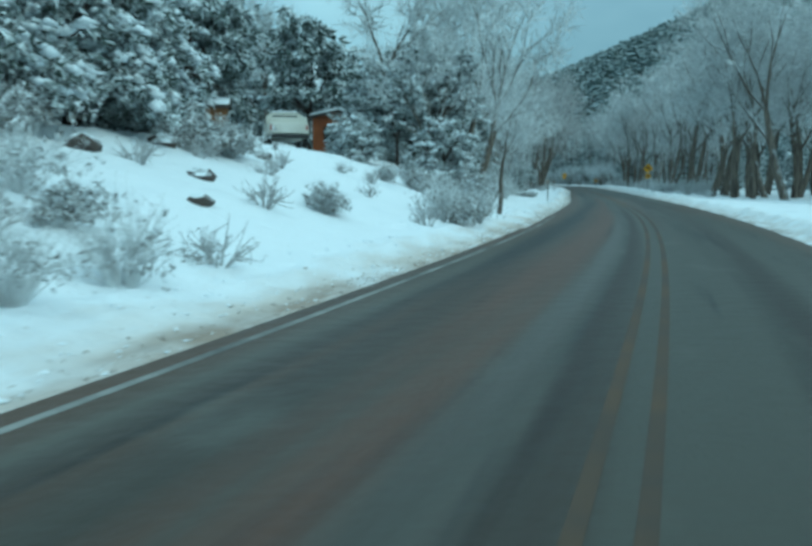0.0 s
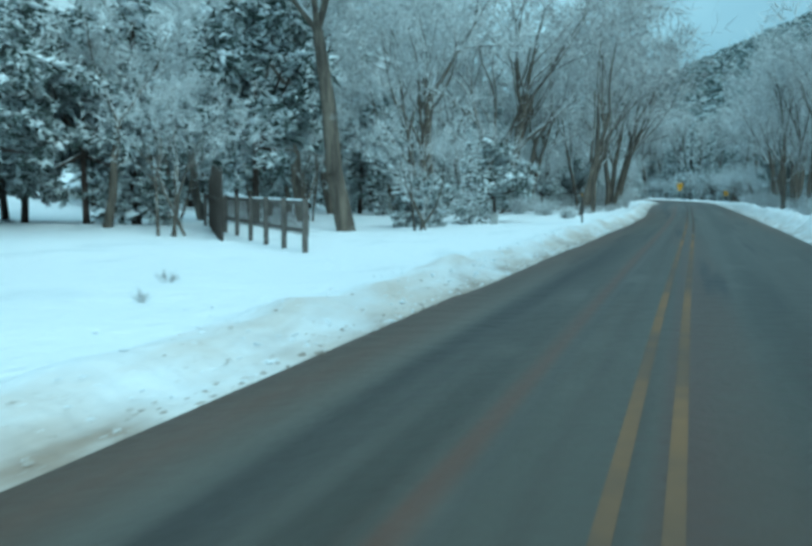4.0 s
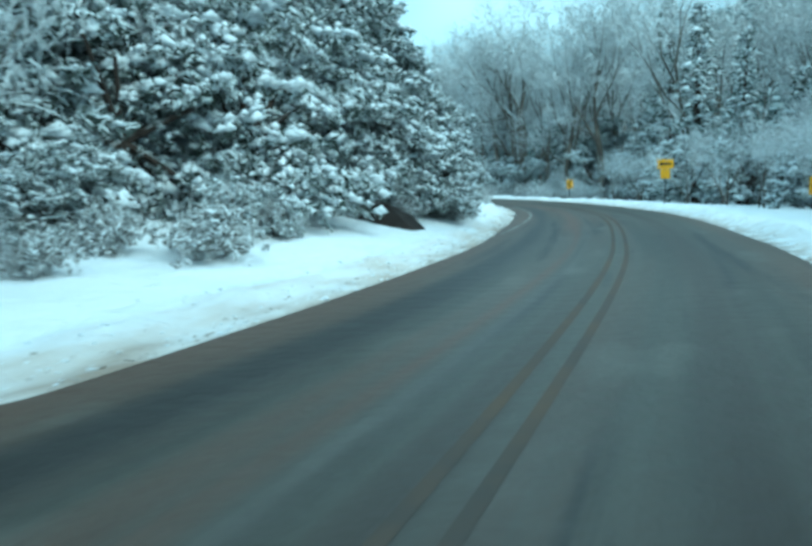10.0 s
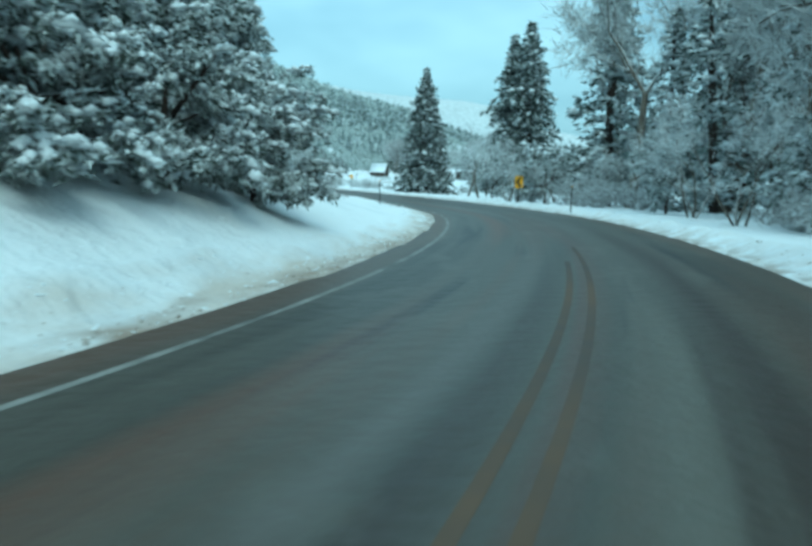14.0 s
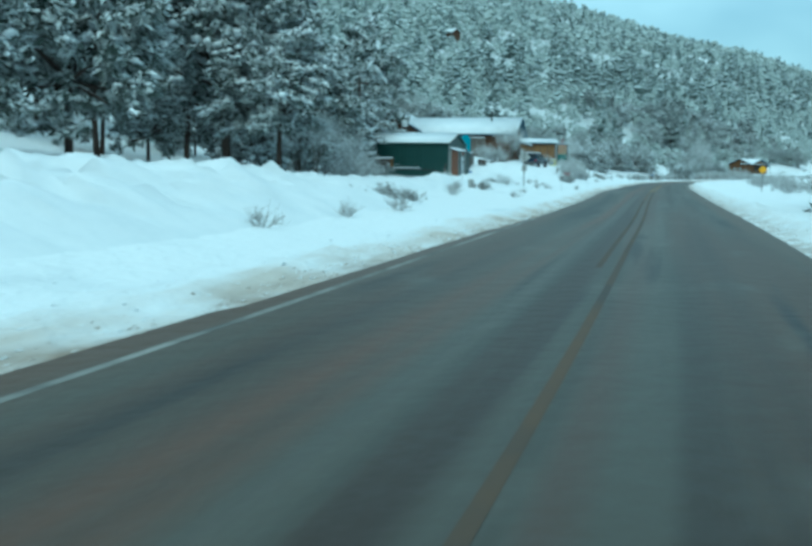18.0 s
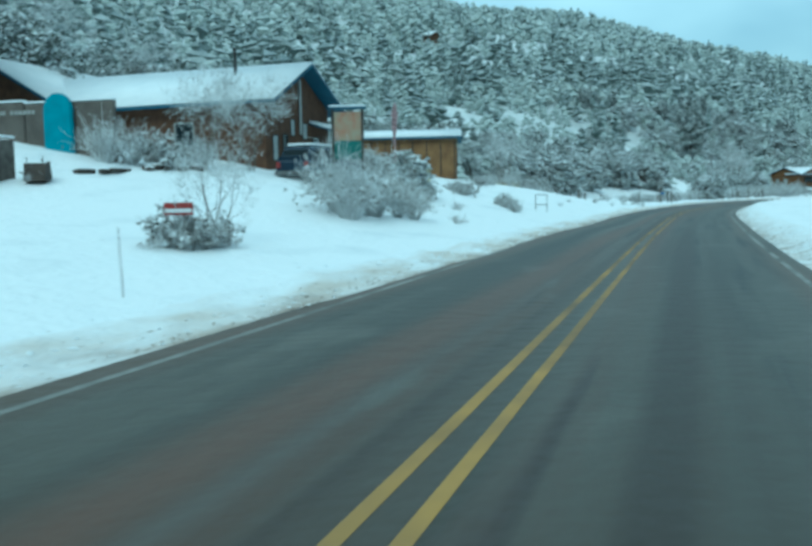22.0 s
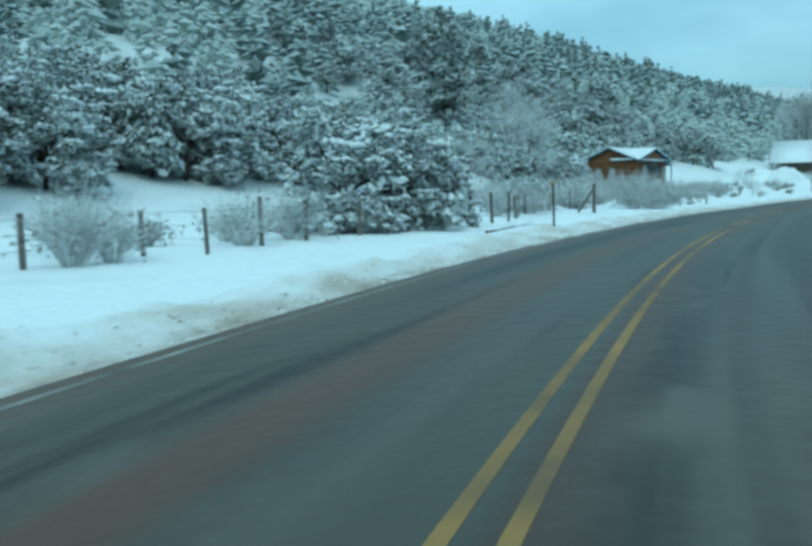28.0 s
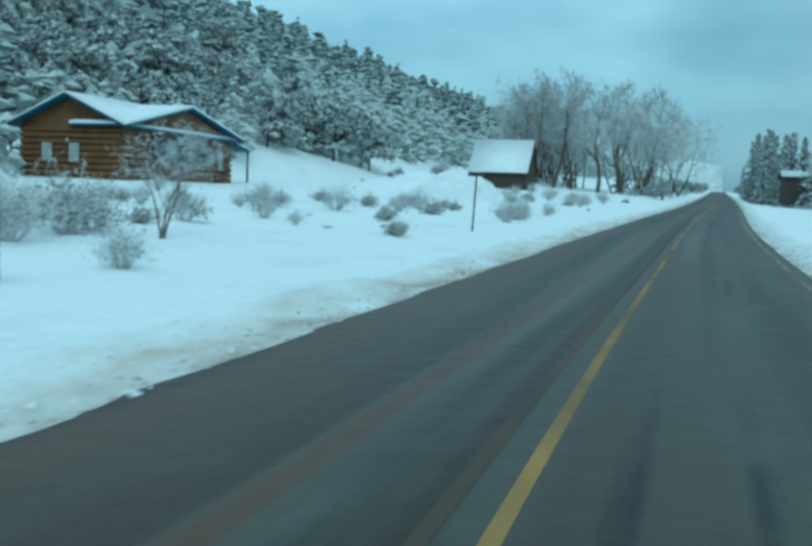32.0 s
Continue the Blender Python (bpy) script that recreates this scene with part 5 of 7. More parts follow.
suv = thing("station_wagon", "dark blue station wagon with snow on its roof", "car")
body = part("body", loft([(-2.2, hull(.84, .5, .95)), (-2.1, hull(.92, .36, 1.08)), (1.0, hull(.94, .34, 1.08)), (2.1, hull(.90, .36, .98)), (2.3, hull(.80, .45, .85))]), BLUE_CAR, suv)
top = part("cabin", loft([(-2.05, hull(.84, 1.06, 1.12, .1)), (-1.75, hull(.80, 1.06, 1.66, .16)), (0.3, hull(.80, 1.06, 1.68, .16)), (1.15, hull(.86, 1.06, 1.12, .1))]), BLUE_CAR, suv)
for x in (-.83, .80):
    for y0, y1 in ((-1.6, -0.75), (-0.65, 0.2)):
        part("side_window", box(x, x + .03, y0, y1, 1.16, 1.52, 0.01), GLASS, top)
part("rear_window", box(-.6, .6, -1.97, -1.93, 1.2, 1.5, 0.01), GLASS, top)
part("roof_snow", box(-.62, .62, -1.65, 0.2, 1.682, 1.80, 0.05), ROOF_SNOW, top)
for x in (-.72, .72):
    part("tail_light", box(x - .1, x + .1, -2.235, -2.19, .74, .98, 0.01), RED, suv)
    for y in (-1.35, 1.4):
        wheel(suv, x * 1.18, y, .33)
part("bumper", box(-.88, .88, -2.3, -2.2, .42, .6, 0.03), STEEL, suv)
place(suv, 429.2, -14.8, -8, None, -.22)

trailer = thing("flat_trailer", "low dark flat trailer covered with snow", "trailer")
part("deck", box(-3.0, 1.6, -0.75, 0.75, .45, .55, 0.02), DARK_STEEL, trailer)
part("deck_snow", box(-0.4, 1.5, -0.6, 0.7, .553, .62, 0.03), ROOF_SNOW, trailer)
part("drawbar", box(1.6, 2.9, -0.06, 0.06, .40, .50, 0.01), DARK_STEEL, trailer)
for y in (-.8, .8):
    part("mudguard", prism([(-2.2, .55), (-2.05, .8), (-1.35, .8), (-1.2, .55), (-1.28, .55), (-1.4, .74), (-2.0, .74), (-2.12, .55)], y - .13, y + .13), DARK_STEEL, trailer)
    tyre = part("tyre", rod((-1.7, y - .1, .33), (-1.7, y + .1, .33), .33, n=18), RUBBER, trailer)
    part("rim", rod((-1.7, y - .112, .33), (-1.7, y + .112, .33), .19, n=14), STEEL, tyre)
for x in (-2.9, -0.6, 1.5):
    part("stake", box(x - .03, x + .03, -0.74, -0.68, .69, .95, 0.005), DARK_STEEL, trailer)
place(trailer, 385.6, -18.8, 3, None, 0.02)

# ---- trees and bushes along the road, in driving order ----
random.seed(5)


def grove(kinds, s0, s1, d0, d1, count, lo=0.8, hi=1.2, gap=1.6):
    """Plants spread over a stretch of the plan, not too close to one another."""
    got = []
    for _ in range(count * 12):
        if len(got) >= count:
            break
        s, d = random.uniform(s0, s1), random.uniform(d0, d1)
        if all(abs(s - a) + abs(d - b) > gap for a, b in got):
            got.append((s, d))
            plant(random.choice(kinds), s, d, random.uniform(lo, hi), lean=3)


F, P, J, B, C, M = (["fir0", "fir1", "fir2"], ["pine0", "pine1", "pine2"], ["jun0", "jun1", "jun2"], ["bare0", "bare1", "bare2"],
                    ["cotton0", "cotton1", "cotton2"], ["multi0", "multi1", "multi2"])
BR, SG, TH, TU = (["brush0", "brush1", "brush2"], ["sage0", "sage1", "sage2"], ["thick0", "thick1", "thick2"], ["tuft0", "tuft1", "tuft2"])

# the first bank, below the cabin
for kind, s, d, z in [
        ("brush0", 8.2, -5.5, .55), ("brush1", 6.4, -5.4, .5), ("brush2", 7.0, -7.0, .42), ("brush1", 10.2, -8.4, .6), ("sage2", 9.4, -7.2, .6),
        ("sage1", 24.1, -5.2, .85), ("brush0", 23.6, -5.6, .7), ("brush1", 25.2, -4.9, .62), ("sage0", 26.6, -5.6, .6), ("sage1", 30.3, -7.8, .9), ("sage0", 29.4, -8.8, .5),
        ("sage0", 17.4, -6.7, .55), ("sage2", 18.0, -7.0, .4), ("sage0", 27.6, -5.4, .7), ("brush2", 27.0, -6.3, .55), ("sage1", 34.5, -6.5, .8),
        ("thick1", 38, -8.8, .6), ("bare2", 32.0, -5.2, .40), ("sage2", 36.5, -7.0, 1.1), ("full1", 37.4, -12.4, .5), ("lush0", 42.6, -12.4, .5), ("lush1", 40.8, -11.0, .45), ("full1", 42.2, -12.8, .62), ("full0", 43.6, -12.6, .7), ("lush1", 47.5, -23.4, .8), ("lush0", 49.4, -24.6, .7)]:
    plant(kind, s, d, z)
grove(["full0", "full1"], 7, 22, -17.5, -12.6, 11, .9, 1.4, 2.0)
grove(["lush0", "lush1"], 8, 24, -24, -15, 7, .6, .9, 2.4)
grove(P, 10, 44, -36, -21, 14, .8, 1.15, 2.5)
grove(SG, 12, 24, -13.5, -10.5, 6, .6, 1.1, 1.0)
grove(TU, 5, 40, -11, -5.2, 16, .7, 1.3, 1.0)
for kind, s, d, z in [
        ("full0", 35.9, -11.4, .42), ("multi0", 40.5, -9.4, 1.15), ("lush1", 45, -10, .7), ("full1", 37.5, -8.2, .75), ("bare2", 45.5, -12.5, 1.0), ("bare0", 43, -7.6, .9), ("multi1", 50.5, -11.5, 1.3), ("full1", 53, -10.4, 1.2), ("lush1", 57, -11.5, .75), ("bare1", 47, -8.5, .85), ("brush0", 44, -7.2, .7), ("brush1", 43.4, -6.2, .55), ("brush2", 45, -6.4, .6), ("brush0", 46.6, -6.5, .6), ("brush1", 48.2, -6.6, .55), ("brush2", 42.4, -6.7, .5),
        ("brush1", 46.5, -7.6, .75), ("brush2", 48.5, -8.2, .8), ("brush0", 50.5, -7.6, .7), ("brush1", 52.5, -8.0, .75), ("brush2", 54.5, -8.6, .8), ("sage0", 49.5, -7.0, .7), ("sage1", 47.5, -6.7, .6), ("pine1", 54, -12, .9), ("pine0", 57, -13, .9),
        ("brush0", 69.5, -9.0, .8), ("multi2", 73.2, -12.8, .6)]:
    plant(kind, s, d, z)
grove(P, 58, 72, -30, -13, 7, .8, 1.2, 2.5)
grove(BR, 47, 62, -10, -7.5, 8, .5, .9, 1.2)
grove(B, 60, 84, -30, -12, 7, .8, 1.1, 2.5)
# the flat with the paling fence
for k, (s, d, h, thick, lean, stems) in enumerate([
        (68.4, -9.1, 11, .0095, .03, 1), (71.3, -10.2, 11.5, .0125, .08, 1), (82.0, -14.3, 11, .010, .0, 1), (84.6, -15.2, 11, .010, .06, 2), (73.6, -12.6, 9, .008, .05, 1)]):
    place(tree_thing("aspen_tree", "slender pale-barked leafless aspen", "tree", bare_meshes(h, 330 + k, stems, .05, .6, 2600, thick, BIRCH, None, way=(lean, 0), sway=.2), "pale aspens"), s, d)
for kind, s, d, z in [
        ("birch0", 79.5, -14.0, .9), ("birch1", 86.5, -17.0, 1.0), ("multi0", 83.6, -16.9, .5),
        ("brush2", 71.6, -6.1, .3), ("brush0", 76.0, -7.4, .3), ("pine0", 104.5, -17.0, 1.05), ("pine2", 99, -21, .85), ("multi1", 96, -15.5, .9),
        ("bare1", 110, -11.0, .85), ("multi2", 103, -9.6, .75), ("jun1", 107.5, -10.0, .5), ("fir1", 110.0, -9.3, .42), ("full0", 105.6, -10.2, .5), ("fir2", 118.5, -10.5, .3), ("jun0", 113.4, -8.9, .98), ("fir0", 121.3, -17.3, .24),
        ("fir2", 126.5, -14.5, .3), ("fir1", 131, -16, .35)]:
    plant(kind, s, d, z)
grove(F + P, 84, 128, -44, -20, 22, .7, 1.1, 3)
grove(M + B, 95, 128, -24, -13, 8, .7, 1.0, 2.2)
# the dark cottonwoods, each with its own lean
for k, (s, d, h, thick, lean, stems) in enumerate([
        (133.8, -6.4, 18, .0116, .05, 1), (132.4, -12.4, 19, .0143, -.10, 1), (137.4, -13.2, 22, .0300, .17, 2), (127.1, -6.5, 16, .0116, .21, 1), (148.6, -8.7, 18, .0161, .22, 1),
        (151.3, -8.8, 18, .0161, .26, 1), (152.8, -9.6, 16, .0134, -.12, 1), (153.6, -7.1, 19, .0152, .02, 1), (155.0, -7.0, 19, .0205, .15, 2), (160.6, -6.9, 19, .0268, .2, 1),
        (163, -9.6, 16, .0152, -.14, 1), (158.6, -9.4, 18, .0179, .22, 2), (137.5, -14.5, 19, .0179, .1, 2), (143, -12.5, 18, .0152, .2, 1), (124.5, -15.5, 18, .0232, -.05, 2)]):
    place(tree_thing("cottonwood_tree", "dark leafless cottonwood with a leaning trunk", "tree",
                     bare_meshes(h, 300 + k, stems, .1, .5, 1700, thick * .84, None, FROST_DARK, way=(lean, 0), sway=.55), "dark cottonwoods"), s, d)
for kind, s, d, z in [
        ("thick0", 131, -11, .6), ("thick1", 162.5, -7.4, .6), ("brush0", 161, -6.0, 1.0), ("brush1", 163.5, -6.6, 1.2), ("thick2", 158.4, -7.6, .6), ("brush2", 119, -6.0, .42), ("brush0", 120.5, -6.5, .4), ("sage0", 119.8, -6.3, .4),
        ("thick1", 134.8, -11.4, .5), ("thick0", 152.5, -11, .6), ("brush1", 157, -6.6, .9), ("jun1", 156, -10.5, 1.1), ("jun0", 150, -12.5, 1.0), ("fir1", 131.2, -14.5, .28)]:
    plant(kind, s, d, z)
grove(TU, 122, 158, -9.5, -5.4, 34, .7, 1.2, .7)
grove(C, 128, 172, -28, -15, 6, .9, 1.2, 2.6)
grove(B, 100, 165, -26, -11.5, 14, 1.2, 1.6, 2.6)
grove(["lush0", "lush1"], 124, 172, -38, -22, 6, .7, 1.0, 3.0)
grove(M, 126, 172, -22, -10.5, 14, .9, 1.4, 2.4)
grove(TH + M, 146, 182, -20, -11, 18, .6, 1.0, 1.8)
grove(P + F, 122, 170, -42, -19, 22, .8, 1.2, 2.4)
grove(F + J + M, 128, 182, -46, -15, 34, .5, .95, 2.6)
grove(TH + BR, 126, 168, -15, -8.6, 16, .5, .9, 1.6)
# trees before the cut bank
for kind, s, d, z in [
        ("multi1", 188.4, -8.0, 1.0), ("multi2", 186.6, -8.8, .85), ("bare2", 192, -12.6, .8), ("bare0", 190, -14.6, .8), ("pine1", 186, -17.5, .9), ("pine0", 181, -20, .95),
        ("jun2", 184, -14.5, 1.1), ("jun0", 179, -15.5, 1.2), ("full0", 195.3, -7.3, .34), ("full1", 196.8, -7.0, .27), ("full1", 190.2, -9.6, .5), ("full0", 192.6, -9.4, .42), ("full0", 194.4, -9.9, .5), ("full1", 187.2, -14.2, 1.2), ("full0", 185.2, -12.8, .7), ("lush0", 204, -10.5, .8),
        ("pine0", 199.5, -13.5, .85), ("full0", 209.6, -6.3, .85), ("full1", 208.0, -6.0, .75), ("full1", 206.6, -7.0, .8), ("full0", 211.6, -6.9, .9), ("lush1", 209.2, -8.0, .55), ("lush0", 206.0, -9.0, .6), ("sage1", 208.6, -5.2, .8), ("sage0", 210.2, -5.3, .7), ("full1", 212.6, -7.9, 1.1), ("full1", 206.4, -8.2, 1.15), ("full0", 203.0, -8.6, 1.3), ("full1", 199.6, -8.8, 1.3), ("full0", 196.2, -10.2, 1.3), ("lush0", 213, -11.6, .85), ("lush1", 209.5, -10.8, .95), ("lush0", 205, -11.2, .95), ("lush1", 200.5, -12, .95), ("lush0", 196, -13.5, .95), ("sage0", 206.6, -6.6, .8), ("sage1", 205.2, -6.3, .7), ("jun1", 212.0, -10.5, 1.6), ("jun2", 194.5, -12, 1.1)]:
    plant(kind, s, d, z)
grove(P + J, 176, 214, -36, -16, 22, .8, 1.2, 2.4)
grove(TU + SG, 60, 84, -8.5, -5.6, 14, .3, .6, 1.0)
grove(SG + TU, 170, 198, -11, -6, 14, .6, 1.1, 1.2)
# the cut bank with trees along its top
grove(P + J, 214, 285, -34, -18, 18, .6, .95, 2.4)
for kind, s, d, z in [
        ("full0", 262, -10.3, 1.2), ("full1", 267, -9.8, 1.1), ("full0", 257, -10.8, 1.3), ("full1", 271, -9.0, 1.0), ("lush0", 252, -14, .62), ("lush1", 258, -13.5, .5), ("lush0", 265, -13, .45), ("lush1", 246, -16, .6), ("lush0", 238, -16.5, .6), ("lush0", 227, -15.5, .8), ("full0", 243, -14, 1.3), ("full1", 236, -14, 1.2), ("full0", 225.6, -10.6, .8), ("full1", 228.6, -10.3, .7), ("lush0", 227.2, -12.4, .55), ("lush1", 231.6, -11.6, .55), ("full1", 222.6, -10.8, .8), ("full0", 242.6, -10.9, .8), ("jun0", 226.5, -12.6, .9), ("jun1", 231, -12.4, .95), ("jun2", 238, -11.8, .8), ("jun0", 241.5, -11.6, .9), ("jun1", 246, -11.2, .8), ("jun2", 251.5, -11, .8), ("jun0", 234.5, -13.4, 1.0), ("full1", 233, -11.4, .7), ("full0", 228.5, -12, .8), ("full1", 248.5, -12.2, .8), ("full0", 254, -11.5, .8), ("jun1", 226, -14.5, 1.3), ("jun2", 236, -15, 1.2), ("pine1", 232, -18, .75), ("jun0", 252, -13.0, 1.1),
        ("fir0", 262, -12.5, .45), ("fir1", 268, -11.5, .5), ("fir2", 273, -11, .55), ("fir0", 279, -12.5, .6), ("jun2", 258, -12, .9),
        ("brush0", 239.8, -4.9, .62), ("brush1", 240.3, -5.3, .5), ("brush2", 236.8, -5.1, .38), ("full0", 260.5, -7.2, .8), ("full1", 264, -6.9, .8), ("full0", 267.6, -6.6, .7), ("full1", 258, -9.6, 1.1), ("lush1", 262, -9.0, .62), ("lush0", 268.5, -8.8, .6), ("brush1", 223.9, -5.3, .18), ("lush0", 243.5, -11.5, .62), ("lush1", 248, -10.2, .6), ("full0", 241, -10.0, .95), ("full1", 244.5, -8.9, .9), ("full0", 248.5, -8.6, .9), ("full1", 252.5, -8.4, .9), ("full0", 256.5, -8.6, 1.0), ("full1", 247, -12.2, 1.2), ("lush0", 254, -10.4, .6), ("full1", 241.6, -12.6, 1.1), ("tuft0", 225.5, -5.6, 1.1), ("tuft1", 251.8, -5.6, 1.0), ("tuft2", 246, -6.2, 1.0)]:
    plant(kind, s, d, z)
grove(TU, 215, 285, -9, -5.2, 6, .4, .8, 1.6)
# past the bend
for kind, s, d, z in [
        ("thick0", 300.6, -10.6, .7), ("thick1", 303.0, -10.4, .65), ("thick2", 305.4, -10.6, .7), ("thick0", 308.0, -10.3, .65), ("brush1", 298.8, -10.2, 1.2), ("brush2", 306.8, -9.8, 1.1), ("full1", 298.0, -12.2, 1.0), ("full0", 309.4, -12.6, 1.0), ("full1", 296.0, -11.2, .8), ("multi0", 316.9, -10.6, .62), ("multi1", 318.4, -11.6, .62), ("thick1", 315.6, -7.9, .62), ("thick2", 317.6, -7.6, .6), ("thick0", 319.4, -7.2, .5), ("full0", 303.0, -12.6, .9), ("full1", 300.2, -13.4, 1.0), ("full0", 306, -12.8, .9), ("multi2", 304.0, -11.6, .8), ("multi1", 307.4, -11.2, .8), ("multi0", 310.5, -11.8, .85), ("multi1", 301.8, -14.0, .9), ("lush1", 299, -17.5, .8), ("lush0", 307, -17.5, .85), ("lush1", 314, -16.5, .8), ("multi0", 292, -11.4, .8), ("jun0", 296, -14, 1.0), ("jun1", 290, -13, 1.0), ("multi2", 301, -11, .75), ("thick0", 311.5, -8.4, .55), ("thick2", 313.8, -8.2, .6), ("multi1", 311, -11.0, .8), ("multi0", 315.6, -10.0, .8), ("lush1", 359.9, -20.1, 1.32), ("lush0", 357.4, -16.2, .85), ("lush1", 352, -22, .9), ("multi0", 365.5, -15.6, .4), ("multi2", 369.5, -20.5, .45), ("full1", 368, -23, 1.0), ("pine1", 346, -19, .95), ("pine2", 340, -21, .9),
        ("jun0", 376, -23, 1.0), ("pine1", 380, -25, .95), ("jun1", 371, -21, 1.1), ("thick0", 362, -14.5, .6), ("thick1", 366, -15, .6), ("multi1", 360, -15.5, .5),
        ("multi2", 372, -24, .7), ("jun2", 384, -27, 1.2)]:
    plant(kind, s, d, z)
grove(M + J, 284, 302, -32, -13, 12, .7, 1.1, 2.4)
grove(P + J, 296, 322, -28, -16, 10, .8, 1.1, 2.4)
grove(M + J, 302, 345, -38, -19, 18, .7, 1.1, 2.4)
for kind, s, d, z in [("sage0", 349.0, -8.5, .55), ("sage1", 350.2, -8.0, .5), ("sage2", 346.6, -8.9, .45), ("multi2", 367.4, -16.4, .34), ("thick1", 369.6, -17.2, .4), ("sage2", 364, -15.2, .9)]:
    plant(kind, s, d, z)
grove(P + J, 318, 384, -44, -22, 22, .8, 1.1, 2.8)
for kind, s, d, z in [("lush0", 388, -25.5, 1.05), ("lush1", 392.5, -26, 1.05), ("lush0", 397, -28, 1.0), ("lush1", 402, -29, .9), ("lush1", 389, -31, 1.1), ("full0", 395, -23.5, 1.3), ("full1", 384.5, -24, 1.4)]:
    plant(kind, s, d, z)
grove(TU, 296, 400, -10, -5.4, 22, .6, 1.2, 1.6)
# round the houses
for kind, s, d, z in [
        ("multi0", 409.7, -8.8, .36), ("sage0", 408.0, -8.6, .8), ("sage1", 409.0, -8.3, .7), ("brush1", 418.0, -8.8, 1.2), ("brush2", 419.2, -9.5, 1.25), ("brush0", 420.0, -8.7, 1.0), ("sage2", 426.4, -9.9, .9),
        ("brush0", 420.2, -19.4, .95), ("brush2", 421.2, -19.0, .9), ("multi1", 424, -17.5, .65), ("multi2", 428, -17.5, .7), ("thick2", 424, -18.0, .5), ("sage0", 421.8, -18.2, 1.2), ("full1", 430.5, -11.0, .52), ("full0", 429.4, -10.6, .36), ("brush0", 421.8, -7.9, .7), ("brush2", 421.2, -8.3, .6), ("sage2", 431.4, -10.4, .6),
        ("sage1", 429.2, -10.0, .5), ("sage2", 438.6, -10.5, .75), ("sage0", 436.9, -8.0, .6), ("sage1", 435.6, -7.4, .55), ("sage2", 434.4, -6.9, .4), ("sage1", 439.8, -11.4, .6), ("sage0", 445, -17.5, 1.1), ("sage1", 447.5, -18.5, 1.2), ("sage2", 443, -19, 1.3), ("brush0", 446, -21, 1.2), ("sage1", 441, -17, 1.2), ("sage0", 449.5, -20.5, 1.2), ("sage2", 439.5, -15.2, 1.1), ("sage1", 452.5, -13.4, .8), ("brush1", 456, -13.5, .5),
        ("multi0", 474, -18.0, .95), ("brush2", 465, -14.5, .8), ("thick1", 480, -16, .5)]:
    plant(kind, s, d, z)
grove(J + M, 398, 480, -58, -34, 26, .8, 1.2, 2.6)
grove(J + P, 396, 427, -56, -33, 20, .9, 1.4, 2.4)
grove(["full0", "full1"] + J, 398, 440, -54, -36, 22, 1.0, 1.5, 2.6)
plant("multi1", 490.0, -33.0, 1.25)
plant("multi0", 494.0, -34.5, 1.1)
grove(J, 442, 482, -46, -24, 18, .9, 1.3, 2.4)
grove(TU, 400, 500, -9, -5.6, 14, .5, 1.0, 2.0)
# the pasture fence
for kind, s, d, z in [
        ("brush0", 503.4, -11.5, .8), ("full0", 531.0, -10.4, 1.0), ("full1", 529.0, -11.4, 1.0), ("full1", 533.2, -10.3, .8), ("brush1", 522, -10.4, .8), ("brush2", 524.5, -10.5, .9), ("brush0", 517, -11, .9),
        ("thick0", 554.8, -6.5, .68), ("thick1", 556.6, -7.3, .58), ("thick2", 556.0, -8.4, .7), ("thick1", 545.5, -11, .6), ("brush0", 543, -11.5, 1.0), ("full0", 549.6, -12.6, .5), ("sage0", 546, -12.2, 1.2), ("sage1", 551.5, -12.8, 1.3),
        ("tallpine0", 600, -48, .95), ("jun1", 558, -17, 1.0), ("thick0", 561, -13, .7), ("thick2", 566, -16, .8), ("sage0", 562.5, -8.2, .9), ("multi1", 597.0, -11.3, .45),
        ("brush1", 593.0, -12.2, .9), ("sage1", 590, -14, 1.0), ("thick1", 600, -26, .8), ("thick0", 609, -33, .9)]:
    plant(kind, s, d, z)
grove(J, 508, 560, -62, -34, 40, 1.1, 1.6, 2.6)
grove(BR + TH, 510, 519, -36, -29, 9, .8, 1.3, 1.8)
grove(BR + SG, 497, 524, -14.5, -9.4, 14, .6, 1.0, 1.4)
grove(["full0", "full1"], 518, 540, -42, -33, 12, 1.1, 1.5, 2.4)
grove(["full0", "full1"], 538, 566, -42, -33, 14, 1.2, 1.7, 2.2)
grove(["full0", "full1"], 604, 668, -82, -50, 46, 1.1, 1.6, 3.0)
grove(P, 600, 690, -90, -52, 12, .7, 1.0, 4.0)
grove(J, 560, 640, -70, -40, 30, .9, 1.3, 3.0)
grove(J, 604, 616, -42, -33, 4, .7, 1.0, 3.0)
grove(BR + TH, 584, 616, -26, -11, 22, .28, .48, 1.6)
grove(BR + TH + SG, 576, 600, -24, -12.5, 42, .35, .62, 1.2)
plant("thick1", 594.5, -20.6, 1.0)
plant("thick0", 592.0, -21.4, .8)
grove(["full0", "full1"], 582, 601, -40, -30, 9, 1.0, 1.4, 2.2)
grove(BR, 640, 690, -22, -9, 14, .5, .8, 2.0)
grove(J, 632, 690, -62, -34, 34, 1.0, 1.5, 2.6)
grove(SG + TU + BR, 566, 650, -22, -7.5, 64, .35, .7, 1.2)
place(tree_thing("dome_tree", "broad leafless tree with a dome of frosted twigs", "tree",
                 bare_meshes(10.5, 361, 2, .12, .8, 9000, .021, BARK, FROST, twig=.012)), 580, -27)
grove(SG, 620, 690, -17, -8, 12, .4, .7, 2.2)
grove(C, 735, 775, -34, -12, 8, 1.3, 1.6, 3.2)
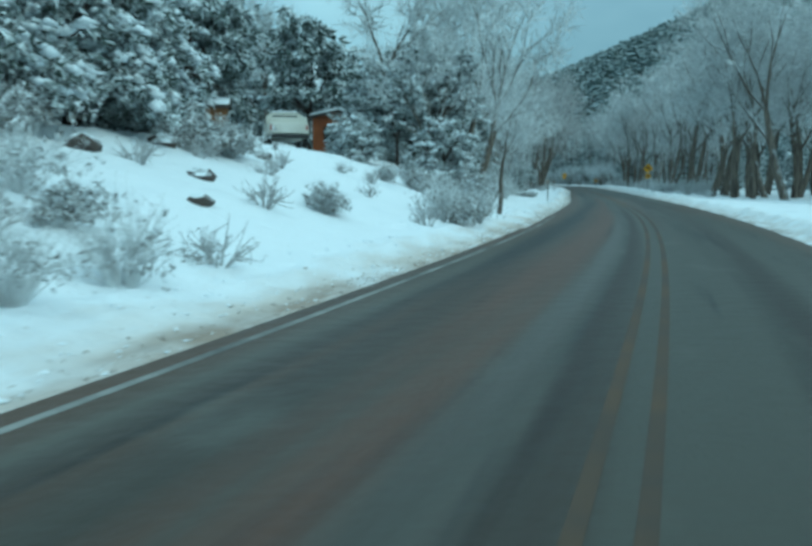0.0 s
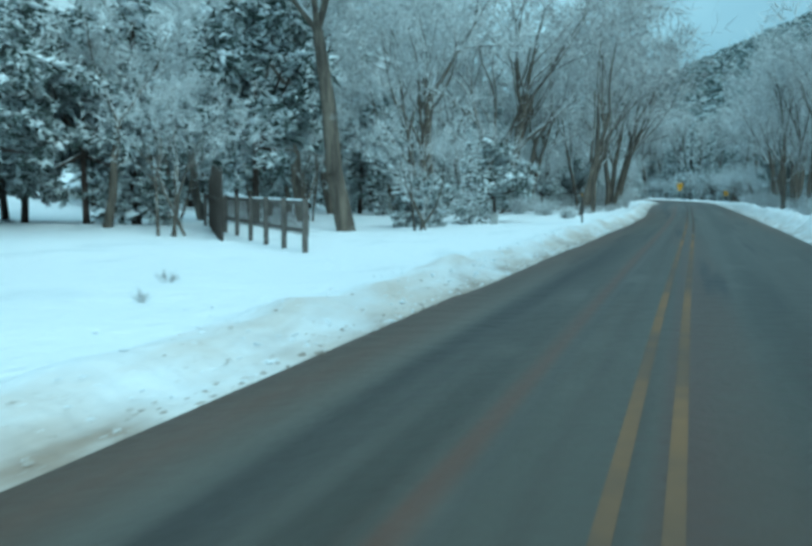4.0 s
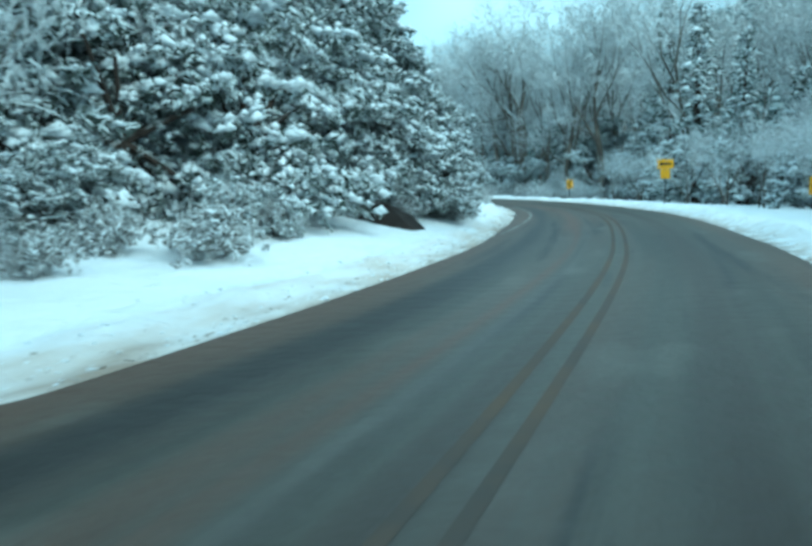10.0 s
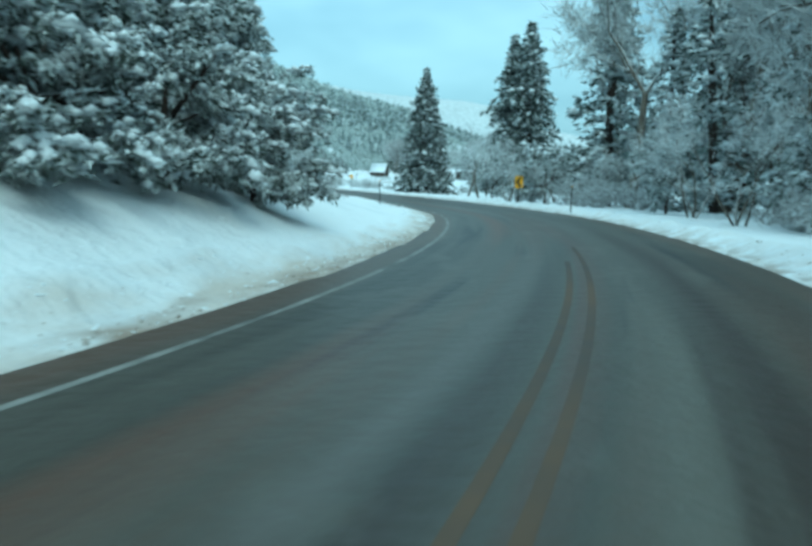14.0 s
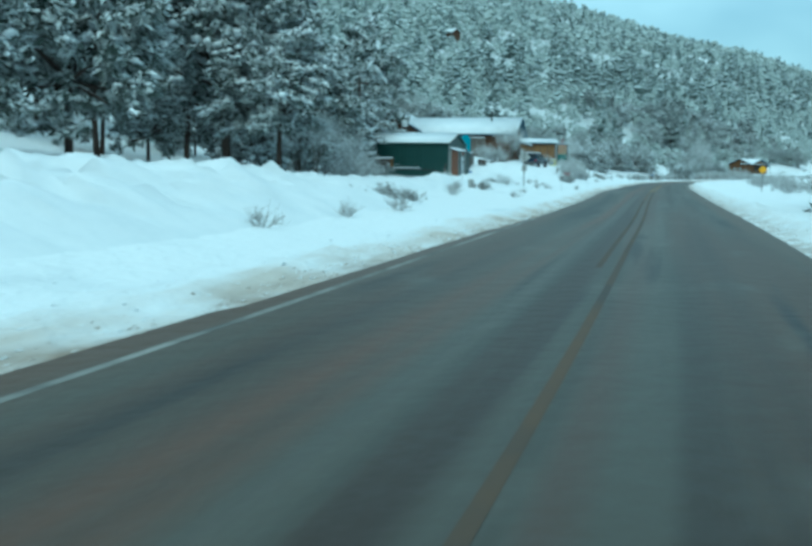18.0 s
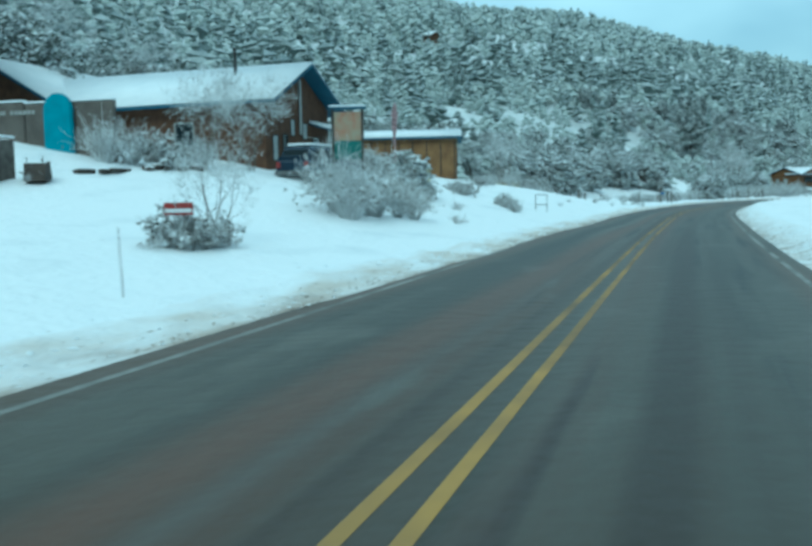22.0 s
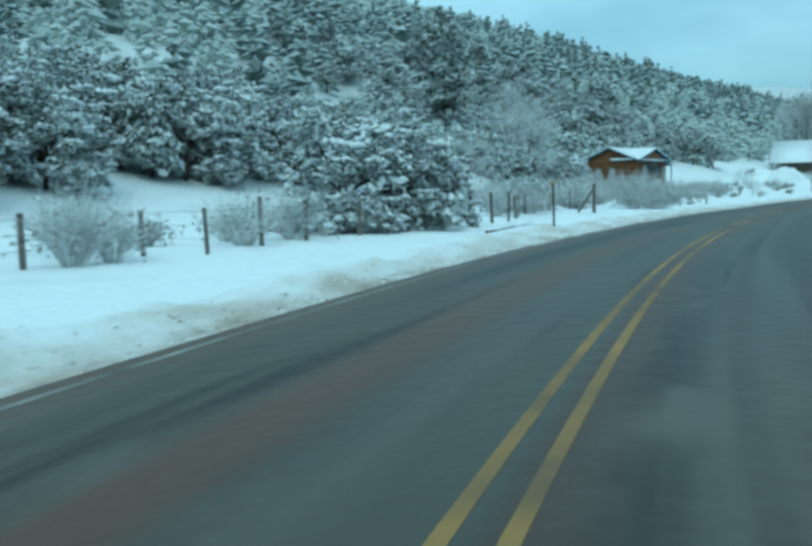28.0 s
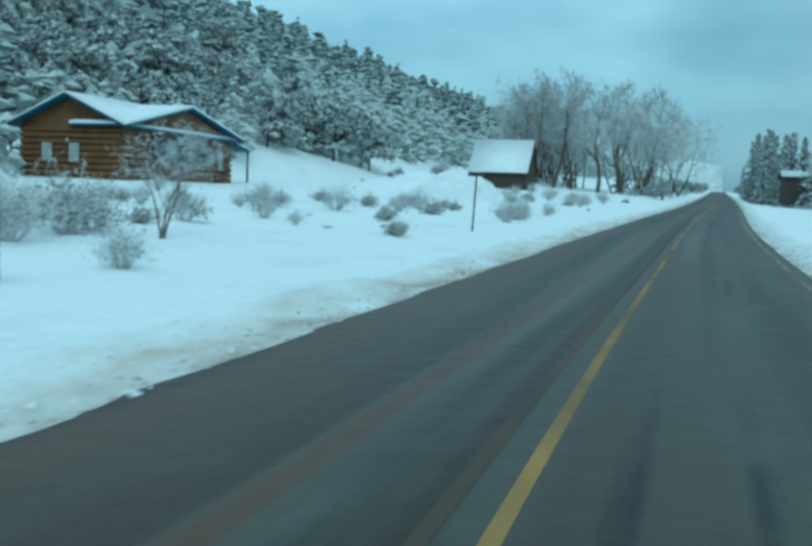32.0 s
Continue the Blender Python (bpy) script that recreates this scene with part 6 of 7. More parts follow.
grove(M, 735, 775, -36, -9, 18, 2.1, 2.8, 2.8)
grove(TH + J, 720, 800, -20, -7, 12, .5, .9, 3)
# right of the road: the river's woods
grove(B, 60, 200, 9, 30, 60, 1.2, 1.8, 2.6)
grove(C, 110, 200, 7.5, 20, 8, .6, .9, 4)
grove(F, 90, 190, 18, 44, 24, 1.0, 1.7, 3.0)
grove(TH + BR, 80, 215, 6.5, 11, 26, .4, .8, 2.2)
grove(B, 200, 320, 13, 34, 46, 1.3, 1.9, 2.4)
grove(["full0", "full1"], 222, 300, 12, 20, 10, .9, 1.5, 2.6)
grove(C, 205, 320, 13, 28, 7, 1.0, 1.4, 3.0)
grove(P + J, 205, 320, 14, 40, 10, 1.0, 1.5, 3.0)
grove(F, 205, 320, 14, 44, 40, 1.3, 2.1, 2.8)
grove(M, 205, 262, 11.5, 16, 20, .7, 1.1, 2.0)
grove(M + TH, 262, 330, 7.5, 13, 22, .5, .9, 2.0)
grove(J, 262, 330, 8.5, 16, 8, .8, 1.2, 2.6)
for k, (q, d, h, thick, lean) in enumerate([(283.0, 14.2, 25, .030, .05), (286.5, 16.0, 22, .022, -.10), (272.0, 12.6, 19, .016, .12), (232.0, 14.0, 18, .018, .15)]):
    place(tree_thing("cottonwood_tree", "huge old cottonwood with bare frosted limbs", "tree",
                     bare_meshes(h, 380 + k, 1, .16, .62, 2600, thick, None, FROST, way=(lean, 0), sway=.5), "dark cottonwoods"), q, d)
plant("spruce0", 358.5, 10.4, 1.02)
plant("spruce0", 365, 13, .85)
plant("spruce0", 393.7, 37.0, 1.9)
plant("spruce0", 398.5, 36.0, 1.8)
grove(M + B, 318, 350, 8.5, 16, 4, .45, .6, 2.4)
grove(J + F, 322, 350, 11, 20, 7, .6, .8, 2.6)
grove(F + J, 420, 620, 30, 60, 16, .5, .9, 6)
grove(BR + SG, 554, 572, -24, -10.5, 26, .7, 1.2, 1.4)
grove(BR + SG, 366, 384, -13.5, -8.5, 8, .3, .55, 1.4)
grove(F, 722, 765, 6.0, 13, 12, .9, 1.3, 2.6)
grove(J + F, 708, 740, 12, 22, 8, 1.0, 1.4, 2.6)
grove(TH + J, 800, 1000, -16, -6, 14, .6, 1.1, 4)
grove(TH + J + F, 760, 1000, 6, 20, 22, .6, 1.2, 4)
grove(TH, 380, 700, 10, 24, 16, .4, .7, 5)

# ---- far woods on the valley sides ----
def woods(name, s0, s1, d0, d1, count, lo, hi, seed, kind, material, label, tuft=11):
    """A far wood: every tree a small stack of uneven tufts."""
    g = np.random.default_rng(seed)
    s, d = g.uniform(s0, s1, count * 2), -np.exp(g.uniform(np.log(abs(d0)), np.log(abs(d1)), count * 2)) * np.sign(-d0)
    keep = (wave(s, d, 0.05, 6) + g.normal(0, 0.5, len(s)) > -0.6)
    s, d = s[keep][:count], d[keep][:count]
    k = np.clip(np.searchsorted(METRE, s), 0, len(METRE) - 1)
    o = LINE[k] + ALONG[k] * (s - METRE[k])[:, None]
    x, y = o[:, 0] + ALONG[k][:, 1] * d, o[:, 1] - ALONG[k][:, 0] * d
    z = ground(s, d) + butte(x, y) * np.clip((np.abs(d) - 90) / 130, 0, 1)
    n, h = len(s), g.uniform(lo, hi, len(s))
    c, w, sz = [], [], []
    fine = (11 / tuft) ** 0.45
    for j in range(tuft):
        a, u = g.uniform(0, 6.28, n), (j + g.random(n)) / tuft
        r = h * (0.42 * np.sin(np.pi * np.clip(u * 0.8 + 0.15, 0, 1)) if kind == "round" else 0.18 * (1.05 - u))
        c.append(np.stack([x + np.cos(a) * r * 0.75, y + np.sin(a) * r * 0.75, z + h * (0.06 + 0.88 * u)], 1))
        w.append(np.stack([np.cos(a), np.sin(a), np.zeros(n)], 1))
        sz.append(fine * h * (0.17 if kind == "round" else 0.15) * g.uniform(0.7, 1.3, n) * (1 if kind == "round" else 1.15 - 0.6 * u))
    ob = new(name, raw_mesh(name, *clumps(np.concatenate(c), np.concatenate(w), np.concatenate(sz), seed, 0.75, 0.2), material))
    return tagged(ob, label, "woods", kind="stuff")


# all but bank_pines wear the colours with distance haze mixed in
woods("slope_junipers", 470, 1000, -36, -120, 1700, 2.6, 4.8, 7, "round", FAR_JUNIPER, "frosted, haze-pale junipers on the foot of the hill", 22)
woods("slope_junipers", 380, 480, -58, -120, 480, 2.6, 4.8, 8, "round", FAR_JUNIPER, "frosted, haze-pale junipers on the foot of the hill", 22)
woods("valley_junipers", 1000, 1900, -14, -160, 1500, 3.5, 6.0, 9, "round", FAR_JUNIPER, "frosted, haze-pale junipers where the valley narrows", 10)
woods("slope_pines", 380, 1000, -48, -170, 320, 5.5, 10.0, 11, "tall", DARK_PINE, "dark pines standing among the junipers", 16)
woods("hillside_junipers", 250, 1700, -90, -300, 8000, 2.8, 5.4, 1, "round", FAR_JUNIPER, "frosted, haze-pale junipers covering the near hillside", 9)
woods("hillside_woods", 250, 1700, -240, -1200, 14000, 4.4, 8.6, 2, "round", FAR_JUNIPER, "frosted, haze-pale evergreen scrub on the far hillside", 6)
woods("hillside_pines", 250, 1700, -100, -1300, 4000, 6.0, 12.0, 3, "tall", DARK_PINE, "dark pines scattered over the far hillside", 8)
woods("valley_junipers", 760, 1500, 26, 260, 1500, 3.5, 6.5, 16, "round", FAR_JUNIPER, "frosted, haze-pale junipers on the far side of the valley", 9)
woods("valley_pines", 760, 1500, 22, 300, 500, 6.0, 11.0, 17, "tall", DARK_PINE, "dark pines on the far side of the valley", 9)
woods("ridge_pines", 150, 420, 60, 700, 3600, 9.0, 16.0, 4, "tall", FAR_NEEDLE, "frosted, haze-pale pine forest on the ridge across the river", 9)
woods("ridge_pines", 420, 820, 110, 620, 5200, 9.0, 16.0, 14, "tall", FAR_NEEDLE, "frosted, haze-pale pine forest on the ridge across the river", 8)
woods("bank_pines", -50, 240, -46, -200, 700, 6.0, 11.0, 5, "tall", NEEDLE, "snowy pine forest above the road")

# ---- signs, posts, fences and small things ----
def sign_post(name, label, category, height, group="", wood=False):
    ob = thing(name, label, category, group)
    part("post", box(-.05, .05, -.05, .05, -.4, height, .008) if wood else box(-.03, .03, -.02, .02, -.4, height, .004), GREY_WOOD if wood else DARK_STEEL, ob)
    return ob


def plate(parent, name, w, h, z, material, diamond=False, label=""):
    pts = [(0, -h / 2), (w / 2, 0), (0, h / 2), (-w / 2, 0)] if diamond else [(-w / 2, -h / 2), (w / 2, -h / 2), (w / 2, h / 2), (-w / 2, h / 2)]
    return part(name, prism([(x, z + q) for x, q in pts], -.045, -.03), material, parent, label)


def flat_mark(parent, name, pts, z, material):
    return part(name, prism([(x, z + q) for x, q in pts], -.052, -.0455), material, parent)


def chevron(s, d, turn):
    ob = sign_post("chevron_sign", "yellow chevron sign on a steel post above the snow", "road sign", 1.80, "chevron signs")
    p = plate(ob, "plate", .62, .77, 1.38, SIGN_YELLOW)
    flat_mark(p, "chevron", [(-.24, 0), (.04, .34), (.24, .34), (-.03, 0), (.24, -.34), (.04, -.34)], 1.38, BLACK)
    return place(ob, s, d, turn)


chevron(220.8, 9.2, 6)
chevron(257.0, 5.95, 14)
chevron(306.3, 4.6, 22)
bend = sign_post("bend_warning_sign", "yellow diamond bend sign with a speed plate below", "road sign", 3.0)
p = plate(bend, "diamond_plate", 1.0, 1.0, 2.55, SIGN_YELLOW, True)
flat_mark(p, "arrow", [(.16, -.25), (.16, .16), (-.08, .16), (-.08, .27), (-.3, .1), (-.08, -.07), (-.08, .04), (.05, .04), (.05, -.25)], 2.55, BLACK)
q = plate(bend, "speed_plate", .48, .48, 1.75, SIGN_YELLOW)
flat_mark(q, "bar", [(-.14, -.1), (.14, -.1), (.14, .1), (-.14, .1)], 1.75, BLACK)
place(bend, 96.5, 5.2, 6)
arrow = sign_post("arrow_sign", "yellow one-way bend arrow sign over a yellow plate", "road sign", 3.3)
p = plate(arrow, "arrow_plate", 1.30, .68, 2.84, SIGN_YELLOW)
flat_mark(p, "arrow", [(-.5, 0), (-.3, .18), (-.3, .07), (.48, .07), (.48, -.07), (-.3, -.07), (-.3, -.18)], 2.84, BLACK)
plate(arrow, "lower_plate", .76, .68, 2.14, SIGN_YELLOW)
place(arrow, 243.3, 8.55, 12)
warn = sign_post("warning_sign", "small yellow warning sign beside the far road", "road sign", 2.4)
plate(warn, "diamond_plate", .85, .85, 2.1, SIGN_YELLOW, True)
place(warn, 412, 9.9, 0)
grey = thing("grey_sign", "unpainted grey back of a diamond sign over a small plate", "road sign")
part("post", box(-.035, .035, -.025, .025, -.4, 2.65, .006), STEEL, grey)
plate(grey, "diamond_plate", .88, .88, 2.15, TRIM, True)
plate(grey, "lower_plate", .38, .44, 1.35, TRIM)
place(grey, 384.6, -9.0, 188)

MARK = sign_post("marker_post", "thin steel roadside marker post standing in the snow", "marker post", 1.35, "marker posts")
part("reflector", box(-.03, .03, -.03, -.021, 1.27, 1.34, .003), SIGN_YELLOW, MARK)
place(MARK, 62.8, -4.75)
for s, d in ((112.0, -4.6), (300.3, -5.0), (293.5, 3.9), (530.4, -4.75)):
    q = spot(s, d)
    copy_thing(MARK, pose(q.x, q.y, q.z, random.uniform(-2, 2), random.uniform(-3, 3), heading(s)))
STICK = thing("snow_stake", "thin bare stake standing in the snow", "stake", "snow stakes")
part("stake", rod((0, 0, -.2), (.03, 0, .95), .008, .006, 6), GREY_WOOD, STICK)
place(STICK, 383.8, -6.2)
for s, d in ((402.5, -5.95), (496.3, -6.3), (371.6, -10.7), (459.5, -13.2), (492, -8), (469, -12.5), (489.5, -10.5), (482, -9.6)):
    q = spot(s, d)
    copy_thing(STICK, pose(q.x, q.y, q.z, random.uniform(-3, 3), random.uniform(-3, 3), random.uniform(0, 360)))
redstake = thing("red_stake", "thin red stake standing behind the snow berm", "stake")
part("stake", rod((0, 0, -.2), (.02, 0, 1.15), .022, .02, 6), RED, redstake)
place(redstake, 380.2, -13.9)
POST = thing("wooden_post", "weathered wooden fence post in the snow", "post", "single posts")
part("post", rod((0, 0, -.4), (.02, .02, 1.0), .055, .05, 8), GREY_WOOD, POST)
part("snow_cap", rod((.02, .02, 1.002), (.02, .02, 1.04), .05, .03, 8), ROOF_SNOW, POST)
place(POST, 560.9, -6.9, up=-.32)
for s, d, k in ((568.3, -7.0, .62), (498.4, -10.6, 1.2), (501.1, -12.9, .9), (500.0, -8.6, 1.0), (500.3, -8.9, 1.15), (180.9, -7.1, .34), (25.8, -5.7, .45)):
    q = spot(s, d)
    o = copy_thing(POST, pose(q.x, q.y, q.z, random.uniform(-3, 3), random.uniform(-5, 5), random.uniform(0, 360)))
    o.scale = (1.3 if k > 1.1 else 1, 1.3 if k > 1.1 else 1, k)
cabinet = thing("utility_box", "pale green utility box standing in the snow", "utility box")
part("cabinet", box(-.2, .2, -.15, .15, -.2, .62, .03), TRIM, cabinet)
part("lid", box(-.22, .22, -.17, .17, .622, .68, .015), TRIM, cabinet)
place(cabinet, 371.7, -10.2)
cabinet.scale = (.7, .7, .7)
q = spot(108.7, -7.9)
copy_thing(cabinet, pose(q.x, q.y, q.z, 0, 0, 10))

# paling fence with tall pickets behind
pal = thing("picket_fence", "weathered picket fence with snowy rails", "fence")
for k in range(8):
    x = k * 2.0
    part("post", box(x - .06, x + .06, -.06, .06, -.4, 1.28, .01), GREY_WOOD, pal)
for z in (.45, 1.12):
    part("rail", box(0, 14.0, -.10, -.062, z, z + .1, .008), GREY_WOOD, pal)
for k in range(56):
    x = .12 + k * .245
    part("picket", box(x, x + .055, -.13, -.103, .38, 1.18 + random.uniform(-.06, .05), .005), GREY_WOOD, pal)
part("rail_snow", box(0, 14.0, -.12, -.05, 1.222, 1.27, .015), ROOF_SNOW, pal)
a, b = spot(91.3, -8.7), spot(101, -17.0)
pal.matrix_world = pose(a.x, a.y, a.z, 0, 0, math.degrees(math.atan2(b.y - a.y, b.x - a.x)))
tall = thing("stake_fence", "tall fence of rough stakes behind the pickets", "fence")
for k in range(34):
    part("stake", rod((k * .26, 0, -.3), (k * .26 + random.uniform(-.06, .06), 0, random.uniform(1.7, 2.35)), .045, .03, 6), DARK_WOOD, tall)
part("rail", rod((0, .06, 1.2), (8.7, .06, 1.25), .04, n=6), DARK_WOOD, tall)
a, b = spot(94.5, -12.8), spot(102.5, -18.0)
tall.matrix_world = pose(a.x, a.y, a.z, 0, 0, math.degrees(math.atan2(b.y - a.y, b.x - a.x)))
rack = thing("leaning_rack", "pale wooden ladder rack leaning under the trees", "rack")
for x in (0, .8):
    part("rail", rod((x, 0, -.1), (x + .35, .5, 1.5), .04, n=6), GREY_WOOD, rack)
for k in range(4):
    z = .25 + k * .33
    part("rung", rod((z * .22, z * .33, z), (.8 + z * .22, z * .33, z), .025, n=5), GREY_WOOD, rack)
place(rack, 82.0, -23.5, 20)

# pasture gate and wire fence
gate = thing("pasture_gate", "five-bar steel pasture gate between wooden posts", "gate")
for x, h in ((0, 1.95), (3.55, 1.5)):
    part("gate_post", rod((x, 0, -.5), (x, 0, h), .11, .10, 10), GREY_WOOD, gate)
leaf = part("gate_frame", box(.2, .25, -.025, .025, .2, 1.3, .008), STEEL, gate)
part("gate_stile", box(3.3, 3.35, -.025, .025, .2, 1.3, .008), STEEL, gate)
for k in range(5):
    part("bar", box(.25, 3.3, -.02, .02, .2 + k * .262, .25 + k * .262, .006), STEEL, gate)
part("upright", box(1.75, 1.8, .022, .05, .2, 1.3, .006), STEEL, gate)
for x0, x1 in ((.5, 1.5), (3.05, 2.05)):
    part("brace", rod((x0, .04, 1.25), (x1, .04, .25), .02, n=6), STEEL, gate)
a, b = spot(501.4, -8.75), spot(504.9, -8.75)
gate.matrix_world = pose(a.x, a.y, a.z, 0, 0, math.degrees(math.atan2(b.y - a.y, b.x - a.x)))
tag = thing("blue_sign", "small blue sign on a fence post", "sign")
part("plate", box(-.2, .2, -.02, .0, 1.02, 1.25, .004), BLUE_SIGN, tag)
part("stem", box(-.03, .03, .002, .04, -.3, 1.2, .005), GREY_WOOD, tag)
place(tag, 500.6, -8.35)


def wire_fence(feet, label):
    """Posts at the given metres along and across, with three wires between them."""
    fence = thing("wire_fence", label, "fence", "wire fences")
    o = spot(*feet[0])
    fence.matrix_world = pose(o.x, o.y, o.z)
    tops = [spot(a1, b1) - o for a1, b1 in feet]
    for q in tops:
        h, r = random.uniform(1.0, 1.25), random.uniform(.05, .075)
        part("post", rod(q + Vector((0, 0, -.4)), q + Vector((random.uniform(-.06, .06), random.uniform(-.06, .06), h)), r, r * .92, 7), GREY_WOOD, fence)
    for z in (.35, .65, .95):
        for a1, b1 in zip(tops, tops[1:]):
            part("wire", rod(a1 + Vector((0, 0, z)), b1 + Vector((0, 0, z)), .006, n=3), STEEL, fence)
    return fence


wire_fence([(513.7, -11.6), (516.2, -11.4), (519.2, -11.1), (519.9, -9.9), (522.2, -10.0), (524.5, -10.1), (527.0, -9.8), (529.4, -9.3), (531.6, -9.0), (534.4, -9.1), (536.1, -8.9), (538.7, -9.2), (541.2, -9.8),
            (543.3, -10.5), (545.6, -11.0), (547.9, -11.4), (550.8, -11.6), (554.0, -11.6)], "barbed wire fence on weathered wooden posts")
wire_fence([(484, -13.6), (487.5, -14.5), (491.5, -15.6), (495.5, -16.6), (499.0, -17.4), (502.4, -18.3), (503.0, -20.6), (504.2, -24.0)], "wire fence on short posts across the snow")
corner = thing("fence_brace", "wooden corner brace at the end of the fence", "fence")
part("post", rod((0, 0, -.4), (0, 0, 1.45), .09, .085, 8), GREY_WOOD, corner)
part("strut", rod((-1.7, 0, .1), (-.06, 0, 1.2), .06, n=7), GREY_WOOD, corner)
place(corner, 547.4, -8.0, 80)
q = spot(509.2, -9.4)
copy_thing(corner, pose(q.x, q.y, q.z, 0, 0, heading(509) + 260))

plough = thing("old_implement", "rusty old farm implement with a spoked iron wheel", "farm implement")
for x in (0, 1.15):
    wheel_rim = bmesh.new()
    ring = [(math.cos(a) * .5, math.sin(a) * .5) for a in np.linspace(0, 2 * math.pi, 25)]
    for (y0, z0), (y1, z1) in zip(ring, ring[1:]):
        bmesh.ops.create_cone(wheel_rim, cap_ends=True, segments=5, radius1=.03, radius2=.03, depth=.135,
                              matrix=Matrix.Translation((x, (y0 + y1) / 2, .5 + (z0 + z1) / 2)) @ Vector((0, y1 - y0, z1 - z0)).to_track_quat("Z", "Y").to_matrix().to_4x4())
    iron = part("iron_wheel", wheel_rim, DARK_STEEL, plough)
    for k in range(10):
        a = k * math.pi / 5
        part("spoke", rod((x, 0, .5), (x, .49 * math.cos(a), .5 + .49 * math.sin(a)), .012, n=5), DARK_STEEL, iron)
part("axle", rod((-.1, 0, .5), (1.25, 0, .5), .035), DARK_STEEL, plough)
part("beam", rod((.55, -1.5, .55), (.55, .9, .75), .05, n=6), DARK_STEEL, plough)
part("lever", rod((.75, .1, .55), (.95, .7, 1.45), .03, n=6), DARK_STEEL, plough)
part("seat_stem", rod((.55, .5, .7), (.55, .85, 1.15), .025, n=6), DARK_STEEL, plough)
part("seat", loft([(.70, [(.38, 1.14), (.40, 1.24), (.70, 1.24), (.72, 1.14)]), (1.02, [(.36, 1.16), (.38, 1.34), (.72, 1.34), (.74, 1.16)])]), DARK_STEEL, plough)
place(plough, 489.0, -12.4, 60)
plough.scale = (.68, .68, .68)

# round the houses
board = thing("painted_sign", "painted wooden sign board with a blue snowy cap", "sign")
for x in (-.75, .75):
    part("post", box(x - .06, x + .06, -.06, .06, -1.4, 2.1, .01), DARK_WOOD, board)
part("panel", box(-.68, .68, -.03, .03, .9, 2.0, .01), MURAL, board)
part("lower_panel", box(-.68, .68, -.03, .03, .2, .89, .01), TEAL_BOARD, board)
part("cap", box(-.95, .95, -.15, .15, 2.1, 2.18, .01), BLUE_EDGE, board)
part("cap_snow", box(-.93, .93, -.14, .14, 2.182, 2.25, .02), ROOF_SNOW, board)
place(board, 422.7, -10.7, 18, 2.7)
board.scale = (.72, 1, .95)
flag = thing("flag_pole", "tall pole with a limp pale pink flag", "flag")
part("pole", rod((0, 0, -.8), (.15, 0, 4.7), .05, .03, 8), PINK_CLOTH, flag)
g = bmesh.new()
for k in range(13):
    z = 4.75 - k * .16
    w = .015 + .13 * math.sin((k / 12) ** .6 * math.pi)
    for sx in (-1, 1):
        g.verts.new((.14 - k * .005 + sx * w, -.06 + .05 * math.sin(k * 1.7 + sx), z))
g.verts.ensure_lookup_table()
for k in range(12):
    g.faces.new((g.verts[2 * k], g.verts[2 * k + 1], g.verts[2 * k + 3], g.verts[2 * k + 2]))
bmesh.ops.solidify(g, geom=g.faces[:], thickness=.02)
part("cloth", g, PINK_CLOTH, flag)
place(flag, 431.0, -11.9, 0, 1.0)
pole = thing("utility_pole", "dark wooden utility pole beside the shed", "pole")
part("pole", rod((0, 0, -.5), (.1, 0, 7.5), .13, .09, 10), DARK_WOOD, pole)
part("crossarm", box(-.8, .9, -.06, .06, 6.9, 7.02, .01), DARK_WOOD, pole)
place(pole, 386.0, -22.4)
q = spot(668, -62)
copy_thing(pole, pose(q.x, q.y, q.z, 0, 0, 40))
dish = thing("satellite_dish", "white satellite dish with snow in its bowl", "satellite dish")
g = bmesh.new()
bmesh.ops.create_uvsphere(g, u_segments=20, v_segments=10, radius=.9)
bmesh.ops.delete(g, geom=[v for v in g.verts if v.co.z > -.45], context="VERTS")
bmesh.ops.solidify(g, geom=g.faces[:], thickness=.03)
part("bowl", g, WHITE_PAINT, dish).matrix_local = Matrix.Translation((0, 0, 3.3)) @ Matrix.Rotation(radians(-70), 4, "X")
part("mast", rod((0, .72, -.5), (0, .72, 3.2), .06), STEEL, dish)
part("feed_arm", rod((0, .6, 2.6), (0, -.35, 2.75), .035, n=6), STEEL, dish)
part("feed_horn", box(-.09, .09, -.46, -.28, 2.7, 2.98, .03), WHITE_PAINT, dish)
place(dish, 424.4, -30.0, -20)
dish.scale = (.66, .66, .66)
bin_ = thing("dark_bin", "dark refuse bin with a lid of snow", "bin", "bins")
part("bin_body", loft([(-.3, [(-.26, 0), (-.3, .5), (-.33, 1.0), (.33, 1.0), (.3, .5), (.26, 0)]), (.3, [(-.26, 0), (-.3, .5), (-.33, 1.0), (.33, 1.0), (.3, .5), (.26, 0)])]), DARK_STEEL, bin_)
part("lid_snow", box(-.36, .36, -.34, .34, 1.002, 1.12, .04), ROOF_SNOW, bin_)
place(bin_, 406.4, -19.7, 12, .95)
q = spot(403.5, -18.6)
copy_thing(bin_, pose(q.x, q.y, q.z, 0, 0, 80))
redsign = thing("red_lawn_sign", "small red and white sign on legs above a bush", "sign")
part("panel", box(-.45, .45, -.02, .02, .75, 1.0, .005), RED, redsign)
part("strip", box(-.42, .42, -.028, -.0205, .80, .88, .0), WHITE_PAINT, redsign)
for x in (-.4, .4):
    part("leg", box(x - .02, x + .02, .022, .05, -.3, .98, .003), STEEL, redsign)
place(redsign, 407.8, -8.4, 15, .45)
redsign.scale = (.65, 1, 1)
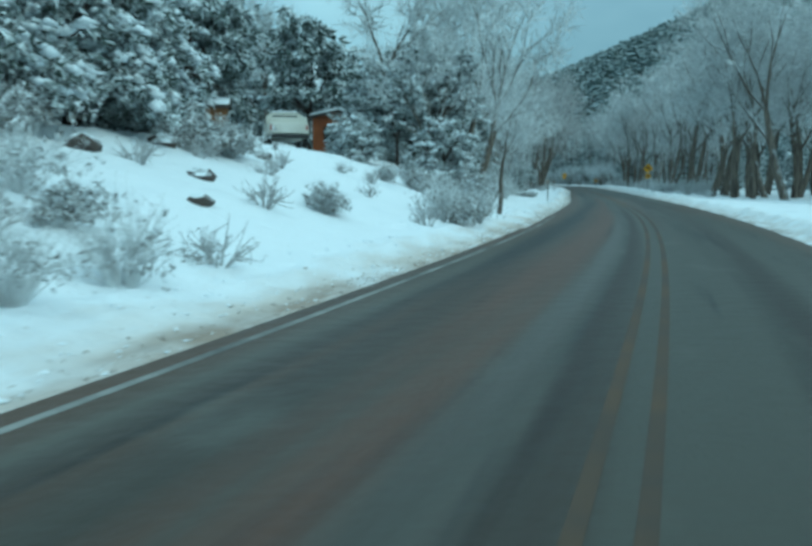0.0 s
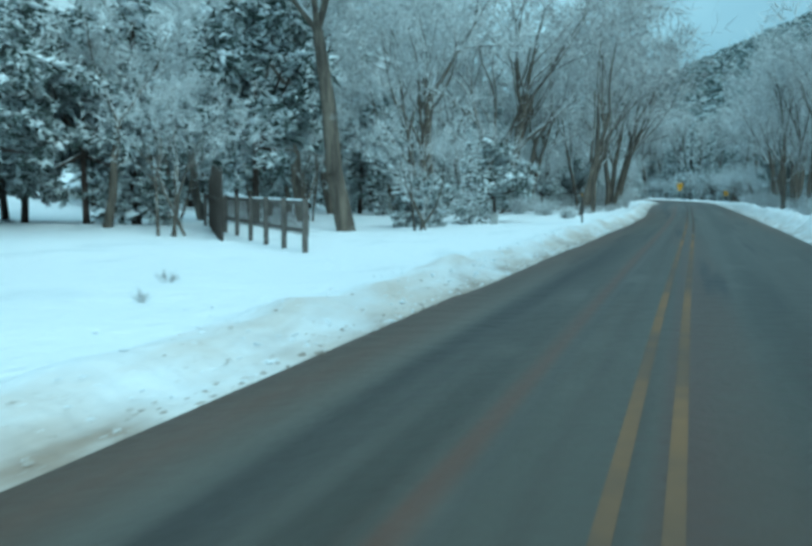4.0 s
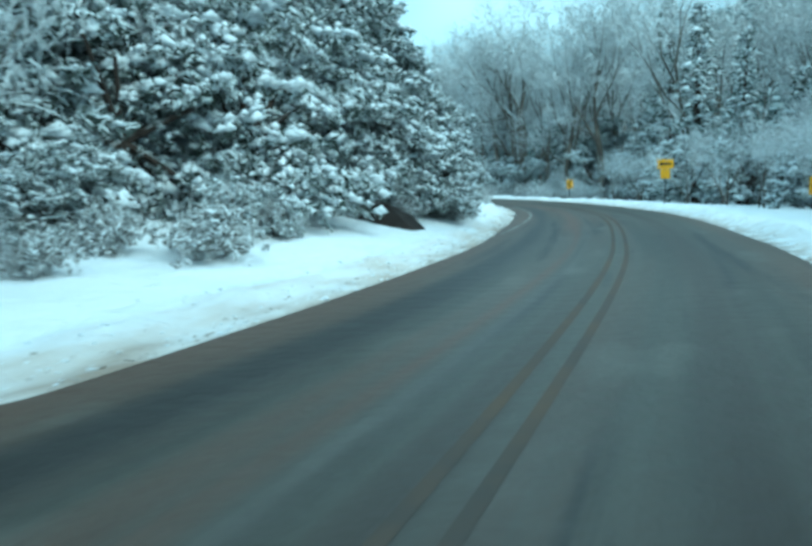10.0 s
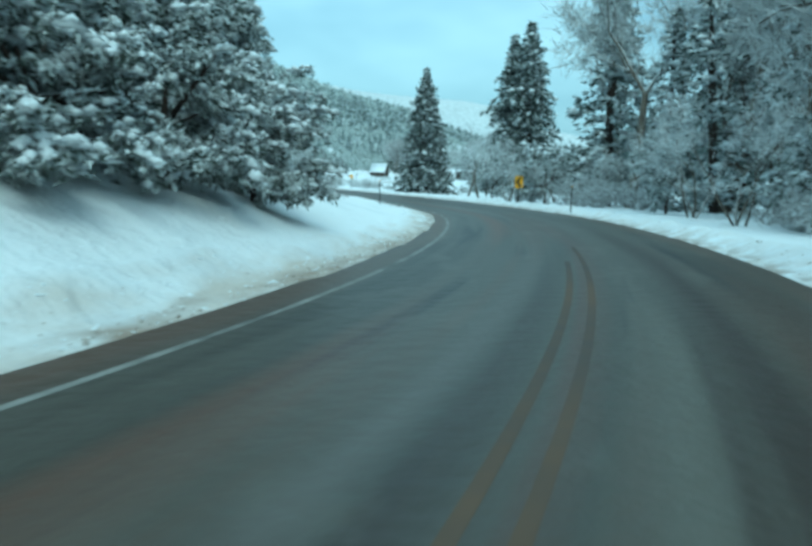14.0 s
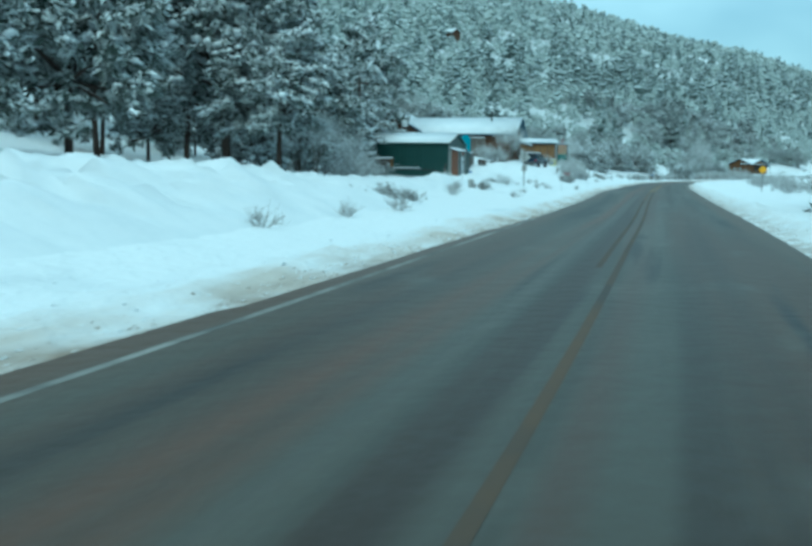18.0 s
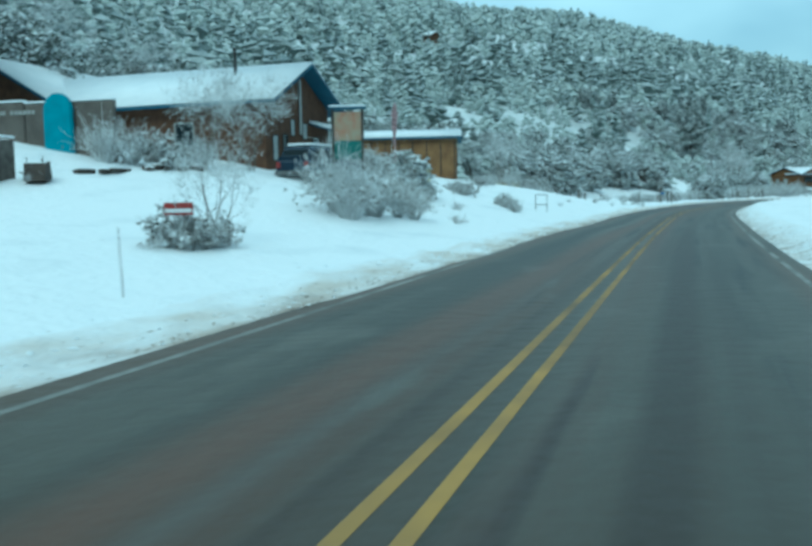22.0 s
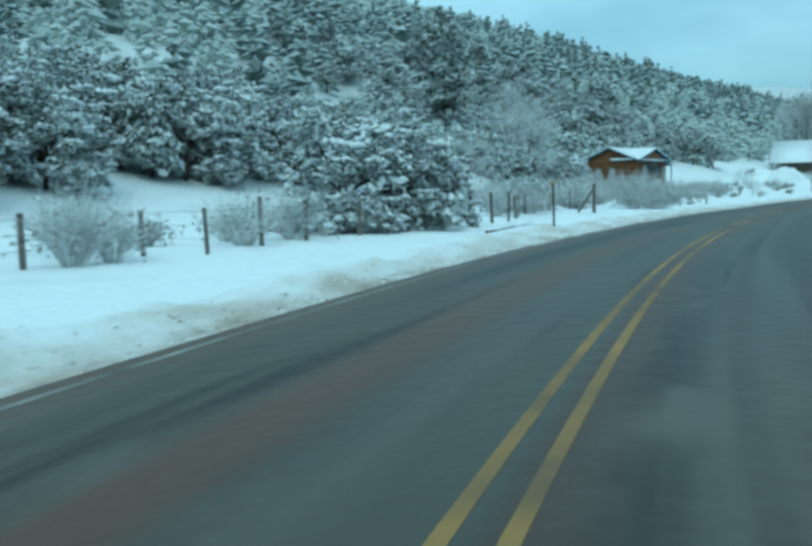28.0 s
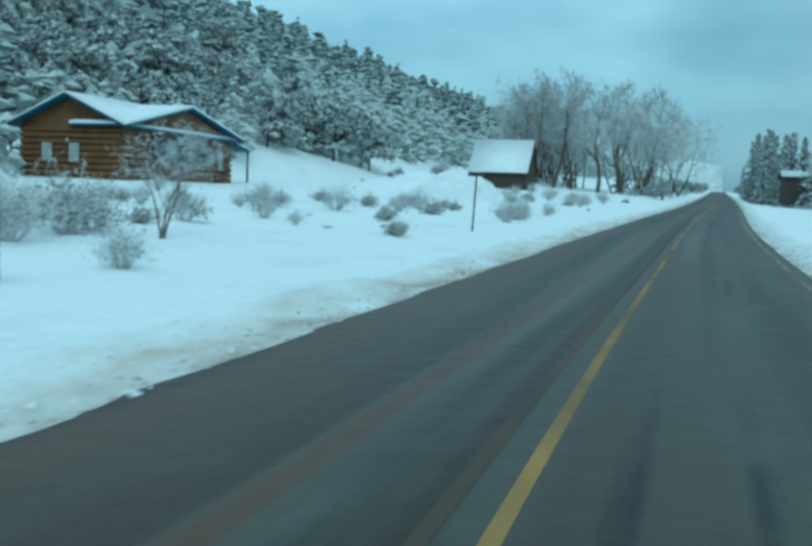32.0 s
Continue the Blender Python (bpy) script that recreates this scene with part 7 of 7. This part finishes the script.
frame_ = thing("lawn_sign_stand", "empty steel sign frame standing in the snow", "sign frame")
for x in (-.3, .3):
    part("leg", box(x - .018, x + .018, -.018, .018, -.3, .86, .003), DARK_STEEL, frame_)
for z in (.30, .83):
    part("crossbar", box(-.28, .28, -.015, .015, z, z + .035, .003), DARK_STEEL, frame_)
place(frame_, 439.7, -6.6, 12, .58)
lawn = thing("yellow_board", "yellow notice board on legs in front of the shed", "sign")
part("panel", box(-.38, .38, -.02, .02, .25, 1.1, .01), SIGN_PALE, lawn)
part("picture", box(-.28, .02, -.028, -.0205, .55, .95, 0), BLUE_SIGN, lawn, "blue printed square")
for z in (.62, .74, .86):
    part("text_bar", box(.08, .32, -.028, -.0205, z, z + .05, 0), YELLOW_OLIVE, lawn)
for x in (-.34, .34):
    part("leg", box(x - .02, x + .02, .022, .05, -.3, 1.1, .003), DARK_WOOD, lawn)
part("snow_cap", box(-.3, .3, -.05, .05, 1.102, 1.2, .03), ROOF_SNOW, lawn)
place(lawn, 444.4, -14.8, 15, None, -.45)
lawn.scale = (1.2, 1.2, 1.2)
tarp = thing("blue_tarpaulin", "blue tarpaulin bundle at the foot of the fence", "tarpaulin")
part("bundle", box(-.2, .2, -.7, .7, -.2, .45, .12), BLUE_SIGN, tarp)
place(tarp, 408.6, -18.4, 0, 1.05)
small = thing("board_on_legs", "pale board on two legs, seen from behind", "sign")
part("panel", box(-.3, .3, -.015, .015, .35, 1.25, .005), WHITE_PAINT, small)
for x in (-.28, .28):
    part("leg", box(x - .02, x + .02, .017, .045, -.3, 1.25, .003), STEEL, small)
place(small, 587.5, -7.6, 20)
mail = thing("mailbox_post", "tall thin post with a dark box across its top", "mailbox")
part("post", rod((0, 0, -.4), (.08, 0, 2.0), .035, .03, 8), DARK_WOOD, mail)
part("top_box", box(-.22, .35, -.1, .1, 2.0, 2.14, .03), DARK_STEEL, mail)
part("box_snow", box(-.2, .33, -.09, .09, 2.142, 2.2, .02), ROOF_SNOW, mail)
place(mail, 609.8, -6.9)

# rocks, logs and ploughed lumps
def boulder(name, label, category, r, seed, material, group="", high=0.65):
    g = bmesh.new()
    bmesh.ops.create_icosphere(g, subdivisions=2, radius=r)
    k = np.random.default_rng(seed)
    for v in g.verts:
        v.co *= 1 + 0.35 * noise.noise(v.co / r * 1.3 + Vector((seed, 0, 0)))
        v.co.z *= high
    me = bpy.data.meshes.new(name)
    g.to_mesh(me)
    g.free()
    me.materials.append(material)
    return tagged(new(name, me), label, category, group)


for k, (s, d, r) in enumerate([(16, -8.8, .28), (18.5, -11.2, .36), (23.3, -10.8, .32), (21, -12, .3), (14.5, -10.5, .36), (13.5, -7.5, .22), (231.2, -7.0, .34), (233.4, -6.3, .24), (248.3, -6.8, .3), (244.5, -7.2, .16),
                                (249.5, -7.0, .14), (233.5, -7.6, .2), (241, -9.5, .35), (326.9, -6.2, .22)]):
    place(boulder("rock", "dark rock with snow on top", "rock", r, k, ROCK, "bank rocks"), s, d, 40 * k, None, r * .12)


barrow = thing("wheelbarrow", "overturned rusty wheelbarrow lying in the snowy yard", "wheelbarrow")
part("tray", prism([(-.55, -.05), (.6, -.05), (.38, .52), (-.2, .62)], -.33, .33), ROCK, barrow, "dark rusted tray")
for y in (-.24, .24):
    part("handle", rod((.2, y, .1), (1.15, y * 1.2, .22), .022, n=6), GREY_WOOD, barrow)
    part("leg", rod((.3, y, .45), (.42, y, .72), .015, n=5), DARK_STEEL, barrow)
tyre = part("tyre", rod((-.62, -.04, .5), (-.62, .04, .5), .17, n=16), RUBBER, barrow)
part("rim", rod((-.62, -.05, .5), (-.62, .05, .5), .08, n=10), STEEL, tyre)
place(barrow, 415.8, -18.6, -62, None, .05)
for k, (s, d, turn, le) in enumerate([(418.1, -18.6, 70, .7), (418.7, -18.2, 100, .9), (419.2, -18.0, 85, 1.0), (421.0, -17.9, 40, .8), (421.6, -17.6, 115, 1.1)]):
    beam = thing("scrap_beam", "short dark scrap beam half buried in the snow", "timber", "scrap timber")
    part("beam", box(-le / 2, le / 2, -.07, .07, -.03, .13, .012), DARK_WOOD, beam)
    part("snow", box(-le * .4, le * .3, -.05, .05, .132, .165, .012), ROOF_SNOW, beam)
    place(beam, s, d, turn, None, .02)
for k, (s, d, r) in enumerate([(418.0, -18.8, .22), (420.6, -17.8, .24), (421.2, -17.9, .30), (422.2, -17.4, .26), (423.0, -17.3, .3)]):
    place(boulder("rock", "dark rock with snow on top", "rock", r, 70 + k, ROCK, "yard rocks"), s, d, 50 * k, None, r * .2)


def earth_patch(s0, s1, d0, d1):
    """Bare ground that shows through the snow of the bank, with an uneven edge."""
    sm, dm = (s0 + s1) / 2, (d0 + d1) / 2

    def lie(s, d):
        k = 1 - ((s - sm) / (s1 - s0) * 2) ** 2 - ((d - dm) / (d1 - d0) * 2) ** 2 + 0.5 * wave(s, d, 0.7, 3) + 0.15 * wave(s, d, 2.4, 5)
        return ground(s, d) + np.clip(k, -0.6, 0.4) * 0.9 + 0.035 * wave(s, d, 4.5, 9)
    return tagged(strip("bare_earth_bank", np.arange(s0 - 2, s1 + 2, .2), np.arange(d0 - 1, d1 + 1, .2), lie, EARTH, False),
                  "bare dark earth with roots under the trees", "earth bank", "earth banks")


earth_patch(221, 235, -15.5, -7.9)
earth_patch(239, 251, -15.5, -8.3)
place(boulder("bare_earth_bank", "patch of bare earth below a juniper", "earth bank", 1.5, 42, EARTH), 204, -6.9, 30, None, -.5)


def berm(s0, s1, d0, d1, high, label):
    """A long uneven bank of ploughed snow."""
    def lie(s, d):
        u, v = (s - s0) / (s1 - s0), (d - d0) / (d1 - d0)
        k = np.sin(np.clip(u, 0, 1) * math.pi) ** .4 * np.sin(np.clip(v, 0, 1) * math.pi)
        return ground(s, d) - .06 + k * high * (.8 + .22 * wave(s, d, .9, 3) + .2 * wave(s, d, 2.3, 5) + .22 * np.abs(wave(s, d, 3.7, 2)) + .14 * wave(s, d, 7.0, 1))
    return tagged(strip("snow_berm", np.arange(s0, s1, .2), np.linspace(d0, d1, 18), lie, ROOF_SNOW), label, "snow bank", "snow banks")


berm(627, 641, -17.0, -12.6, 1.1, "mound of snow and brush in front of the barn")
berm(319, 351, -14.6, -6.9, 1.0, "high bank of drifted snow in front of the pines")
berm(343, 366, -14.2, -10.2, .55, "lumpy snow berm with weeds in front of the pines")
berm(364, 379, -13.6, -10.6, .58, "low lumpy berm of ploughed snow beside the utility box")
berm(376, 392, -13.4, -9.8, .86, "lumpy berm of ploughed snow before the shed")
berm(374, 388, -11.4, -8.8, .4, "low berm of ploughed snow by the drive")
log = thing("fallen_branch", "snowy fallen branch lying on the roadside", "branch", "fallen branches")
part("stem", rod((-1.0, 0, .1), (1.1, .2, .22), .05, .02, 6), BARK, log)
for k in range(9):
    part("twig", rod((-.6 + k * .2, .02 * k, .12 + .01 * k), (-.4 + k * .2 + random.uniform(-.1, .5), random.uniform(-.6, .6), random.uniform(.1, .5)), .015, .006, 4), FROST, log)
place(log, 528.7, -5.7, 70)
for s, d in ((179.9, -5.8), (327.6, -7.0), (605, -10.5)):
    q = spot(s, d)
    copy_thing(log, pose(q.x, q.y, q.z, 0, 0, random.uniform(0, 360))).scale = (.55, .55, .55)


def crumbs(name, label, s0, s1, side, count, lo, hi, seed, material, spread):
    """Loose lumps thrown out by the plough along one edge of the road."""
    g = np.random.default_rng(seed)
    s = g.uniform(s0, s1, count)
    off = np.abs(g.normal(0, spread, count))
    d = -4.05 + verge(s) - off if side < 0 else 3.5 + off
    k = np.clip(np.searchsorted(METRE, s), 0, len(METRE) - 1)
    o = LINE[k] + ALONG[k] * (s - METRE[k])[:, None]
    c = np.stack([o[:, 0] + ALONG[k][:, 1] * d, o[:, 1] - ALONG[k][:, 0] * d, ground(s, d) + .01], 1)
    ways = np.stack([np.cos(s * 9), np.sin(s * 9), np.zeros(count)], 1)
    ob = new(name, raw_mesh(name, *clumps(c, ways, g.uniform(lo, hi, count) * np.exp(g.normal(0, .3, count)), seed, .7, 0), material))
    return tagged(ob, label, "snow lumps", kind="stuff")


crumbs("snow_lump", "small dirty lumps of ploughed snow along the road", 0, 720, -1, 12000, .007, .018, 21, CLOD, .30)
crumbs("clean_snow_lump", "clean crumbled snow thrown up along the road", 0, 720, -1, 14000, .009, .026, 22, ROOF_SNOW, .9)
crumbs("snow_lump", "small dirty lumps of ploughed snow along the road", 180, 720, 1, 4500, .008, .02, 23, CLOD, .4)
